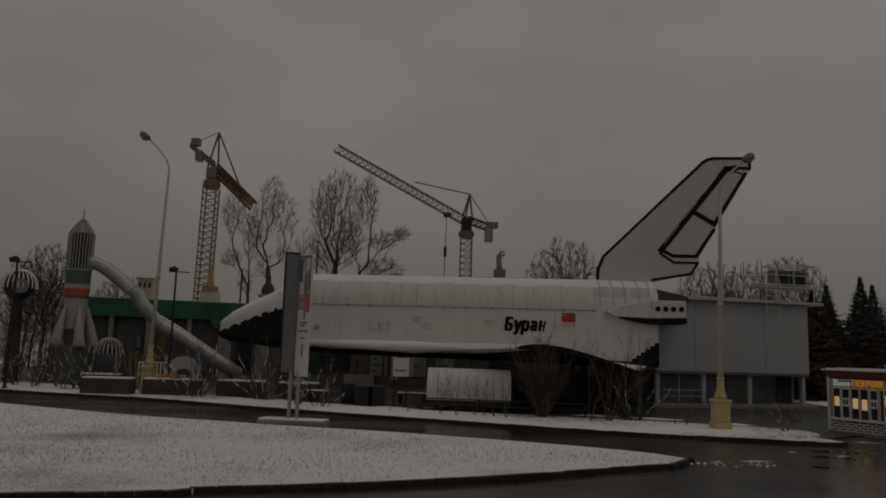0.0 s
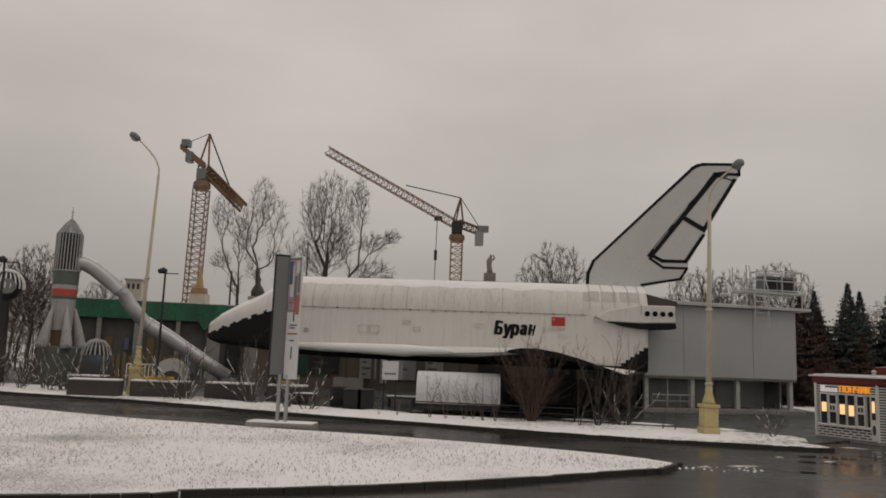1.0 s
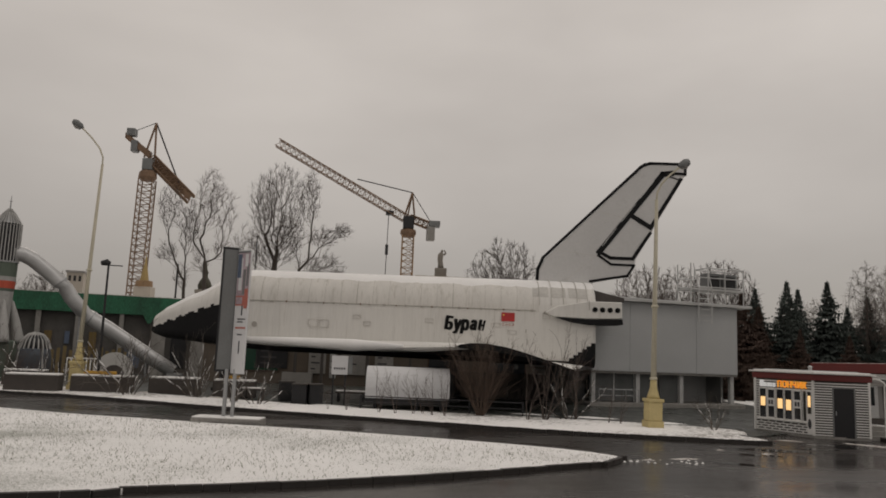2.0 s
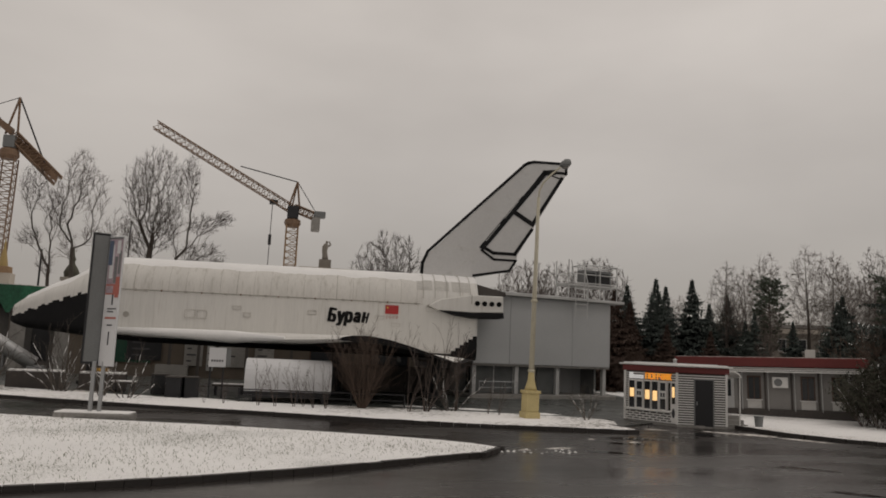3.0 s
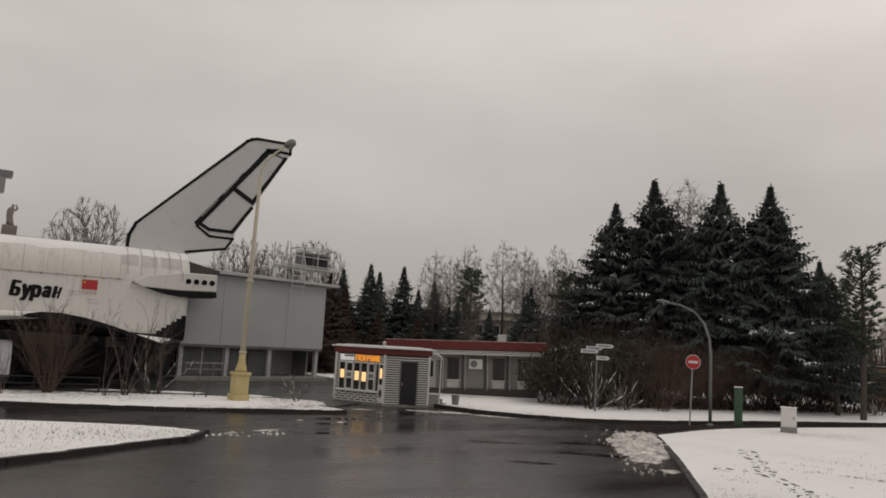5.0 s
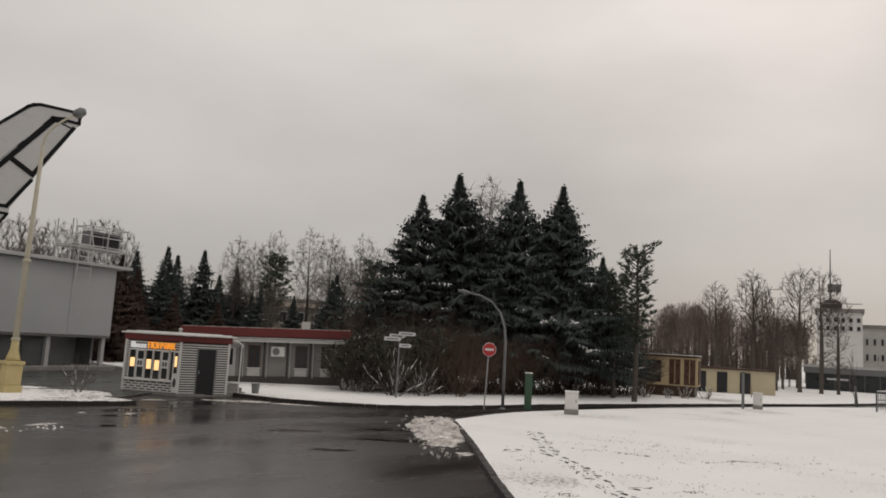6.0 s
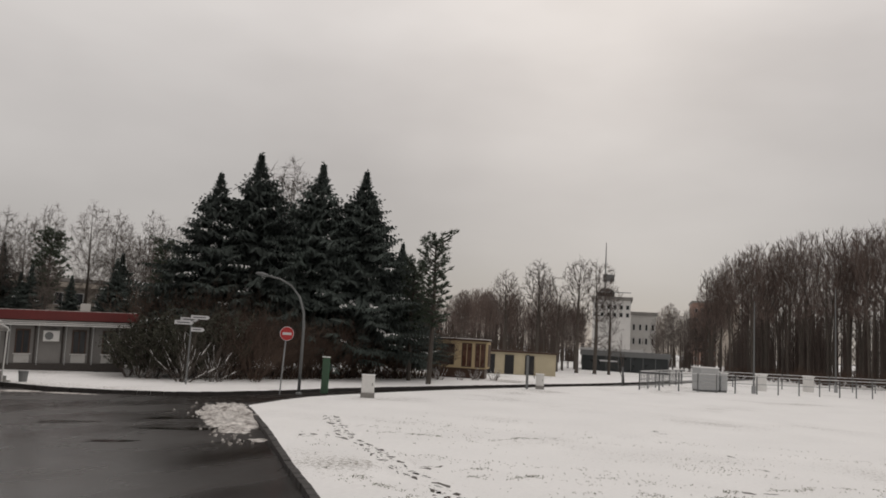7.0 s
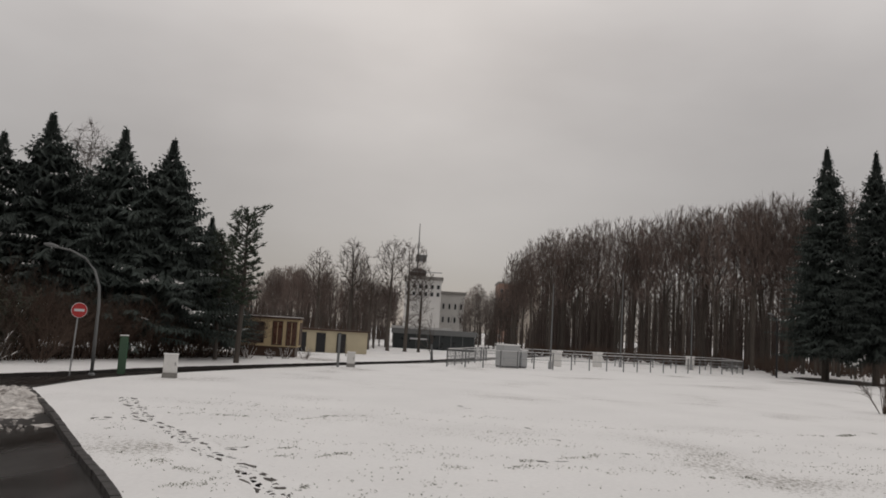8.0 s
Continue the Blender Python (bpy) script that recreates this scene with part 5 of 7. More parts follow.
plant_copies(dome, ((126.0, 18.4, 8.0), (128.0, 16.0, 9.4)), 12.6)
plant_copies(birch, ((123.0, 23.0, 8.0), (121.0, 20.8, 8.6), (123.6, 18.9, 9.0), (126.0, 21.0, 9.0), (122.0, 17.0, 9.4), (127.0, 22.6, 8.6), (119.0, 22.0, 6.4), (120.0, 18.9, 8.0)), 13.4)
big_a = spruce("spruce", "tall dark green spruce with snow on its boughs", (38.9, 33.0, 0.1), 14.3, 6.5, group="spruces behind the hedge", snow_share=0.08, boughs=700, low=0.17)
big_b = spruce("spruce", "tall dark green spruce with snow on its boughs", (40.6, 29.2, 0.1), 13.85, 5.5, group="spruces behind the hedge", snow_share=0.07, boughs=700, low=0.17)
plant_copies(big_a, ((37.3, 34.8, 12.2), (43.6, 33.7, 11.8)), 14.2)
plant_copies(big_b, ((42.2, 26.85, 13.6), (46.1, 28.2, 10.6), (46.1, 26.0, 9.3), (40.9, 34.7, 10.9)), 13.9)
far_s = spruce("spruce", "dark spruce in the far park", (36.3, 65.6, 0.1), 10.3, 3.5, group="far spruces", snow_share=0.03, boughs=300)
plant_copies(far_s, ((33.0, 60.2, 7.6), (35.2, 63.0, 8.8), (40.6, 66.6, 8.4), (43.2, 60.5, 7.0), (46.8, 60.0, 6.4), (48.5, 56.5, 8.2), (52.6, 55.0, 7.2), (54.8, 52.0, 8.6), (47.8, 49.6, 6.8), (31.7, 62.4, 9.0), (37.9, 66.6, 9.5), (39.1, 64.0, 10.1), (42.0, 65.7, 8.1), (45.6, 68.2, 9.6), (51.1, 58.9, 9.3), (34, 66, 8.0), (44, 63, 6.5)), 10.3)
dry = spruce("larch", "rusty brown conifer beside the service building", (29.0, 59.3, 0.1), 8.4, 3.2, DRY_NEEDLE, 0.0, group="brown conifers", boughs=260)
plant_copies(dry, ((27.4, 58.0, 7.2), (31, 60.5, 7.5), (33.4, 58.5, 5.6), (37.2, 58.0, 5.2), (49.6, 50.4, 5.4), (52.4, 49.0, 6.0)), 8.4)
lawn_s = spruce("spruce", "broad old spruce at the edge of the snowy lawn", (80.6, -20.4, 0.1), 23.0, 4.4, snow_share=0.03, droop=0.5, low=0.13, group="lawn spruces", boughs=1000, full=0.85)
plant_copies(lawn_s, ((76.6, -23.6, 20.9),), 23.0)
pn = pine("pine", "pine with green tufted crown and bare lower trunk", (41.9, 21.3, 0.1), 9.4, "pines")
plant_copies(pn, ((44.9, 47.0, 9.2), (45.2, 61.1, 10.6), (43.6, 23.6, 7.6)), 9.3)

hedge = shrub("hedge_shrub", "dense leafless brown shrub in the long hedge", (31.8, 26.2, 0.1), 2.9, 17, RED_TWIG, 8, False, 0.8, "hedge shrubs", 2, 0.003)
for i in range(36):
    t = i / 35
    x, y = 28.6 + 20.5 * t, 28.2 - 4.0 * t + (2.6 if t < 0.1 else 0)
    for row in (0, 1):
        if t < 0.13:
            continue
        plant_copies(hedge, ((x + RNG.uniform(-0.3, 0.3), y + 0.4 + row * 1.3 + RNG.uniform(-0.3, 0.3), RNG.uniform(2.8, 3.9)),), 2.9)
plant_copies(hedge, ((33.0, 33.5, 4.8), (34.5, 32.5, 5.0), (36.0, 31.5, 4.8), (32.6, 35.4, 4.6), (35.0, 35.0, 5.2), (34.0, 30.6, 3.8), (37.0, 33.0, 5.0)), 2.9)
olive = shrub("evergreen_shrub", "dull olive shrub dusted with snow beside the lodge", (28.6, 29.9, 0.1), 2.7, 16, PALE_TWIG, 7, True, 0.95, "shrubs by the lodge", 2, 0.01, OLIVE_LEAF)
plant_copies(olive, ((31.4, 28.6, 3.1), (30.2, 29.8, 3.2), (32.2, 30.6, 3.4), (28.0, 30.0, 2.3), (29.6, 29.4, 2.5), (27.9, 30.9, 2.2), (30.6, 28.9, 2.5), (29.5, 30.9, 2.6), (28.9, 31.3, 2.3), (30.8, 30.4, 3.0), (31.6, 29.6, 3.0)), 2.7)
arch = shrub("bare_shrub", "gnarled leafless shrub with snow on its branches", (27.9, 27.3, 0.12), 2.2, 8, BARK, 6, True, 0.9, "snowy shrubs", 2, 0.013, bend=0.26)
plant_copies(arch, ((28.1, 27.5, 2.9), (29.6, 27.1, 2.3), (29.9, 26.9, 1.7), (-9.1, 40.4, 3.3), (-8.7, 40.2, 2.4), (-5.4, 37.0, 2.4), (8.6, 34.0, 2.2), (-22.5, 46.6, 3.0), (-19.6, 44.0, 1.4), (13.9, 31.0, 1.6)), 2.2)
redb = shrub("red_shrub", "large many-stemmed red-brown leafless shrub", (4.76, 34.4, 0.12), 3.5, 34, RED_TWIG, 8, False, 0.62, "verge shrubs", 2, 0.006)
upr = shrub("young_tree", "slim leafless shrub with a few upright branches", (7.4, 33.4, 0.12), 4.0, 5, TWIG, 6, False, 0.45, "verge shrubs", 2)
plant_copies(upr, ((9.0, 34.2, 3.6),), 4.0)
sap = shrub("sapling", "thin leafless sapling on the verge", (0.26, 34.6, 0.12), 2.0, 3, TWIG, 5, False, 0.35, "verge saplings", 2)
plant_copies(sap, ((1.0, 34.3, 1.8), (1.8, 34.4, 1.9), (2.6, 33.9, 1.8), (3.1, 33.8, 1.9), (-2.0, 35.4, 1.2), (-1.2, 35.3, 1.3), (10.5, 32.6, 1.4), (10.1, 32.9, 1.3), (6.6, 33.2, 2.2), (2.2, 34.6, 1.6)), 2.0)
dk = shrub("bare_shrub", "dark leafless shrub in front of the playground", (-26.5, 48.8, 0.1), 3.6, 14, TWIG, 7, False, 0.7, "playground shrubs", 2)
plant_copies(dk, ((-29.0, 50.2, 4.2), (-24.2, 47.6, 2.6), (-31.0, 51.0, 4.0), (-28.0, 57.0, 5.0), (-31.5, 58.5, 5.5), (-22.0, 49.5, 2.2), (-20.2, 48.2, 1.8), (-25.6, 50.8, 3.0)), 3.6)
plant_copies(arch, ((-23.4, 45.6, 2.2), (-21.2, 44.6, 1.9), (-18.6, 44.4, 2.6), (-27.9, 47.6, 3.4), (-29.6, 48.8, 3.8), (-13.2, 41.2, 2.8), (-12.4, 40.8, 3.4), (-6.6, 38.0, 2.2), (-25.2, 46.9, 2.4), (-27.4, 48.0, 2.8), (-17.0, 43.6, 2.0), (-20.9, 45.4, 3.0)), 2.2)
plant_copies(hedge, ((22.5, 57.5, 3.0), (24.5, 57.0, 3.2), (26.5, 57.5, 3.0), (28.5, 57.0, 3.4), (30.5, 56.5, 3.0), (32.5, 57.5, 3.2), (23.5, 58.5, 3.6), (29.5, 58.6, 3.6)), 2.9)
rb = shrub("red_shrub", "reddish leafless shrub on the snowy lawn", (39.8, -12.6, 0.1), 2.2, 24, RED_TWIG, 6, False, 0.7, "", 2)
low = shrub("low_shrub", "low brown shrub in the snow", (50.6, 22.0, 0.1), 0.9, 14, RED_TWIG, 5, True, 0.7, "low shrubs by the cabin", 1)
plant_copies(low, ((52.2, 21.2, 0.9), (47.6, 23.4, 0.9), (49.2, 22.6, 0.7)), 0.9)
ball = shrub("clipped_shrub", "rounded brown shrub at the edge of the wood", (84.0, -16.4, 0.1), 1.9, 24, RED_TWIG, 8, False, 0.8, "wood shrubs", 2)
plant_copies(ball, ((92, -17.5, 2.2), (99, -10, 2.6), (97, -7, 2.2), (99, -14, 2.8), (102, 2, 2.2), (101, -3, 2.4), (96, -20, 2.4)), 2.0)
plant_copies(sap, ((65.3, 14.8, 3.9), (60.5, 21.0, 1.5)), 2.0)

# withered blades on the near lawn
tuft = Build()
for q in range(22000):
    x, y = RNG.uniform(-18, 6.5), RNG.uniform(14.5, 31)
    far_e = 26.3 - 0.45 * x if x < 0 else 26.3 - 0.62 * x
    near_e = 16.9 + 0.55 * x if x > -1 else 16.4 + 0.3 * x
    if not near_e + 0.3 < y < far_e - 0.3 or noise.noise((x * 0.35, y * 0.35, 0)) < RNG.uniform(-0.7, 0.35):
        continue
    a, h = RNG.uniform(0, 6.28), RNG.uniform(0.03, 0.085)
    dx, dy = math.cos(a) * 0.008, math.sin(a) * 0.008
    lx, ly = RNG.uniform(-0.05, 0.05), RNG.uniform(-0.05, 0.05)
    tuft.poly([(x - dx, y - dy, 0.108), (x + dx, y + dy, 0.108), (x + lx, y + ly, 0.11 + h)])
tagged(part("grass", tuft, GRASS), "withered grass blades poking through the snow", "grass", kind="stuff")

spk = Build()
LINES = (((19.2, 11.6), (19.8, 9.5)), ((19.6, 8.6), (23.9, 5.8)), ((11.0, 6.8), (11.9, 6.1)), ((10.4, 7.0), (11.5, 5.4)), ((14.8, 7.2), (16.0, 6.1)), ((14.5, 6.4), (16.9, 3.3)), ((13.6, 4.5), (15.0, 2.9)),
         ((11.8, 4.8), (13.6, 2.6)), ((13.4, 9.0), (12.3, 6.5)), ((24.3, -3.2), (29.4, -9.2)), ((16.7, 2.0), (22.4, -4.8)), ((14.2, 4.35), (16.4, 0.7)), ((16.3, 0.2), (17.3, -3.2)))
for q in range(20000):
    if q % 3:
        x, y = RNG.uniform(10, 26), RNG.uniform(-8, 13)
        near = max(0.0, (24 - x) / 14)
        if y > 0.9 * x - 3 or noise.noise((x * 1.1 + y * 0.35, y * 0.25 - x * 0.1, 5)) + 0.45 * noise.noise((x * 3.2, y * 2.6, 1)) < RNG.uniform(0.12, 0.7) - 0.25 * near:
            continue
    else:
        (ax, ay), (bx, by) = RNG.choices(LINES, [math.hypot(c[0] - a[0], c[1] - a[1]) for a, c in LINES])[0]
        t = RNG.random()
        wob = 0.35 * noise.noise((t * 4, ax, 0))
        x, y = ax + (bx - ax) * t + RNG.gauss(0, 0.12) + wob, ay + (by - ay) * t + RNG.gauss(0, 0.05) + wob
        if noise.noise((x * 1.6, y * 1.6, 9)) < RNG.uniform(0.0, 0.55):
            continue
    for k in range(2):
        a, h = RNG.uniform(0, 6.28), RNG.uniform(0.01, 0.035)
        w = RNG.uniform(0.006, 0.014)
        dx, dy = math.cos(a) * w, math.sin(a) * w
        spk.poly([(x - dx, y - dy, 0.108), (x + dx, y + dy, 0.108), (x + RNG.uniform(-0.05, 0.05), y + RNG.uniform(-0.05, 0.05), 0.11 + h)])
tagged(part("grass", spk, GRASS), "grass blades and soil showing through the snow field", "grass", kind="stuff")

# dense far woods that close the view
woods = Build()
for q in range(2300):
    u = RNG.random()
    ang = radians(18 + 90 * u)
    r = RNG.uniform(128, 165)
    x, y = r * math.sin(ang), r * math.cos(ang)
    in_forest = 18 + 90 * u > 85
    if 72.5 < 18 + 90 * u < 84.5:
        if q % 2:
            continue
        r = RNG.uniform(150, 165)
        x, y = r * math.sin(ang), r * math.cos(ang)
    h = RNG.uniform(10, 15.5) if in_forest else (RNG.uniform(3, 6) if 72.5 < 18 + 90 * u < 84.5 else RNG.uniform(5, 9.5))
    woods.tube([(x, y, 0), (x + RNG.uniform(-0.4, 0.4), y, h * 0.5), (x + RNG.uniform(-0.8, 0.8), y, h)], [0.17, 0.11, 0.03], 3, cap=False)
    for k in range(9):
        z = h * RNG.uniform(0.15, 0.9)
        a, ln = RNG.uniform(0, 6.28), h * RNG.uniform(0.12, 0.28)
        woods.twig((x, y, z), (x + math.cos(a) * ln, y + math.sin(a) * ln, z + ln * 1.1), 0.06)
tagged(part("far_woods", woods, TWIG), "dense leafless far woods", "woods", kind="stuff")
under = Build()
for q in range(1000):
    ang = radians(RNG.uniform(84, 112))
    r = RNG.uniform(100, 135)
    x, y = r * math.sin(ang), r * math.cos(ang)
    for k in range(7):
        a, h = RNG.uniform(0, 6.28), RNG.uniform(0.4, 1.9)
        under.twig((x, y, 0), (x + math.cos(a) * h * 0.45, y + math.sin(a) * h * 0.45, h), 0.05)
for q in range(1100):
    ang = radians(RNG.uniform(30, 71.5))
    r = RNG.uniform(100, 128)
    x, y = r * math.sin(ang), r * math.cos(ang)
    for k in range(8):
        a, h = RNG.uniform(0, 6.28), RNG.uniform(1.0, 3.8)
        under.twig((x, y, 0), (x + math.cos(a) * h * 0.4, y + math.sin(a) * h * 0.4, h), 0.05)
bare = Build()
bare.prism([(80.2 + 6.5 * (1 + 0.15 * noise.noise((i * 0.7, 0, 2))) * math.cos(i * 0.2618), -21.8 + 4.2 * (1 + 0.2 * noise.noise((i * 0.9, 3, 2))) * math.sin(i * 0.2618)) for i in range(24)], "z", 0.05, 0.122)
tagged(part("bare_soil", bare, surf("needle_litter", (0.05, 0.042, 0.035), 0.9, 0, 0.3, 1.0)), "dark bare soil beneath the old spruces", "soil", kind="structure")
tagged(part("undergrowth", under, RED_TWIG), "brown leafless undergrowth in the woods", "undergrowth", kind="stuff")

# ---- street lamps and posts ----


def street_lamp(at, turn, top, group):
    k = top / 11.3
    root = thing("street_lamp", "tall cream street lamp with yellow cast base and curved arm", "street lamp", at, turn, group)
    part("base", Build().prism([(-0.34, -0.34), (0.34, -0.34), (0.34, 0.34), (-0.34, 0.34)], "z", 0, 0.28).prism([(-0.29, -0.29), (0.29, -0.29), (0.29, 0.29), (-0.29, 0.29)], "z", 0.28, 1.05 * k)
         .prism([(-0.34, -0.34), (0.34, -0.34), (0.34, 0.34), (-0.34, 0.34)], "z", 1.05 * k, 1.18 * k), YELLOW_BASE, root, "yellow painted square pedestal", bevel=0.025)
    part("flare", Build().lathe([(0.27, 1.18 * k), (0.24, 1.3 * k), (0.15, 1.6 * k), (0.12, 2.0 * k)], 12), YELLOW_BASE, root, smooth=True)
    pole = part("pole", Build().tube([(0, 0, 1.9 * k), (0, 0, 5.0 * k), (0, 0, 9.6 * k)], [0.12, 0.1, 0.07], 10), CREAM, root, smooth=True)
    for z in (5.0 * k, 2.0 * k):
        part("collar", Build().lathe([(0.13, z - 0.06), (0.16, z - 0.03), (0.16, z + 0.03), (0.11, z + 0.07)], 12), CREAM, pole)
    part("arm", Build().tube([(0, 0, 9.5 * k), (0.02, 0, 9.9 * k), (0.2 * k, 0, 10.3 * k), (0.6 * k, 0, 10.75 * k), (1.05 * k, 0, 11.15 * k)], 0.045, 8), CREAM, root)
    head = part("lamp_head", Build().tube([(1.0 * k, 0, 11.12 * k), (1.1 * k, 0, 11.22 * k), (1.3 * k, 0, 11.34 * k), (1.45 * k, 0, 11.4 * k), (1.5 * k, 0, 11.41 * k)], [0.06, 0.15, 0.2, 0.15, 0.04], 10), GREY_STEEL, root, "rounded grey lamp head", smooth=True)
    part("lamp_lens", Build().tube([(1.12 * k, 0, 11.1 * k), (1.3 * k, 0, 11.2 * k), (1.44 * k, 0, 11.29 * k)], [0.06, 0.14, 0.05], 8), LAMP_GLASS, head)
    return root


upright = street_lamp((11.5, 31.4, 0.1), 4, 11.25, "cream street lamps")
upright.matrix_basis = pose(11.5, 31.4, 0.1, 0, 0.9, 0) @ pose(0, 0, 0, 0, 0, 4)
leaning = street_lamp((-15.98, 43.3, 0.1), 178, 14.6, "cream street lamps")
leaning.matrix_basis = pose(-15.98, 43.3, 0.1, 0, 1.3, 0) @ pose(0, 0, 0, 0, 0, 178)


def park_lamp(at, height, turn):
    root = thing("park_lamp", "slim black park lamp with a small spotlight head", "park lamp", at, turn, "black park lamps")
    part("post", Build().tube([(0, 0, 0), (0, 0, height)], [0.09, 0.06], 8), DARK_STEEL, root)
    part("foot", Build().lathe([(0.16, 0), (0.16, 0.05), (0.1, 0.12)], 10), DARK_STEEL, root)
    arm = part("crossbar", Build().tube([(-0.35, 0, height), (0.8, 0, height - 0.02)], 0.035, 6), DARK_STEEL, root)
    part("spotlight", Build().tube([(-0.42, 0, height + 0.1), (-0.1, 0, height + 0.16), (0.05, 0, height + 0.08)], [0.14, 0.2, 0.14], 10), DARK_STEEL, arm)
    return root


park_lamp((-16.0, 46.7, 0.05), 7.15, 0)
park_lamp((-24.0, 43.6, 0.1), 7.1, 0)

cl = thing("curved_lamp", "grey lamp post bending over into a long curved arm", "street lamp", (27.86, 20.47, 0.1), 128)
part("post", Build().tube([(0, 0, 0), (0, 0, 2.9), (0.06, 0, 3.6), (0.28, 0, 4.25), (0.68, 0, 4.72), (1.2, 0, 4.98), (2.0, 0, 5.12)], [0.07, 0.06, 0.055, 0.05, 0.045, 0.042, 0.04], 10), GREY_STEEL, cl, smooth=True)
part("lamp_head", Build().tube([(1.75, 0, 5.1), (2.0, 0, 5.14), (2.25, 0, 5.16)], [0.05, 0.09, 0.04], 8), GREY_STEEL, cl)
part("foot", Build().lathe([(0.15, 0), (0.15, 0.05), (0.09, 0.1)], 10), GREY_STEEL, cl)

ne = thing("no_entry_sign", "round red no-entry sign on a thin grey pole", "road sign", (26.79, 20.67, 0.1), -41)
part("pole", Build().tube([(0, 0, 0), (0.1, 0, 2.85)], 0.03, 8), STEEL, ne)
disc = part("disc", Build().prism([(0.1 + 0.29 * math.cos(i * 0.3142), 2.6 + 0.29 * math.sin(i * 0.3142)) for i in range(20)], "y", -0.06, -0.035), RED, ne, "red enamel disc")
part("bar", Build().box((-0.09, -0.075, 2.55), (0.29, -0.06, 2.65)), POSTER_WHITE, disc)
part("rim", Build().tube([(0.1 + 0.29 * math.cos(i * 0.3142), -0.05, 2.6 + 0.29 * math.sin(i * 0.3142)) for i in range(21)], 0.014, 5), POSTER_WHITE, disc)

gp = thing("green_pillar", "narrow green metal pillar cabinet", "pillar", (29.37, 20.18, 0.1), -55)
part("body", Build().box((-0.16, -0.14, 0), (0.16, 0.14, 1.62)), GREEN_PAINT, gp, bevel=0.02)
part("side_panel", Build().box((0.161, -0.1, 0.08), (0.17, 0.1, 1.55)), surf("bright_green", (0.05, 0.28, 0.12), 0.5), gp)
part("cap", Build().box((-0.18, -0.16, 1.62), (0.18, 0.16, 1.66)), SNOW, gp)


def service_box(at, turn, w, d, h):
    root = thing("utility_cabinet", "small pale grey utility cabinet on a plinth", "cabinet", at, turn, "utility cabinets")
    part("plinth", Build().box((-w / 2 - 0.02, -d / 2 - 0.02, 0), (w / 2 + 0.02, d / 2 + 0.02, 0.22)), CONCRETE, root, bevel=0.01)
    body = part("body", Build().box((-w / 2, -d / 2, 0.22), (w / 2, d / 2, h)), WHITE_SLAT, root, bevel=0.02)
    part("door", Build().box((-w / 2 + 0.04, -d / 2 - 0.012, 0.28), (w / 2 - 0.04, -d / 2, h - 0.06)), WHITE_SLAT, body, bevel=0.005)
    part("handle", Build().box((w / 2 - 0.1, -d / 2 - 0.03, h * 0.55), (w / 2 - 0.07, -d / 2 - 0.012, h * 0.68)), GREY_STEEL, body)
    part("cap", Build().box((-w / 2 - 0.03, -d / 2 - 0.03, h), (w / 2 + 0.03, d / 2 + 0.03, h + 0.04)), SNOW, root, bevel=0.015)
    return root


service_box((29.4, 17.9, 0.1), -62, 0.56, 0.3, 0.98)
service_box((46.5, 15.8, 0.1), -72, 0.5, 0.4, 0.92)
dp = thing("bollard_post", "dark square post in the snow", "post", (45.5, 16.3, 0.1), -70)
part("shaft", Build().box((-0.08, -0.08, 0), (0.08, 0.08, 2.05)), GREY_STEEL, dp, bevel=0.01)
part("cap", Build().box((-0.1, -0.1, 2.05), (0.1, 0.1, 2.1)), DARK_STEEL, dp)
dp2 = thing("bollard_post", "thin dark post by the far road", "post", (62.9, 14.4, 0.1), -70)
part("shaft", Build().box((-0.07, -0.07, 0), (0.07, 0.07, 1.4)), GREY_STEEL, dp2)
part("cap", Build().box((-0.09, -0.09, 1.4), (0.09, 0.09, 1.44)), DARK_STEEL, dp2)

fp = thing("signpost", "signpost with white direction arrows pointing several ways", "signpost", (27.1, 26.3, 0.1), -43)
part("pole", Build().tube([(0, 0, 0), (0, 0, 3.2)], 0.04, 8), GREY_STEEL, fp)
for x0, x1, z, y in ((-0.05, 0.8, 3.02, -0.07), (-0.75, 0.1, 2.75, -0.09), (-0.5, 0.3, 2.9, 0.06), (0.0, 0.62, 2.45, -0.06)):
    pl = part("arrow_plate", Build().prism([(x0, z), (x1 - 0.1, z), (x1, z + 0.09), (x1 - 0.1, z + 0.18), (x0, z + 0.18)], "y", y, y + 0.03), POSTER_WHITE, fp)
    part("print_bar", Build().box((x0 + 0.1, y - 0.006, z + 0.07), (x1 - 0.18, y, z + 0.11)), BAR_DARK, pl)

tb = thing("litter_bin", "small grey litter bin on the verge", "bin", (21.3, 29.6, 0.1), -40)
part("body", Build().lathe([(0.15, 0), (0.19, 0.42)], 12), GREY_STEEL, tb)
part("rim", Build().lathe([(0.2, 0.42), (0.2, 0.46), (0.17, 0.46)], 12), GREY_STEEL, tb)

for x, y, h in ((63.7, 4.6, 7.0), (79, -1.2, 9.5), (85, -8.5, 9.5)):
    lp = thing("lamp_mast", "plain thin lamp mast in the snow", "lamp mast", (x, y, 0.1), 0, "lamp masts")
    part("mast", Build().tube([(0, 0, 0), (0, 0, h)], [0.07, 0.035], 8), GREY_STEEL, lp)
    part("foot", Build().box((-0.15, -0.15, 0), (0.15, 0.15, 0.6)), STEEL, lp)
lc = thing("curved_lamp", "dark lamp post with short curved arm near the spruce", "street lamp", (79.0, -15.7, 0.1), 120)
part("post", Build().tube([(0, 0, 0), (0, 0, 5), (0.15, 0, 5.6), (0.6, 0, 5.95)], [0.09, 0.07, 0.06, 0.05], 8), DARK_STEEL, lc)
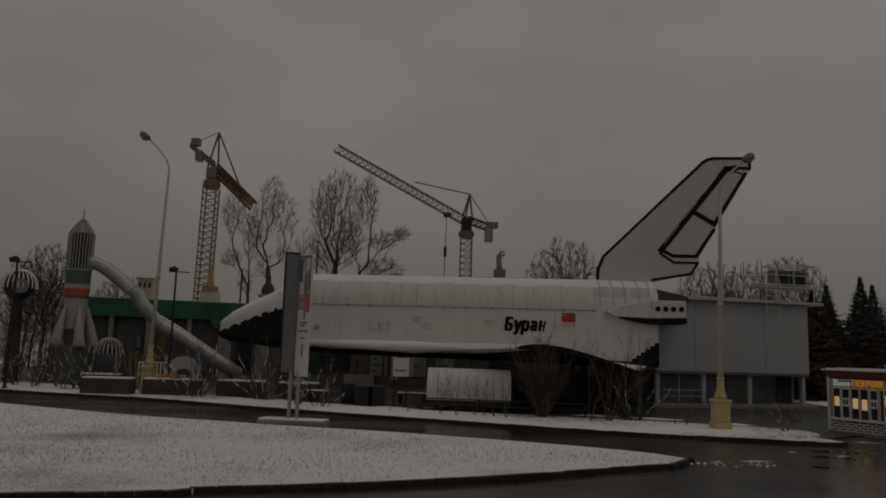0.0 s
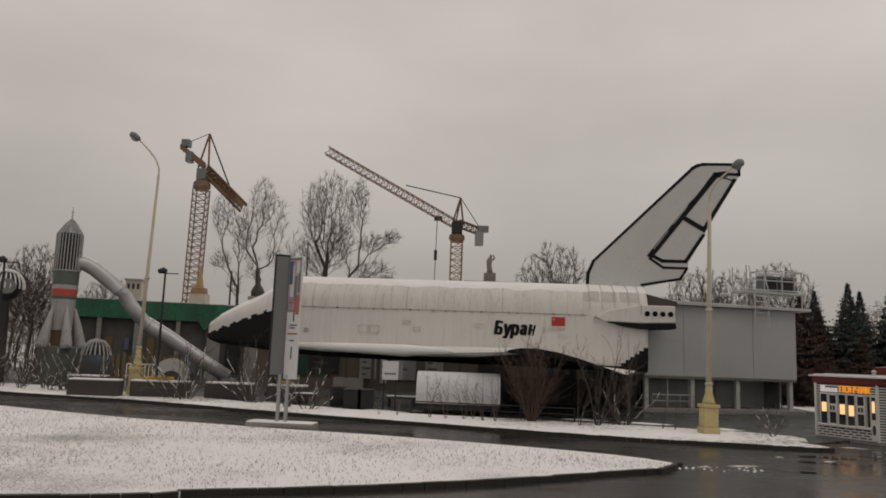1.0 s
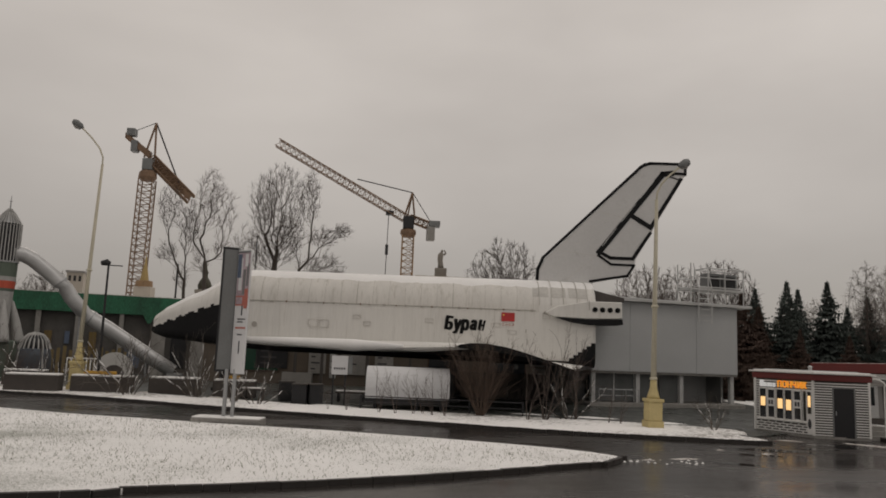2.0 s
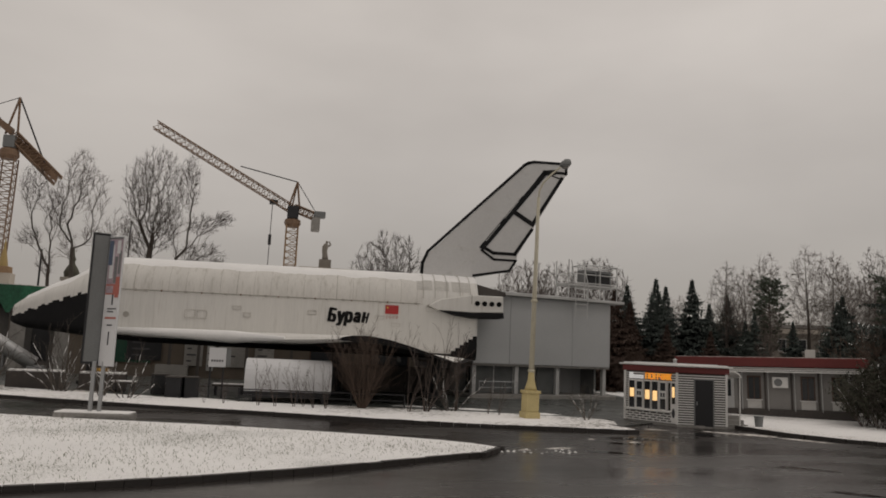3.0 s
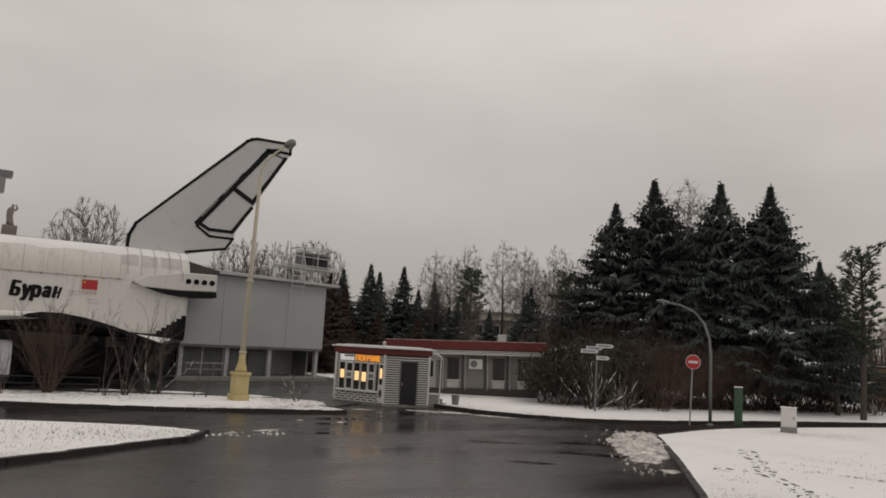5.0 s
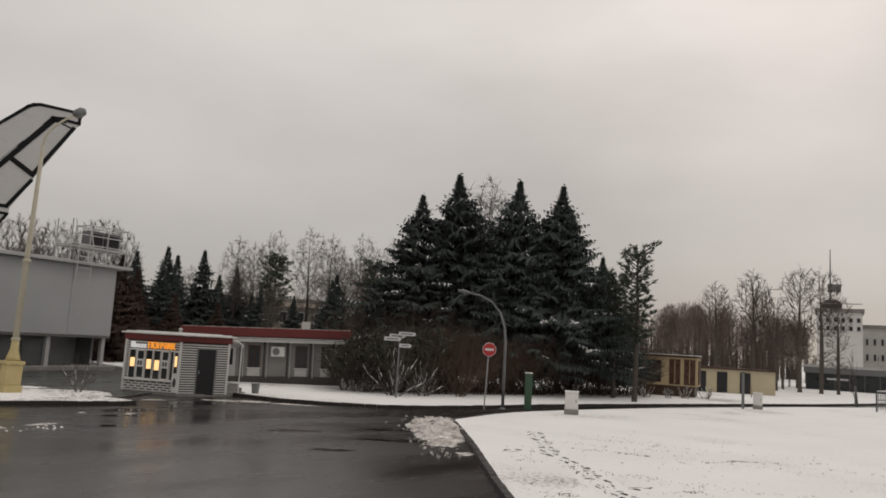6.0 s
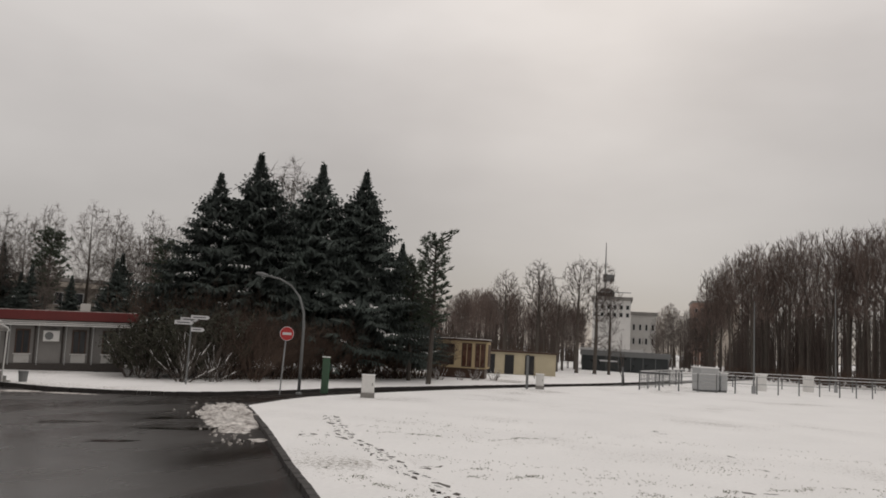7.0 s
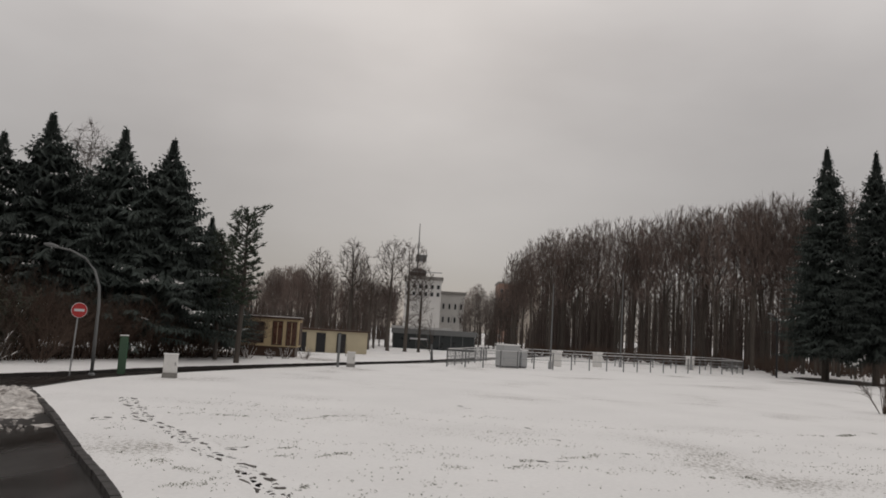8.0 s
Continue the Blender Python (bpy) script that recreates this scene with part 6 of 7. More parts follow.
part("lamp_head", Build().tube([(0.5, 0, 5.9), (0.8, 0, 6.05), (1.1, 0, 6.05)], [0.06, 0.12, 0.05], 8), GREY_STEEL, lc)

# ---- advertising stand ----
ad = thing("advertising_stand", "tall double-sided advertising panel on a snowy concrete foot", "billboard", (-4.8, 28.0, 0), -8)
part("foot", Build().box((-1.45, -0.42, 0), (1.0, 0.42, 0.26)), CONCRETE, ad, bevel=0.04)
part("foot_snow", Build().box((-1.42, -0.4, 0.26), (0.97, 0.4, 0.31)), SNOW, ad, bevel=0.03)
for x in (-0.42, -0.12):
    part("leg", Build().box((x - 0.06, -0.05, 0.26), (x + 0.06, 0.05, 1.95)), STEEL, ad, bevel=0.01)
part("left_panel", Build().prism([(-0.8, -0.1), (-0.36, 0.12), (-0.33, 0.24), (-0.77, 0.02)], "z", 1.85, 6.3), GREY_STEEL, ad, "blank grey back of the panel", bevel=0.02)
face = part("right_panel", Build().prism([(-0.34, 0.1), (0.25, -0.3), (0.28, -0.22), (-0.31, 0.18)], "z", 1.8, 6.2), POSTER_WHITE, ad, "printed poster with mauve and red fields", bevel=0.01)
ang = math.degrees(math.atan2(-0.4, 0.59))
fm = pose(-0.34, 0.1, 0, 0, 0, ang)
for nm, x0, x1, z0, z1, mt in (("poster_field", 0.03, 0.69, 4.55, 6.1, POSTER_PINK), ("poster_band", 0.03, 0.69, 4.2, 4.55, POSTER_RED), ("poster_shape", 0.12, 0.3, 4.75, 5.9, POSTER_WHITE), ("poster_shape", 0.36, 0.5, 4.6, 5.5, GREY_STEEL), ("poster_shape", 0.55, 0.66, 4.9, 5.7, GREY_STEEL), ("print_bar", 0.38, 0.44, 3.85, 4.2, BAR_DARK),
                               ("print_bar", 0.2, 0.62, 3.7, 3.74, BAR_DARK), ("print_bar", 0.2, 0.5, 3.6, 3.64, BAR_DARK), ("print_bar", 0.12, 0.66, 3.38, 3.44, POSTER_RED), ("print_bar", 0.25, 0.5, 3.15, 3.19, BAR_DARK), ("print_bar", 0.36, 0.41, 2.5, 2.95, BAR_DARK)):
    o = part(nm, Build().box((x0, -0.008 if nm == "poster_field" else -0.014, z0), (x1, 0.0, z1)), mt, face)
    o.matrix_basis = fm
for x0, x1, z0, z1, mt in ((0.02, 0.7, 6.1, 6.16, GREY_STEEL), (0.04, 0.24, 5.2, 6.05, POSTER_BLUE), (0.44, 0.6, 5.6, 6.05, POSTER_WHITE), (0.06, 0.4, 4.25, 4.5, POSTER_PINK), (0.5, 0.68, 4.1, 4.8, POSTER_RED)):
    o = part("poster_patch", Build().box((x0, -0.02, z0), (x1, -0.0145, z1)), mt, face)
    o.matrix_basis = fm
for z in (1.85, 6.22):
    part("edge_strip", Build().prism([(-0.83, -0.12), (-0.36, 0.11), (-0.35, 0.16), (-0.82, -0.06)], "z", z, z + 0.08), DARK_STEEL, ad)
part("edge_strip", Build().box((-0.84, -0.13, 1.85), (-0.78, -0.04, 6.3)), DARK_STEEL, ad)
part("mast", Build().box((-0.36, 0.14, 1.85), (-0.26, 0.26, 6.25)), STEEL, ad)

# ---- under the spaceplane ----
tk = thing("white_tank", "large white half-cylinder cover with snow on top", "tank", (-0.42, 37.4, 0.05), -3)
part("shell", Build().prism([(0.15 + 1.05 * (1 - math.cos(a)) , 0.5 + 1.5 * math.sin(a) ** 0.7) for a in [math.pi * i / 16 for i in range(17)]], "x", 0, 4.05), POSTER_WHITE, tk, "smooth white shell")
part("skirt", Build().box((0, 0.1, 0.32), (4.05, 2.3, 0.5)), DARK_STEEL, tk)
for x in (0.4, 3.6):
    part("leg", Build().box((x, 0.2, 0), (x + 0.15, 2.2, 0.33)), DARK_STEEL, tk)
inf = thing("information_board", "white notice board on two dark posts", "notice board", (-1.75, 38.9, 0.05), 0)
part("panel", Build().box((-0.4, -0.04, 1.5), (0.4, 0.02, 2.42)), POSTER_WHITE, inf, bevel=0.01)
for k in range(5):
    part("print_bar", Build().box((-0.28 + k * 0.12, -0.05, 1.75), (-0.2 + k * 0.12, -0.041, 1.85)), BAR_DARK, inf)
part("side_panel", Build().box((0.41, 0.0, 1.55), (0.62, 0.05, 2.38)), GREY_STEEL, inf)
for x in (-0.3, 0.3):
    part("post", Build().box((x - 0.04, 0.02, 0), (x + 0.04, 0.1, 2.3)), DARK_STEEL, inf)
for i, (x, y, w) in enumerate(((-17.4, 41.6, 2.6), (-14.2, 42.3, 3.0), (-10.6, 42.8, 2.6), (-7.4, 42.4, 2.2), (-19.8, 46.2, 2.2))):
    pt_ = thing("planter", "dark wooden planter box topped with snow", "planter", (x, y, 0.05), 4, "planters")
    part("box", Build().box((-w / 2, -0.45, 0), (w / 2, 0.45, 0.85)), PLANTER, pt_, bevel=0.03)
    part("snow_top", Build().box((-w / 2 + 0.03, -0.42, 0.85), (w / 2 - 0.03, 0.42, 0.94)), SNOW, pt_, bevel=0.03)
    if i in (1, 3):
        part("amber_display", Build().box((-w / 2 + 0.5, 0.0, 0.95), (w / 2 - 0.9, 0.3, 1.12)), ORANGE_FRUIT, pt_, bevel=0.05)
for x, y in ((-3.6, 38.6), (-2.9, 38.9), (-4.5, 40.8)):
    bn = thing("waste_container", "dark ribbed waste container", "bin", (x, y, 0.05), RNG.uniform(-20, 20), "waste containers")
    part("body", Build().prism([(-0.35, -0.3), (0.35, -0.3), (0.35, 0.3), (-0.35, 0.3)], "z", 0, 0.95), DARK_STEEL, bn, bevel=0.04)
    part("lid", Build().box((-0.38, -0.33, 0.95), (0.38, 0.33, 1.02)), DARK_WALL, bn, bevel=0.02)
for x, y, w in ((-3.4, 40.2, 1.5), (-6.2, 41.2, 1.2), (-1.2, 41.5, 1.6)):
    bc = thing("low_bench", "low dark bench with snow on its seat", "bench", (x, y, 0.05), -6, "benches under the spaceplane")
    part("seat", Build().box((-w / 2, -0.25, 0.45), (w / 2, 0.25, 0.55)), PLANTER, bc, bevel=0.02)
    part("snow", Build().box((-w / 2 + 0.02, -0.23, 0.55), (w / 2 - 0.02, 0.23, 0.61)), SNOW, bc, bevel=0.02)
    for q in (-w / 2 + 0.15, w / 2 - 0.15):
        part("leg", Build().box((q - 0.05, -0.2, 0), (q + 0.05, 0.2, 0.45)), DARK_STEEL, bc)
rl = thing("low_railing", "low dark railing behind the verge", "railing", (0, 0, 0))
RAILS = ((-0.6, 36.5), (2.0, 36.0), (4.4, 35.6), (6.8, 35.2))
for (ax, ay), (bx, by) in zip(RAILS, RAILS[1:]):
    for z in (0.4, 0.68):
        part("rail", Build().tube([(ax, ay, z), (bx, by, z)], 0.03, 6), DARK_STEEL, rl)
for x, y in RAILS:
    part("post", Build().tube([(x, y, 0.03), (x, y, 0.72)], 0.035, 6), DARK_STEEL, rl)

pv = thing("pavilion", "low beige pavilion with dark shopfront seen under the spaceplane, wall coloured darker for the shade there", "building", (-13, 60, 0), -4)
# Beige taken far darker: the shade below the hull is in this colour.
part("wall", Build().box((0, 0, 0), (30, 5, 3.7)), surf("shaded_pavilion_wall", (0.12, 0.098, 0.077), 0.8, 0, 0.2), pv)
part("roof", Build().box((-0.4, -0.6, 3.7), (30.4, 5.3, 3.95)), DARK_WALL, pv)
for x, w in ((2.2, 3.6), (10.2, 1.2), (17.0, 2.5), (21.5, 3.0), (26, 2.4)):
    sw = part("shop_window", Build().box((x, -0.06, 0.9), (x + w, 0.0, 2.8)), BROWN_FRAME, pv)
    part("pane", Build().box((x + 0.1, -0.08, 1.0), (x + w - 0.1, -0.061, 2.7)), DARK_GLASS if x > 3 else surf("green_glass", (0.01, 0.05, 0.03), 0.15), sw)
for x in (7.0, 9.0, 12.4, 15.6):
    part("post", Build().box((x, -0.9, 0), (x + 0.2, -0.7, 3.7)), DARK_WALL, pv)
part("snow_ledge", Build().box((6.2, -1.0, 0.0), (8.4, -0.2, 0.95)), CONCRETE, pv)
for x, w, z0, z1, mt in ((8.0, 1.3, 0.9, 3.0, CONCRETE), (9.6, 0.5, 0.6, 2.6, PLAY_WHITE), (10.4, 1.9, 0.9, 2.9, CONCRETE), (13.0, 1.4, 1.0, 2.7, CONCRETE), (4.0, 2.4, 1.2, 2.6, BLACK_DOOR)):
    pan = part("display_panel", Build().box((x, -0.14, z0), (x + w, -0.085, z1)), mt, pv, bevel=0.02)
    for k in range(3):
        part("print_bar", Build().box((x + 0.15 * w, -0.15, z0 + 0.3 + 0.45 * k), (x + 0.15 * w + 0.25 * w * (1 + k % 2), -0.141, z0 + 0.42 + 0.45 * k)), BAR_DARK, pan)
for x, y, sx, sy in ((-5.2, 39.3, 1.5, 0.5), (-2.3, 38.5, 1.9, 0.6), (-8.2, 41.6, 1.2, 0.4), (0.8, 38.9, 1.6, 0.4), (10.2, 36.2, 1.8, 0.5), (13.3, 34.4, 1.5, 0.5), (7.6, 37.0, 1.4, 0.4), (-12.0, 43.8, 1.6, 0.5)):
    b = Build()
    b.v.append((0, 0, 0.05))
    for i in range(20):
        w = 6.283 * i / 20
        k = 0.75 + 0.6 * noise.noise((math.cos(w) * 1.5 + x, math.sin(w) * 1.5 + y, 8))
        b.v.append((sx * k * math.cos(w), sy * k * math.sin(w), -0.01))
    for i in range(20):
        b.face((0, 1 + i, 1 + (i + 1) % 20))
    o = part("snow_patch", b, DIRTY_SNOW if y > 40 else SNOW, None, smooth=True)
    o.matrix_basis = pose(x, y, 0.055, 0, 0, -18)
    tagged(o, "patch of thin snow remaining on the wet paving", "snow patch", "snow patches")
bk = thing("hoarding", "dark timber hoarding below the tail", "fence", (3.5, 49.5, 0.05), -5)
for k in range(9):
    part("board", Build().box((k * 1.0, 0, 0), (k * 1.0 + 0.97, 0.06, 1.55)), DARK_WALL, bk)
part("cap_rail", Build().box((0, -0.03, 1.55), (9, 0.09, 1.63)), PLANTER, bk)

# ---- green netted building ----
gb = thing("netted_building", "unfinished concrete building wrapped in green netting along its top", "building", (-30.3, 63.2, 0), 16.5)
GL = 21.5
part("wall", Build().box((0, 0.6, 0), (GL, 9, 5.0)), surf("raw_concrete", (0.095, 0.09, 0.085), 0.85, 0, 0.25, 0.9, stain=(0.06, 0.055, 0.05), amount=0.3, edge=0.3), gb)
part("opening", Build().box((13.6, 0.5, 0.6), (14.9, 0.61, 4.6)), BLACK_DOOR, gb)
part("net", Build().box((-0.1, 0, 5.0), (GL, 9.1, 6.5)), GREEN_NET, gb, "green scaffold netting")
part("roof_snow", Build().box((0, 0.1, 6.5), (GL, 9, 6.56)), DIRTY_SNOW, gb)
part("sagging_net", Build().prism([(11.2, 5.0), (11.6, 4.3), (13.5, 4.6), (16, 4.2), (18, 4.8), (20, 4.5), (GL, 5.0)], "y", -0.05, 0.1), GREEN_NET, gb)
for x in (0.2, 3.2, 6.1, 9.4, 12.0, 15.2, 17.0):
    part("column", Build().box((x, 0.1, 0), (x + (0.35 if x < 11 else 1.1), 0.55, 5.0)), CONCRETE, gb)
for x in (3.9, 7.2):
    part("yellow_board", Build().box((x, 0.45, 1.6), (x + 0.55, 0.59, 3.4)), surf("board_yellow", (0.16, 0.11, 0.04), 0.7), gb)
part("blue_board", Build().box((5.4, 0.45, 2.4), (5.75, 0.59, 3.4)), POSTER_BLUE, gb)
part("blue_board", Build().box((10.0, 0.45, 0.6), (11.2, 0.59, 2.2)), POSTER_BLUE, gb)
for k in range(16):
    part("picket", Build().box((3.2 + k * 0.45, -0.3, 0), (3.45 + k * 0.45, -0.24, 1.9 + 0.15 * (k % 3))), surf("picket_ochre", (0.2, 0.15, 0.07), 0.8) if k == 0 else bpy.data.materials["picket_ochre"], gb)

hut = thing("roof_hut", "pale plant room high on a far roof", "building", (-40.2, 102.4, 0), 12)
part("tower", Build().box((0, 0, 0), (2.0, 3, 11.3)), STONE, hut)
part("cap", Build().box((-0.15, -0.2, 11.3), (2.15, 3.2, 11.55)), CONCRETE, hut)
for k in range(3):
    part("vent_slot", Build().box((0.25 + k * 0.6, -0.05, 10.2), (0.55 + k * 0.6, 0.0, 10.9)), DARK_STEEL, hut)
spire = thing("gilded_spire", "slender ochre spire on a stepped pale base", "spire", (-39.9, 134.3, 0), 0)
part("base", Build().box((-1.3, -1.3, 0), (1.5, 1.5, 12.0)), STONE, spire)
part("tier", Build().lathe([(1.5, 12.0), (1.4, 13.0), (0.9, 13.1)], 10), CRANE_YELLOW, spire)
part("needle", Build().lathe([(0.75, 13.1), (0.5, 14.6), (0.25, 15.8), (0.05, 17.6)], 10), surf("gilding", (0.33, 0.24, 0.1), 0.5, 0.3, 0.15), spire)
cup = thing("cupola", "dark ornate cupola on a pale drum above the roofs", "cupola", (-18.4, 83.0, 0), 0)
cup.matrix_basis = cup.matrix_basis @ Matrix.Diagonal((0.6, 0.6, 0.97, 1))
part("drum", Build().lathe([(1.5, 0), (1.5, 8.3), (1.7, 8.4), (1.7, 8.7)], 14), STONE, cup)
part("dome", Build().lathe([(1.1, 8.7), (1.25, 9.2), (0.9, 9.7), (0.45, 10.1), (0.4, 10.4), (0.55, 10.6), (0.3, 10.9), (0.05, 12.0)], 14), surf("patina", (0.08, 0.075, 0.055), 0.7, 0.2, 0.3), cup, "weathered dark dome", smooth=True)

# ---- playground ----
rk = thing("play_rocket", "white and green play rocket tower with red band and slatted cage", "play tower", (-25.5, 54.3, 0.05), 0)
rk.matrix_basis = rk.matrix_basis @ Matrix.Diagonal((0.82, 0.82, 1, 1))
part("base_drum", Build().lathe([(1.75, 0), (1.6, 2.4), (1.45, 2.5)], 20), SAGE, rk, "sage green base")
for k in range(5):
    a = k * math.pi * 0.4 + 0.45
    fx, fy = math.cos(a), math.sin(a)
    part("booster", Build().tube([(fx * 1.62, fy * 1.62, 2.35), (fx * 1.6, fy * 1.6, 2.6), (fx * 1.3, fy * 1.3, 3.8), (fx * 0.98, fy * 0.98, 5.0), (fx * 0.92, fy * 0.92, 5.2)], [0.5, 0.47, 0.33, 0.12, 0.03], 12), PLAY_WHITE, rk, "white cone booster", smooth=True)
part("core_base", Build().lathe([(0.7, 2.4), (0.8, 4.3)], 20), RUST, rk)
part("core", Build().lathe([(0.85, 3.6), (0.95, 5.75)], 20), PLAY_WHITE, rk)
part("green_band", Build().lathe([(0.97, 5.75), (0.99, 5.95)], 20), SAGE, rk)
part("red_band", Build().lathe([(1.0, 5.95), (1.0, 6.45)], 20), ORANGE_RED, rk)
part("white_band", Build().lathe([(1.0, 6.45), (1.01, 6.75)], 20), PLAY_WHITE, rk)
part("sage_band", Build().lathe([(1.02, 6.75), (1.04, 7.72)], 20), SAGE, rk)
part("cage_floor", Build().lathe([(1.1, 7.7), (1.1, 7.8)], 20), STEEL, rk)
part("cage_core", Build().lathe([(0.85, 7.8), (0.85, 10.3)], 14), DARK_STEEL, rk)
for k in range(26):
    a = k * 2 * math.pi / 26
    part("cage_slat", Build().tube([(1.04 * math.cos(a), 1.04 * math.sin(a), 7.8), (1.04 * math.cos(a), 1.04 * math.sin(a), 10.35), (0.5 * math.cos(a), 0.5 * math.sin(a), 11.05), (0.12 * math.cos(a), 0.12 * math.sin(a), 11.4)], 0.05, 4), PLAY_WHITE, rk)
part("cone", Build().lathe([(0.92, 10.4), (0.42, 11.0), (0.1, 11.4)], 14), STEEL, rk)
part("antenna", Build().tube([(0, 0, 11.3), (0, 0, 12.35)], [0.08, 0.02], 6), STEEL, rk)
part("crossbar", Build().tube([(-0.15, 0, 11.95), (0.15, 0, 11.95)], 0.02, 5), STEEL, rk)
sl = thing("tube_slide", "long grey metal tube slide with a kink, dusted with snow", "slide", (0, 0, 0))
PTS = [(-25.3, 54.4, 8.5), (-24.92, 54.58, 8.44), (-24.45, 54.8, 8.38), (-23.94, 55.02, 8.11), (-23.1, 55.4, 7.42), (-22.23, 55.73, 6.67), (-21.9, 55.88, 6.3), (-21.51, 56.01, 5.67), (-20.8, 56.25, 4.8), (-20.2, 56.5, 4.27), (-19.02, 56.91, 3.55), (-16.56, 57.67, 1.9), (-14.67, 58.18, 0.7)]
part("tube", Build().tube(PTS, [0.5] * len(PTS), 16), SLIDE, sl, smooth=True)
for i in (5, 9, 11):
    p, q = Vector(PTS[i]), Vector(PTS[i + 1])
    d = (q - p).normalized()
    part("flange", Build().tube([tuple(p - d * 0.05), tuple(p + d * 0.05)], 0.56, 16), STEEL, sl)
sn = Build()
sn.tube([(x, y, z + 0.33) for x, y, z in PTS[1:-1]], [0.24] * (len(PTS) - 2), 8)
part("snow", sn, SNOW, sl, "snow along the top", smooth=True)
part("support", Build().tube([(-20.9, 56.3, 0), (-20.9, 56.3, 4.6)], 0.09, 8), STEEL, sl)
part("support", Build().tube([(-16.5, 57.7, 0), (-16.5, 57.7, 1.6)], 0.09, 8), STEEL, sl)
part("exit_chute", Build().box((-15.0, 57.7, 0.05), (-14.0, 58.7, 0.6)), STEEL, sl)


def cage_ball(at, r, base, mat, label):
    root = thing("play_capsule", label, "play capsule", at)
    part("shell", Build().lathe([(r * 0.88 * math.sin(math.pi * i / 12), base + r - r * 0.88 * math.cos(math.pi * i / 12)) for i in range(13)], 18), mat, root, smooth=True)
    for k in range(22):
        a = 2 * math.pi * k / 22
        part("rib", Build().tube([(r * math.sin(w) * math.cos(a), r * math.sin(w) * math.sin(a), base + r - r * math.cos(w)) for w in [math.pi * (0.45 + 0.5 * i / 7) for i in range(8)]], 0.045, 4), WHITE_SLAT, root)
    part("stand", Build().lathe([(r * 0.45, 0), (r * 0.3, base + r * 0.3)], 12), DARK_STEEL, root)
    return root


ball_ob = cage_ball((-27.8, 51.0, 0.05), 1.1, 5.2, DARK_STEEL, "round dark play capsule ribbed in white on a dark stand")
port_rim = part("porthole", Build().lathe([(0.62, -0.05), (0.62, 0.06), (0.46, 0.08), (0.44, 0.0)], 20), GREY_STEEL, ball_ob, "round window with bars")
port_rim.matrix_basis = pose(0.55, -0.88, 6.25, 90, 0, 30) @ Matrix.Scale(0.8, 4)
for k in range(6):
    bar_ = part("bar", Build().box((-0.44, -0.02, -0.01), (0.44, 0.02, 0.03)), PLAY_WHITE, port_rim)
    bar_.matrix_basis = pose(0, 0, 0, 0, 0, k * 30)
dm = thing("play_dome", "low dark play dome with white slatted top", "play dome", (-22.6, 53.6, 0.05))
dm.matrix_basis = dm.matrix_basis @ Matrix.Diagonal((0.86, 0.86, 1.2, 1))
part("shell", Build().lathe([(1.2, 0), (1.28, 0.6), (1.25, 1.2), (1.1, 1.7)], 20), surf("dome_slate", (0.05, 0.06, 0.075), 0.6, 0, 0.2), dm, smooth=True)
part("cap", Build().lathe([(1.08, 1.7), (0.85, 2.15), (0.5, 2.4), (0.02, 2.5)], 20), DARK_STEEL, dm, smooth=True)
for k in range(20):
    a = k * math.pi / 10
    part("rib", Build().tube([(r * math.cos(a), r * math.sin(a), z) for r, z in ((1.14, 1.66), (0.92, 2.14), (0.55, 2.43), (0.05, 2.54))], 0.07, 4), PLAY_WHITE, dm)
for k in range(4):
    a = k * math.pi / 2 + 0.9
    part("strap", Build().tube([(1.27 * math.cos(a), 1.27 * math.sin(a), 0), (1.32 * math.cos(a), 1.32 * math.sin(a), 0.7), (1.14 * math.cos(a), 1.14 * math.sin(a), 1.7)], 0.07, 5), PLAY_WHITE, dm)
cr = thing("climbing_frame", "low white tubular climbing frame", "climbing frame", (-20.6, 54.0, 0.05), 20)
for k in range(9):
    part("hoop", Build().tube([(k * 0.24, -0.8, 0), (k * 0.24, -0.7, 1.0), (k * 0.24, 0, 1.45), (k * 0.24, 0.7, 1.0), (k * 0.24, 0.8, 0)], 0.04, 5), WHITE_SLAT, cr)
part("spine", Build().tube([(0, 0, 1.46), (1.95, 0, 1.46)], 0.05, 5), WHITE_SLAT, cr)
wh = thing("round_panel", "round white play panel with holes", "play panel", (-17.6, 54.3, 0.05), 5)
part("ring", Build().prism([(1.25 * math.cos(a), 0.7 + 1.25 * math.sin(a)) for a in [math.pi * (-0.1 + 1.2 * i / 18) for i in range(19)]], "y", 0, 0.1), WHITE_WALL, wh)
part("dark_core", Build().prism([(0.7 * math.cos(a), 0.4 + 0.7 * math.sin(a)) for a in [math.pi * i / 12 for i in range(13)]], "y", -0.02, 0.0), DARK_WALL, wh)

# ---- tower cranes, statue ----


def lattice(b, p, q, w, n, r=0.12, mat=0):
    """A square lattice girder from p to q."""
    p, q = Vector(p), Vector(q)
    d = (q - p).normalized()
    a = d.cross(Vector((0, 0, 1)) if abs(d.z) < 0.8 else Vector((0, 1, 0))).normalized() * w / 2
    c = d.cross(a).normalized() * w / 2
    off = (a + c, a - c, -a - c, -a + c)
    for o in off:
        b.tube([tuple(p + o), tuple(q + o)], r, 4, mat)
    for i in range(n):
        u, v = p.lerp(q, i / n), p.lerp(q, (i + 1) / n)
        for k in range(4):
            o1, o2 = off[k], off[(k + 1) % 4]
            b.tube([tuple(u + o1), tuple(v + o2)], r * 0.6, 3, mat, False)
            b.tube([tuple(u + o1), tuple(u + o2)], r * 0.6, 3, mat, False)


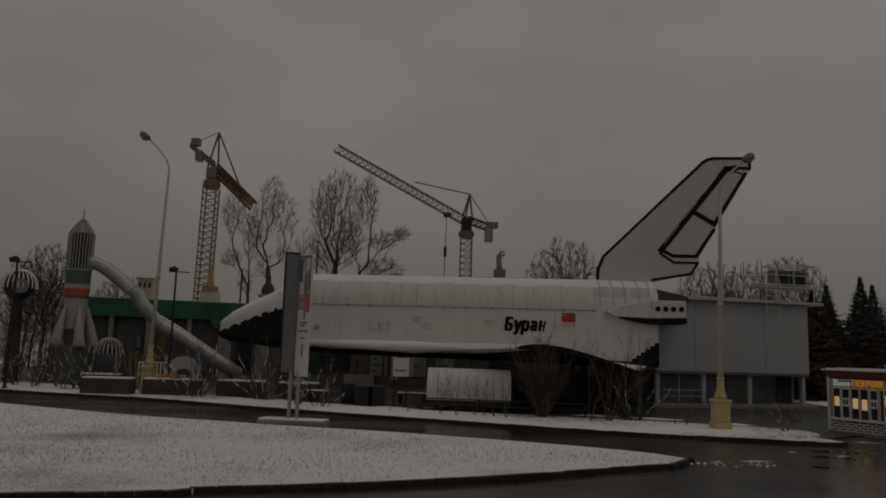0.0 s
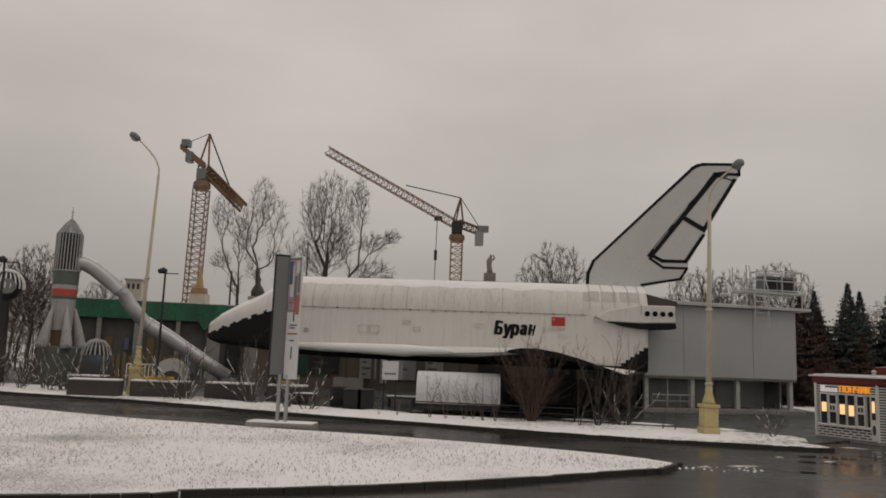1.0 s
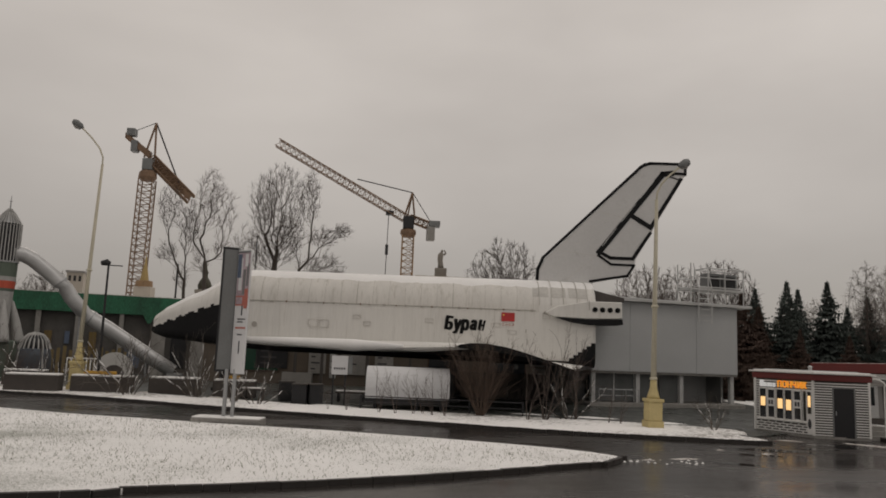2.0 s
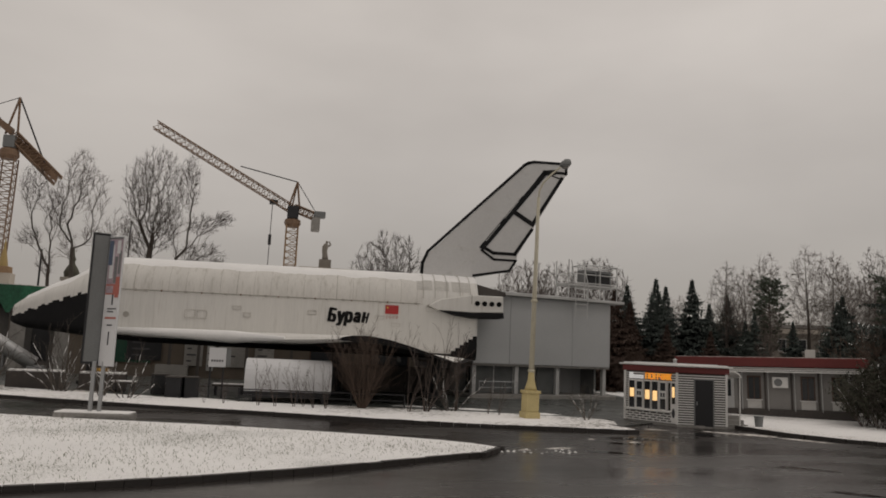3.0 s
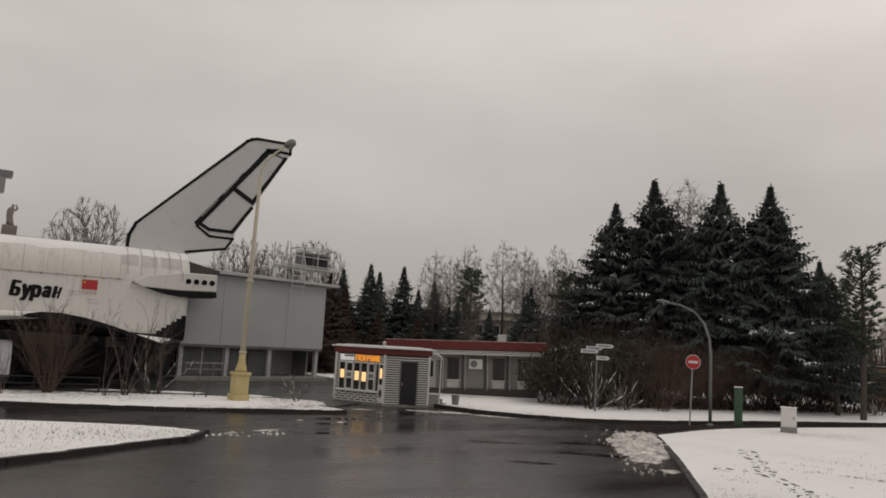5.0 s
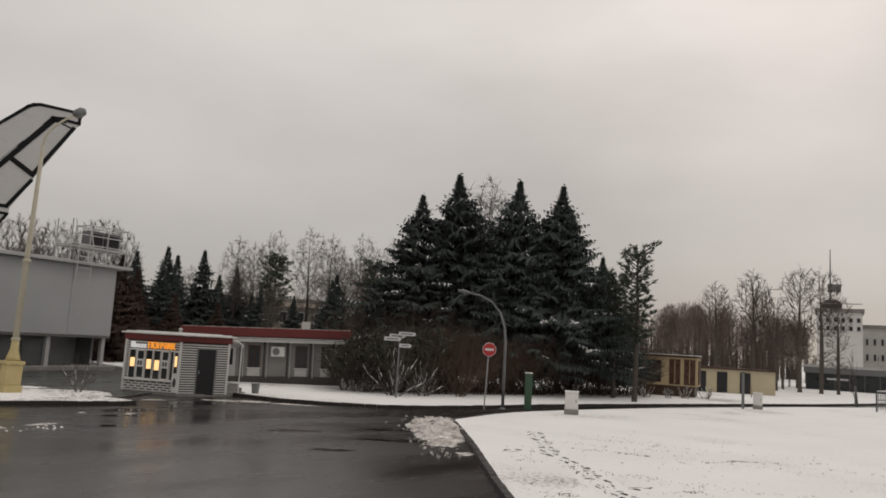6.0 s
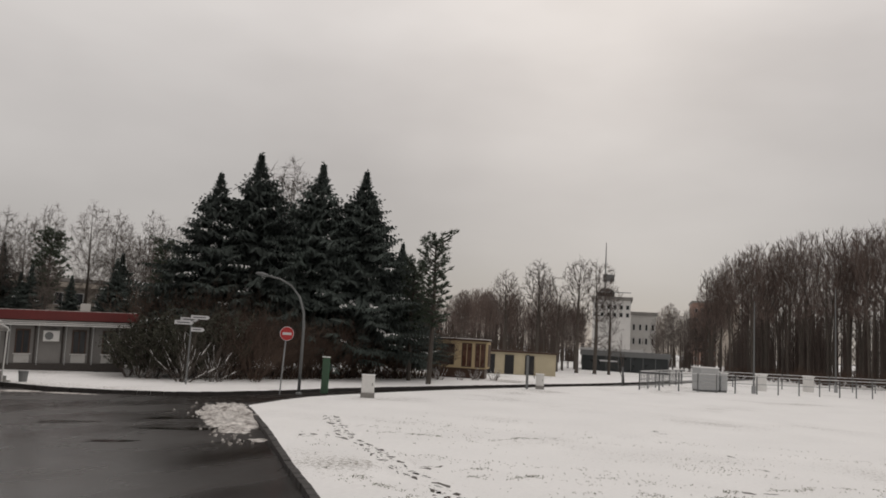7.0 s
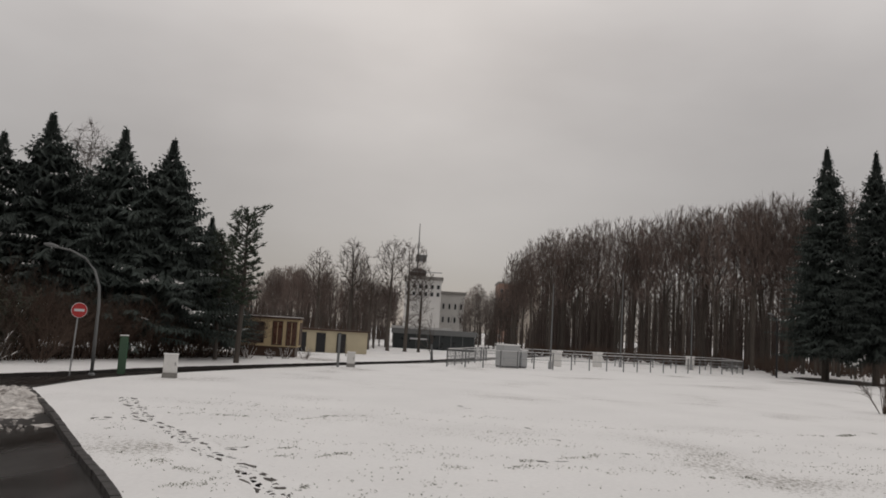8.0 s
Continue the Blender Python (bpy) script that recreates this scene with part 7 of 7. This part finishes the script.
c2 = thing("tower_crane", "yellow tower crane with raised lattice jib", "crane", (5.2, 149.9, 0), 0, "tower cranes")
b = Build()
lattice(b, (0, 0, 0), (0, 0, 25.5), 2.2, 20, 0.12)
part("mast", b, CRANE_YELLOW, c2, "yellow lattice mast")
part("slewing_ring", Build().lathe([(1.2, 25.2), (1.6, 25.9), (1.5, 26.6), (1.2, 26.8)], 12), CRANE_RED, c2)
part("cab", Build().box((-1.1, -1.4, 26.8), (1.0, 0.6, 29.2)), DARK_STEEL, c2, "dark operator cab", bevel=0.1)
b = Build()
lattice(b, (0, 0, 28.6), (-26.4, -1.4, 42.4), 1.5, 26, 0.1)
part("jib", b, CRANE_RED, c2, "brown lattice jib")
b = Build()
lattice(b, (0.2, 0, 29.0), (5.4, -0.3, 27.2), 1.3, 6, 0.14)
part("counter_jib", b, CRANE_RED, c2)
part("counterweight", Build().box((3.6, -1.2, 24.7), (5.2, 0.8, 27.4)), CONCRETE, c2, bevel=0.1)
part("winch", Build().box((4.0, -1.2, 27.4), (6.2, 0.8, 28.6)), GREY_STEEL, c2, bevel=0.15)
b = Build().tube([(-1.0, 0, 28.8), (0.5, 0, 34.2)], 0.2, 5).tube([(1.2, 0, 28.8), (0.5, 0, 34.2)], 0.2, 5)
b.tube([(-0.3, 0.8, 29), (0.5, 0, 34.2)], 0.15, 4)
part("apex", b, CRANE_RED, c2)
part("stay", Build().tube([(0.5, 0, 34.2), (-10.5, -0.5, 36.2)], 0.11, 4), DARK_STEEL, c2)
part("stay", Build().tube([(0.5, 0, 34.2), (4.4, 0, 28.4)], 0.08, 4), DARK_STEEL, c2)
part("trolley", Build().box((-4.6, -0.9, 29.4), (-3.0, 0.4, 30.2)), DARK_STEEL, c2)
part("hoist_cable", Build().tube([(-4.0, 0, 29.5), (-4.2, 0, 13)], 0.07, 4), DARK_STEEL, c2)
part("hook_block", Build().tube([(-4.1, 0, 23.5), (-4.1, 0, 21.5)], 0.3, 6), DARK_STEEL, c2)

c1 = thing("tower_crane", "orange-brown tower crane with its jib swung towards the viewer", "crane", (-50.0, 162.5, 0), 0, "tower cranes")
b = Build()
lattice(b, (0, 0, 0), (0.5, 0, 36.5), 2.8, 26, 0.14)
part("mast", b, CRANE_RED, c1, "brown lattice mast")
part("slewing_ring", Build().lathe([(1.4, 36.2), (1.9, 36.9), (1.8, 37.8), (1.3, 38.4)], 12, (0.5, 0)), CRANE_RED, c1)
part("cab", Build().box((-0.5, -1.4, 38.4), (1.5, 0.6, 40.8)), GREY_STEEL, c1, bevel=0.1)
b = Build()
lattice(b, (0.8, 0, 41.0), (9.2, 2.4, 33.1), 1.9, 10, 0.2)
part("jib", b, CRANE_RED, c1)
part("jib_web", Build().prism([(1.0, 41.5), (9.4, 33.9), (9.2, 32.6), (0.6, 39.8)], "y", 1.0, 1.1), CRANE_RED, c1)
part("counter_jib", Build().prism([(0.8, 42.4), (-4.6, 46.2), (-4.6, 45.0), (0.6, 40.8)], "y", -0.8, 0.8), CRANE_RED, c1)
part("winch", Build().box((-4.4, -1.0, 45.6), (-2.6, 1.0, 47.2)), GREY_STEEL, c1, bevel=0.2)
part("counterweight", Build().box((-3.3, -1.0, 42.2), (-1.9, 1.0, 44.6)), GREY_STEEL, c1, bevel=0.2)
part("apex", Build().tube([(-0.6, 0, 41.2), (1.3, 0, 48.8)], 0.22, 5).tube([(1.6, 0, 41.2), (1.3, 0, 48.8)], 0.22, 5), CRANE_RED, c1)
part("stay", Build().tube([(1.3, 0, 48.8), (6.5, 1.8, 36.4)], 0.16, 4), DARK_STEEL, c1)
part("stay", Build().tube([(1.3, 0, 48.8), (-3.5, 0, 46.5)], 0.08, 4), DARK_STEEL, c1)

st = thing("statue", "weathered standing statue on a rooftop plinth", "statue", (9.5, 119.6, 0), 0)
part("plinth_house", Build().box((-4, -1.5, 0), (4.5, 4, 14.6)), STONE, st)
part("plinth", Build().box((-0.9, -0.6, 14.6), (0.9, 0.6, 16.0)), STATUE, st, bevel=0.05)
part("figure", Build().tube([(0, 0, 16), (-0.05, 0, 16.6), (-0.15, 0, 17.3), (-0.1, 0, 18.0), (0.05, 0, 18.4), (0.1, 0, 18.55), (0.12, 0, 18.75), (0.12, 0, 18.95)], [0.5, 0.42, 0.4, 0.46, 0.32, 0.14, 0.22, 0.08], 10).tube([(0.4, 0, 18.1), (0.7, 0, 18.4), (0.45, 0, 18.9)], [0.16, 0.14, 0.1], 6), STATUE, st, smooth=True)
for x, y, h in ((-21.6, 84, 11.2), (-24.0, 150, 24)):
    dm = thing("roof_mast", "thin dark mast rising behind the buildings", "mast", (x, y, 0), 0, "thin masts")
    part("pole", Build().tube([(0, 0, 0), (0, 0, h)], 0.1 if h < 20 else 0.12, 6), DARK_STEEL, dm)
    part("base", Build().box((-0.4, -0.4, 0), (0.4, 0.4, 0.5)), CONCRETE, dm)

# ---- far buildings ----


def block(name, label, at, turn, w, d, h, mat, cols, rows, win, z0, dz, roof_h=0.6, sill=False):
    root = thing(name, label, "building", at, turn)
    part("wall", Build().box((0, 0, 0), (w, d, h)), mat, root)
    part("roof", Build().box((-0.3, -0.3, h), (w + 0.3, d + 0.3, h + roof_h)), CONCRETE, root)
    for r in range(rows):
        for c in range(cols):
            x = w * (c + 0.5) / cols
            z = z0 + r * dz
            wn_ = part("window", Build().box((x - win[0] / 2, -0.12, z), (x + win[0] / 2, -0.01, z + win[1])), GREY_TRIM, root)
            part("pane", Build().box((x - win[0] / 2 + 0.08, -0.15, z + 0.08), (x + win[0] / 2 - 0.08, -0.121, z + win[1] - 0.08)), DARK_GLASS, wn_)
    return root


tw = block("tower_building", "white tower block with small grid windows and rooftop mast", (135.2, 36.6, 0), -76, 6.6, 9, 11.6, BRIGHT_WALL, 6, 2, (0.6, 0.8), 8.6, 1.35)
part("rooftop_drum", Build().lathe([(1.5, 12.2), (1.6, 13.2), (0.9, 13.8)], 14, (2.2, 3)), DARK_WALL, tw)
part("rooftop_cage", Build().box((1.6, 2.5, 15.2), (3.6, 4.2, 16.4)), GREY_STEEL, tw)
part("mast", Build().tube([(2.0, 3, 12), (2.0, 3, 22.3)], [0.2, 0.06], 6), GREY_STEEL, tw)
part("roof_rail", Build().tube([(0, 0, 13.0), (6.6, 0, 13.0)], 0.08, 5), STEEL, tw)
block("side_building", "pale stone building beside the tower", (146.6, 32.3, 0), -76, 4.6, 12, 9.6, WHITE_WALL, 4, 3, (0.5, 1.2), 1.5, 2.6)
br = block("apartment_building", "red brick apartment building far off", (217.3, 31.2, 0), -78, 12.0, 14, 16.8, BRICK, 7, 6, (0.8, 1.0), 1.2, 2.6, 0.5)
part("white_bay", Build().box((6.0, -0.5, 0), (12.0, 0, 16.4)), STONE, br)
gl = thing("glass_pavilion", "long low pavilion with dark glass front", "building", (96.0, 27.2, 0), -77)
part("wall", Build().box((0, 0, 0), (10.6, 8, 2.0)), PAV_GLASS, gl)
part("roof_band", Build().box((-0.2, -0.3, 2.0), (10.8, 8, 2.65)), GREY_STEEL, gl)
part("roof_cap", Build().box((-0.3, -0.4, 2.65), (7.6, 8, 2.95)), GREY_TRIM, gl)
for k in range(8):
    part("mullion", Build().box((k * 1.5, -0.05, 0), (k * 1.5 + 0.06, 0.0, 2.0)), GREY_STEEL, gl)
part("print_bar", Build().box((2.2, -0.06, 1.3), (4.4, -0.02, 1.5)), POSTER_WHITE, gl)
mn = block("manor", "pale stone house half hidden behind trees", (51.6, 79.9, 0), -36, 12.5, 8, 6.9, surf("weathered_stone", (0.2, 0.18, 0.155), 0.85, 0, 0.2, 0.5), 6, 2, (0.9, 1.4), 1.4, 2.9, 0.4)
part("cornice", Build().box((-0.5, -0.5, 6.3), (13, 0.0, 6.8)), STONE, mn)

yc = thing("yellow_cabin", "raised yellow cabin with dark brown windows over a dark box for its shadow", "cabin", (51.3, 26.2, 0.1), -72)
# Dark box in place of the shadow beneath the raised cabin.
part("skirt", Build().box((0.2, 0.2, 0), (4.2, 2.6, 0.75)), BROWN_FRAME, yc)
part("wall", Build().box((0, 0, 0.75), (4.4, 2.8, 2.75)), YELLOW_WALL, yc, "yellow boarded wall", bevel=0.02)
part("roof", Build().box((-0.1, -0.15, 2.75), (4.5, 2.9, 2.88)), BROWN_FRAME, yc, bevel=0.02)
part("roof_snow", Build().box((-0.06, -0.1, 2.88), (4.46, 2.86, 2.93)), SNOW, yc, bevel=0.02)
for x, z0, z1, w in ((0.9, 0.95, 1.65, 1.05), (0.9, 1.8, 2.5, 1.05), (2.5, 0.85, 2.6, 0.75), (3.5, 0.85, 2.6, 0.75)):
    wf = part("window", Build().box((x, -0.05, z0), (x + w, 0, z1)), BROWN_FRAME, yc)
    part("pane", Build().box((x + 0.07, -0.07, z0 + 0.07), (x + w - 0.07, -0.051, z1 - 0.07)), BROWN_GLASS if w < 1 else DARK_GLASS, wf)
    if w < 1:
        part("glazing_bar", Build().box((x + w / 2 - 0.02, -0.08, z0 + 0.07), (x + w / 2 + 0.02, -0.071, z1 - 0.07)), YELLOW_WALL, wf)
part("side_window", Build().box((4.4, 0.4, 0.9), (4.45, 2.4, 2.55)), BROWN_FRAME, yc)
yc2 = thing("yellow_cabin", "plain yellow cabin behind the hedge", "cabin", (50.2, 31.0, 0.1), -72)
part("wall", Build().box((0, 0, 0.5), (4.4, 2.6, 2.7)), YELLOW_WALL, yc2)
part("roof", Build().box((-0.1, -0.1, 2.7), (4.5, 2.7, 2.85)), GREY_TRIM, yc2)
sh = thing("shed", "long low beige shed with three dark doors", "shed", (63.6, 27.0, 0.1), -53)
part("wall", Build().box((0, 0, 0), (6.8, 3, 1.95)), BEIGE_WALL, sh)
part("roof", Build().prism([(-0.2, 1.95), (7.0, 1.95), (7.0, 2.08), (-0.2, 2.14)], "y", -0.2, 3.2), BROWN_FRAME, sh)
for x in (0.25, 2.0, 3.9):
    part("door", Build().box((x, -0.06, 0.05), (x + 0.85, -0.005, 1.75)), BLACK_DOOR, sh, bevel=0.01)

# ---- fenced plot on the snow ----
fe = thing("field_fence", "low metal fence with snow on its rails round a plot", "fence", (0, 0, 0.1))
FENCE = ((56.0, 11.6), (61.3, 5.7), (67.9, -1.3), (74.5, -7.2), (81.0, -13.0))
post_mesh = mesh_of("fence_post", Build().box((-0.045, -0.045, 0), (0.045, 0.045, 1.35)), GREY_STEEL)


def fence_run(a, b, n, solid=False):
    a, b = Vector(a), Vector(b)
    for k in range(n + 1):
        p = a.lerp(b, k / n)
        o = new("fence_post", post_mesh)
        o.parent = fe
        o.matrix_basis = pose(p.x, p.y, 0)
    for z in (0.75, 1.3):
        part("rail", Build().tube([(a.x, a.y, z), (b.x, b.y, z)], 0.026, 5), STEEL, fe)
    part("rail_snow", Build().tube([(a.x, a.y, 1.32), (b.x, b.y, 1.335)], 0.02, 5), SNOW, fe)
    if solid:
        for k in range(n * 5):
            p = a.lerp(b, k / (n * 5))
            part("bar", Build().tube([(p.x, p.y, 0.1), (p.x, p.y, 1.3)], 0.025, 4), GREY_STEEL, fe)


for a, c in zip(FENCE, FENCE[1:]):
    fence_run(a, c, 5)
fence_run((81.0, -13.0), (91, -12.4), 4, True)
fence_run((56.0, 11.6), (70.8, 11.0), 6, True)
fence_run((70.8, 11.0), (91, -12.4), 12)
for x, y, w, h in ((60.6, 7.4, 1.5, 1.75), (61.7, 6.5, 0.55, 1.4)):
    gx = thing("site_cabin", "pale weathered metal site box with snowy roof", "site box", (x, y, 0.1), -50, "site boxes")
    part("body", Build().box((-w / 2, 0, 0.15), (w / 2, 1.2, h)), GREY_PANEL, gx, bevel=0.03)
    part("skid", Build().box((-w / 2, 0.1, 0), (w / 2, 1.1, 0.15)), GREY_STEEL, gx)
    for k in range(5):
        part("rib", Build().box((-w / 2 + 0.1, -0.03, 0.35 + k * 0.28), (w / 2 - 0.1, 0.0, 0.45 + k * 0.28)), GREY_TRIM, gx)
    part("snow", Build().box((-w / 2 - 0.05, -0.05, h), (w / 2 + 0.05, 1.25, h + 0.08)), SNOW, gx, bevel=0.03)
for x, y in ((75.5, 1.0), (86, -8.5), (70, 4.5)):
    pb = thing("stone_pillar", "pale square pillar in the fenced plot", "pillar", (x, y, 0.1), -45, "plot pillars")
    part("shaft", Build().box((-0.35, -0.3, 0), (0.35, 0.3, 1.3)), WHITE_SLAT, pb, bevel=0.03)
    part("cap", Build().box((-0.42, -0.36, 1.3), (0.42, 0.36, 1.42)), SNOW, pb, bevel=0.03)
pr = thing("parapet", "low stone parapet beneath the old spruce", "wall", (74.5, -24.5, 0.1), -60)
part("wall", Build().box((0, 0, 0), (7, 0.4, 0.55)), CONCRETE, pr, bevel=0.03)
part("coping", Build().box((-0.05, -0.05, 0.55), (7.05, 0.45, 0.65)), DARK_WALL, pr)

# ---- snow heaps, footprints ----
hp = Build()
N1 = 90
for i in range(N1):
    for j in range(N1):
        u, v = i / (N1 - 1) * 2 - 1, j / (N1 - 1) * 2 - 1
        w0 = 0.55 + 0.75 * min(1, max(0, (v + 1) / 1.1))
        x, y = u * w0 * 0.98 - 0.4 * (1 - w0 / 1.3), v * 5.3
        f = max(0, 1 - u * u - v * v)
        h = (0.1 + 0.2 * min(1, max(0, (v + 0.75) / 1.2))) * (f - 0.26 + 0.55 * noise.noise((x * 1.1, y * 0.8, 3)) + 0.4 * noise.noise((x * 3.4, y * 3.4, 7)) + 0.22 * noise.noise((x * 9, y * 9, 1))) * min(1, f * 4)
        hp.v.append((x, y, max(h, -0.02) - 0.06))
for i in range(N1 - 1):
    for j in range(N1 - 1):
        k = i * N1 + j
        hp.face((k, k + N1, k + N1 + 1, k + 1))
heap = part("snow_mound", hp, DIRTY_SNOW, None, smooth=True)
heap.matrix_basis = pose(19.3, 16.6, 0.035, 0, 0, -45)
tagged(heap, "heap of dirty cleared snow at the lawn corner", "snow heap")
lump = Build()
for q in range(150):
    t = RNG.uniform(-1.05, 0.95)
    o = RNG.gauss(0, 0.55) * (0.7 + 0.3 * t)
    x, y, r = 18.75 + 3.75 * t - 0.707 * o, 16.6 + 3.75 * t + 0.707 * o, RNG.uniform(0.01, 0.045)
    if x - y > 3.35:
        continue
    lump.tube([(x, y, -0.02), (x + RNG.uniform(-0.03, 0.03), y, r * 0.6), (x + RNG.uniform(-0.06, 0.06), y + RNG.uniform(-0.05, 0.05), r * 1.2)], [r * 1.2, r, r * 0.3], 6)
tagged(part("snow_lumps", lump, DIRTY_SNOW), "broken lumps of dirty snow strewn round the heap", "snow lumps", kind="stuff")
for x, y, sx, sy, a in ((9.2, 22.4, 1.1, 0.28, 10), (12.6, 24.2, 0.5, 0.25, 30), (7.9, 21.9, 0.4, 0.2, 0), (11.4, 24.9, 0.3, 0.2, 0), (16.0, 12.9, 0.7, 0.5, 40), (18.6, 27.6, 2.4, 0.5, -48), (20.4, 25.6, 2.2, 0.5, -55), (19.6, 27.2, 1.6, 0.6, -50), (15.9, 28.6, 1.0, 0.25, -30)):
    b = Build()
    n = 14
    b.v.append((0, 0, 0.025))
    for i in range(n):
        w = 6.283 * i / n
        k = 0.7 + 0.45 * noise.noise((math.cos(w) * 1.7 + x, math.sin(w) * 1.7 + y, 0))
        b.v.append((0.7 * sx * k * math.cos(w), 0.7 * sy * k * math.sin(w), -0.005))
    for i in range(n):
        b.face((0, 1 + i, 1 + (i + 1) % n))
    o = part("slush_patch", b, DIRTY_SNOW, None, smooth=True)
    o.matrix_basis = pose(x, y, 0.004, 0, 0, a)
    tagged(o, "small patch of slush on the wet asphalt", "slush", "slush patches")
for x, y, sx, sy, a in ((13.6, 25.2, 1.5, 0.5, -15), (15.4, 26.0, 1.1, 0.45, -10), (12.2, 23.7, 0.9, 0.3, -20), (16.6, 27.2, 1.3, 0.55, -35), (10.4, 21.6, 1.0, 0.28, -25), (18.4, 17.2, 1.6, 0.4, -40), (16.2, 15.6, 1.3, 0.3, -42), (13.3, 15.0, 0.7, 0.25, -40), (14.8, 18.6, 1.2, 0.3, -38)):
    b = Build()
    n = 22
    b.v.append((0, 0, 0))
    for i in range(n):
        w = 6.283 * i / n
        k = 0.75 + 0.7 * noise.noise((math.cos(w) * 1.3 + x, math.sin(w) * 1.3 + y, 2)) + 0.25 * noise.noise((math.cos(w) * 4 + x, math.sin(w) * 4, y))
        b.v.append((sx * k * math.cos(w), sy * k * math.sin(w), 0))
    for i in range(n):
        b.face((0, 1 + i, 1 + (i + 1) % n))
    o = part("puddle", b, PUDDLE)
    o.matrix_basis = pose(x, y, 0.005, 0, 0, a)
    tagged(o, "shallow still puddle on the wet asphalt", "puddle", "puddles", "structure")
crumb = Build()
for q in range(90):
    x, y = (6.4 - 1.6 * RNG.random() ** 2, 21.2 + RNG.gauss(0, 0.35)) if q % 2 else (RNG.uniform(6.2, 9.4), 21.6 + RNG.gauss(0, 0.3))
    r = RNG.uniform(0.015, 0.07) * (1 if q % 2 else 0.6)
    z = 0.1 if q % 2 else -0.01
    crumb.tube([(x, y, z), (x + RNG.uniform(-0.03, 0.03), y, z + r * 0.7), (x, y + RNG.uniform(-0.03, 0.03), z + r * 1.2)], [r * 1.4, r, r * 0.3], 6)
tagged(part("snow_crumbs", crumb, SNOW), "broken crumbs of snow strewn at the tip of the lawn", "snow lumps", kind="stuff")
# Soil colour taken darker to hold the shadow inside the prints.
SOIL_AND_SHADE = surf("trodden_soil_and_shade", (0.065, 0.056, 0.048), 0.9, 0, 0.3)


def print_shape(seed):
    """An uneven trodden print: flat dark centre of soil and painted shadow, ringed by a low broken rim of snow."""
    b = Build()
    n = 12
    edge = [0.55 + 0.6 * noise.noise((math.cos(6.283 * i / n) * 1.4 + seed, math.sin(6.283 * i / n) * 1.4, seed)) for i in range(n)]
    for k, (rx, ry, z) in enumerate(((0.22, 0.36, 0.014), (0.25, 0.4, 0.022), (0.4, 0.56, -0.004))):
        for i in range(n):
            w = 6.283 * i / n
            e = edge[i] if k < 2 else 0.55 + 0.5 * edge[i]
            b.v.append((rx * e * math.cos(w), ry * e * math.sin(w), z))
    b.face(list(range(n)), 1)
    for i in range(n):
        j = (i + 1) % n
        b.face((n + i, n + j, j, i), 0)
        b.face((2 * n + i, 2 * n + j, n + j, n + i), 0)
    return mesh_of("footprint", b, [SNOW_FIELD, SOIL_AND_SHADE])


PRINTS = [print_shape(k * 3.7) for k in range(5)]
trail = thing("footprint_trail", "trail of dark footprints across the snow", "footprints", (0, 0, 0.112), 0, "", "structure")
TRACK = ((21.4, 14.4), (19.6, 12.9), (17.6, 11.3), (16.7, 10.2), (15.9, 9.4), (14.1, 7.6), (13.5, 6.7), (12.3, 5.7), (11.4, 4.9), (10.4, 4.0))
for (ax, ay), (bx, by) in zip(TRACK, TRACK[1:]):
    d = math.hypot(bx - ax, by - ay)
    for s in range(int(d / 0.16)):
        t = s * 0.16 / d
        if noise.noise((ax + (bx - ax) * t, ay, 6)) < RNG.uniform(-0.9, -0.05):
            continue
        o = new("footprint", RNG.choice(PRINTS))
        o.parent = trail
        side = 0.07 if s % 2 else -0.07
        o.matrix_basis = pose(ax + (bx - ax) * t + side + RNG.uniform(-0.05, 0.05), ay + (by - ay) * t - side + RNG.uniform(-0.05, 0.05), 0, 0, 0, math.degrees(math.atan2(by - ay, bx - ax)) - 90 + RNG.uniform(-25, 25)) @ Matrix.Diagonal((RNG.uniform(0.6, 1.15), RNG.uniform(0.8, 1.7), 1, 1))
for x, y in ((17.3, 12.14), (17.0, 12.3), (17.5, 11.8), (16.9, 12.0), (14.9, 7.5), (15.1, 7.3), (14.7, 7.4), (27.0, 5.0), (26.7, 4.7), (27.3, 5.1), (17.1, 0.9), (16.9, 1.3), (20.5, 1.2), (22.5, 2.2)):
    o = new("footprint", RNG.choice(PRINTS))
    o.parent = trail
    o.matrix_basis = pose(x, y, 0, 0, 0, RNG.uniform(0, 360)) @ Matrix.Scale(RNG.uniform(0.5, 0.9), 4)

# ---- kerbs ----
kerb_row("kerb_left", LEFT_FAR[20:] + LEFT_NEAR[1:60], 0.15, 0.125, "dark granite kerb round the lawn")
kerb_row("kerb_strip", STRIP[28:], 0.16, 0.135, "dark granite kerb along the verge")
kerb_row("kerb_far", VERGE[1:62], 0.16, 0.135, "dark granite kerb along the far verge")
kerb_row("kerb_field", FIELD_SIDE + FIELD_FAR[1:50], 0.16, 0.12, "dark granite kerb round the snowy field")

# young trees that fill the gap between the larches and the dark pavilion
plant_copies(birch, ((86.0, 26.6, 6.6), (90.0, 27.9, 7.8), (94.0, 27.6, 7.4)), 13.4)
plant_copies(wood_b, ((88.0, 25.6, 6.8), (92.0, 28.6, 8.0), (96.5, 28.1, 8.2), (99.0, 30.6, 8.4)), 15.3)
plant_copies(wood_c, ((90.6, 26.4, 7.2), (97.5, 29.4, 7.8), (101.0, 29.6, 8.0)), 15.9)
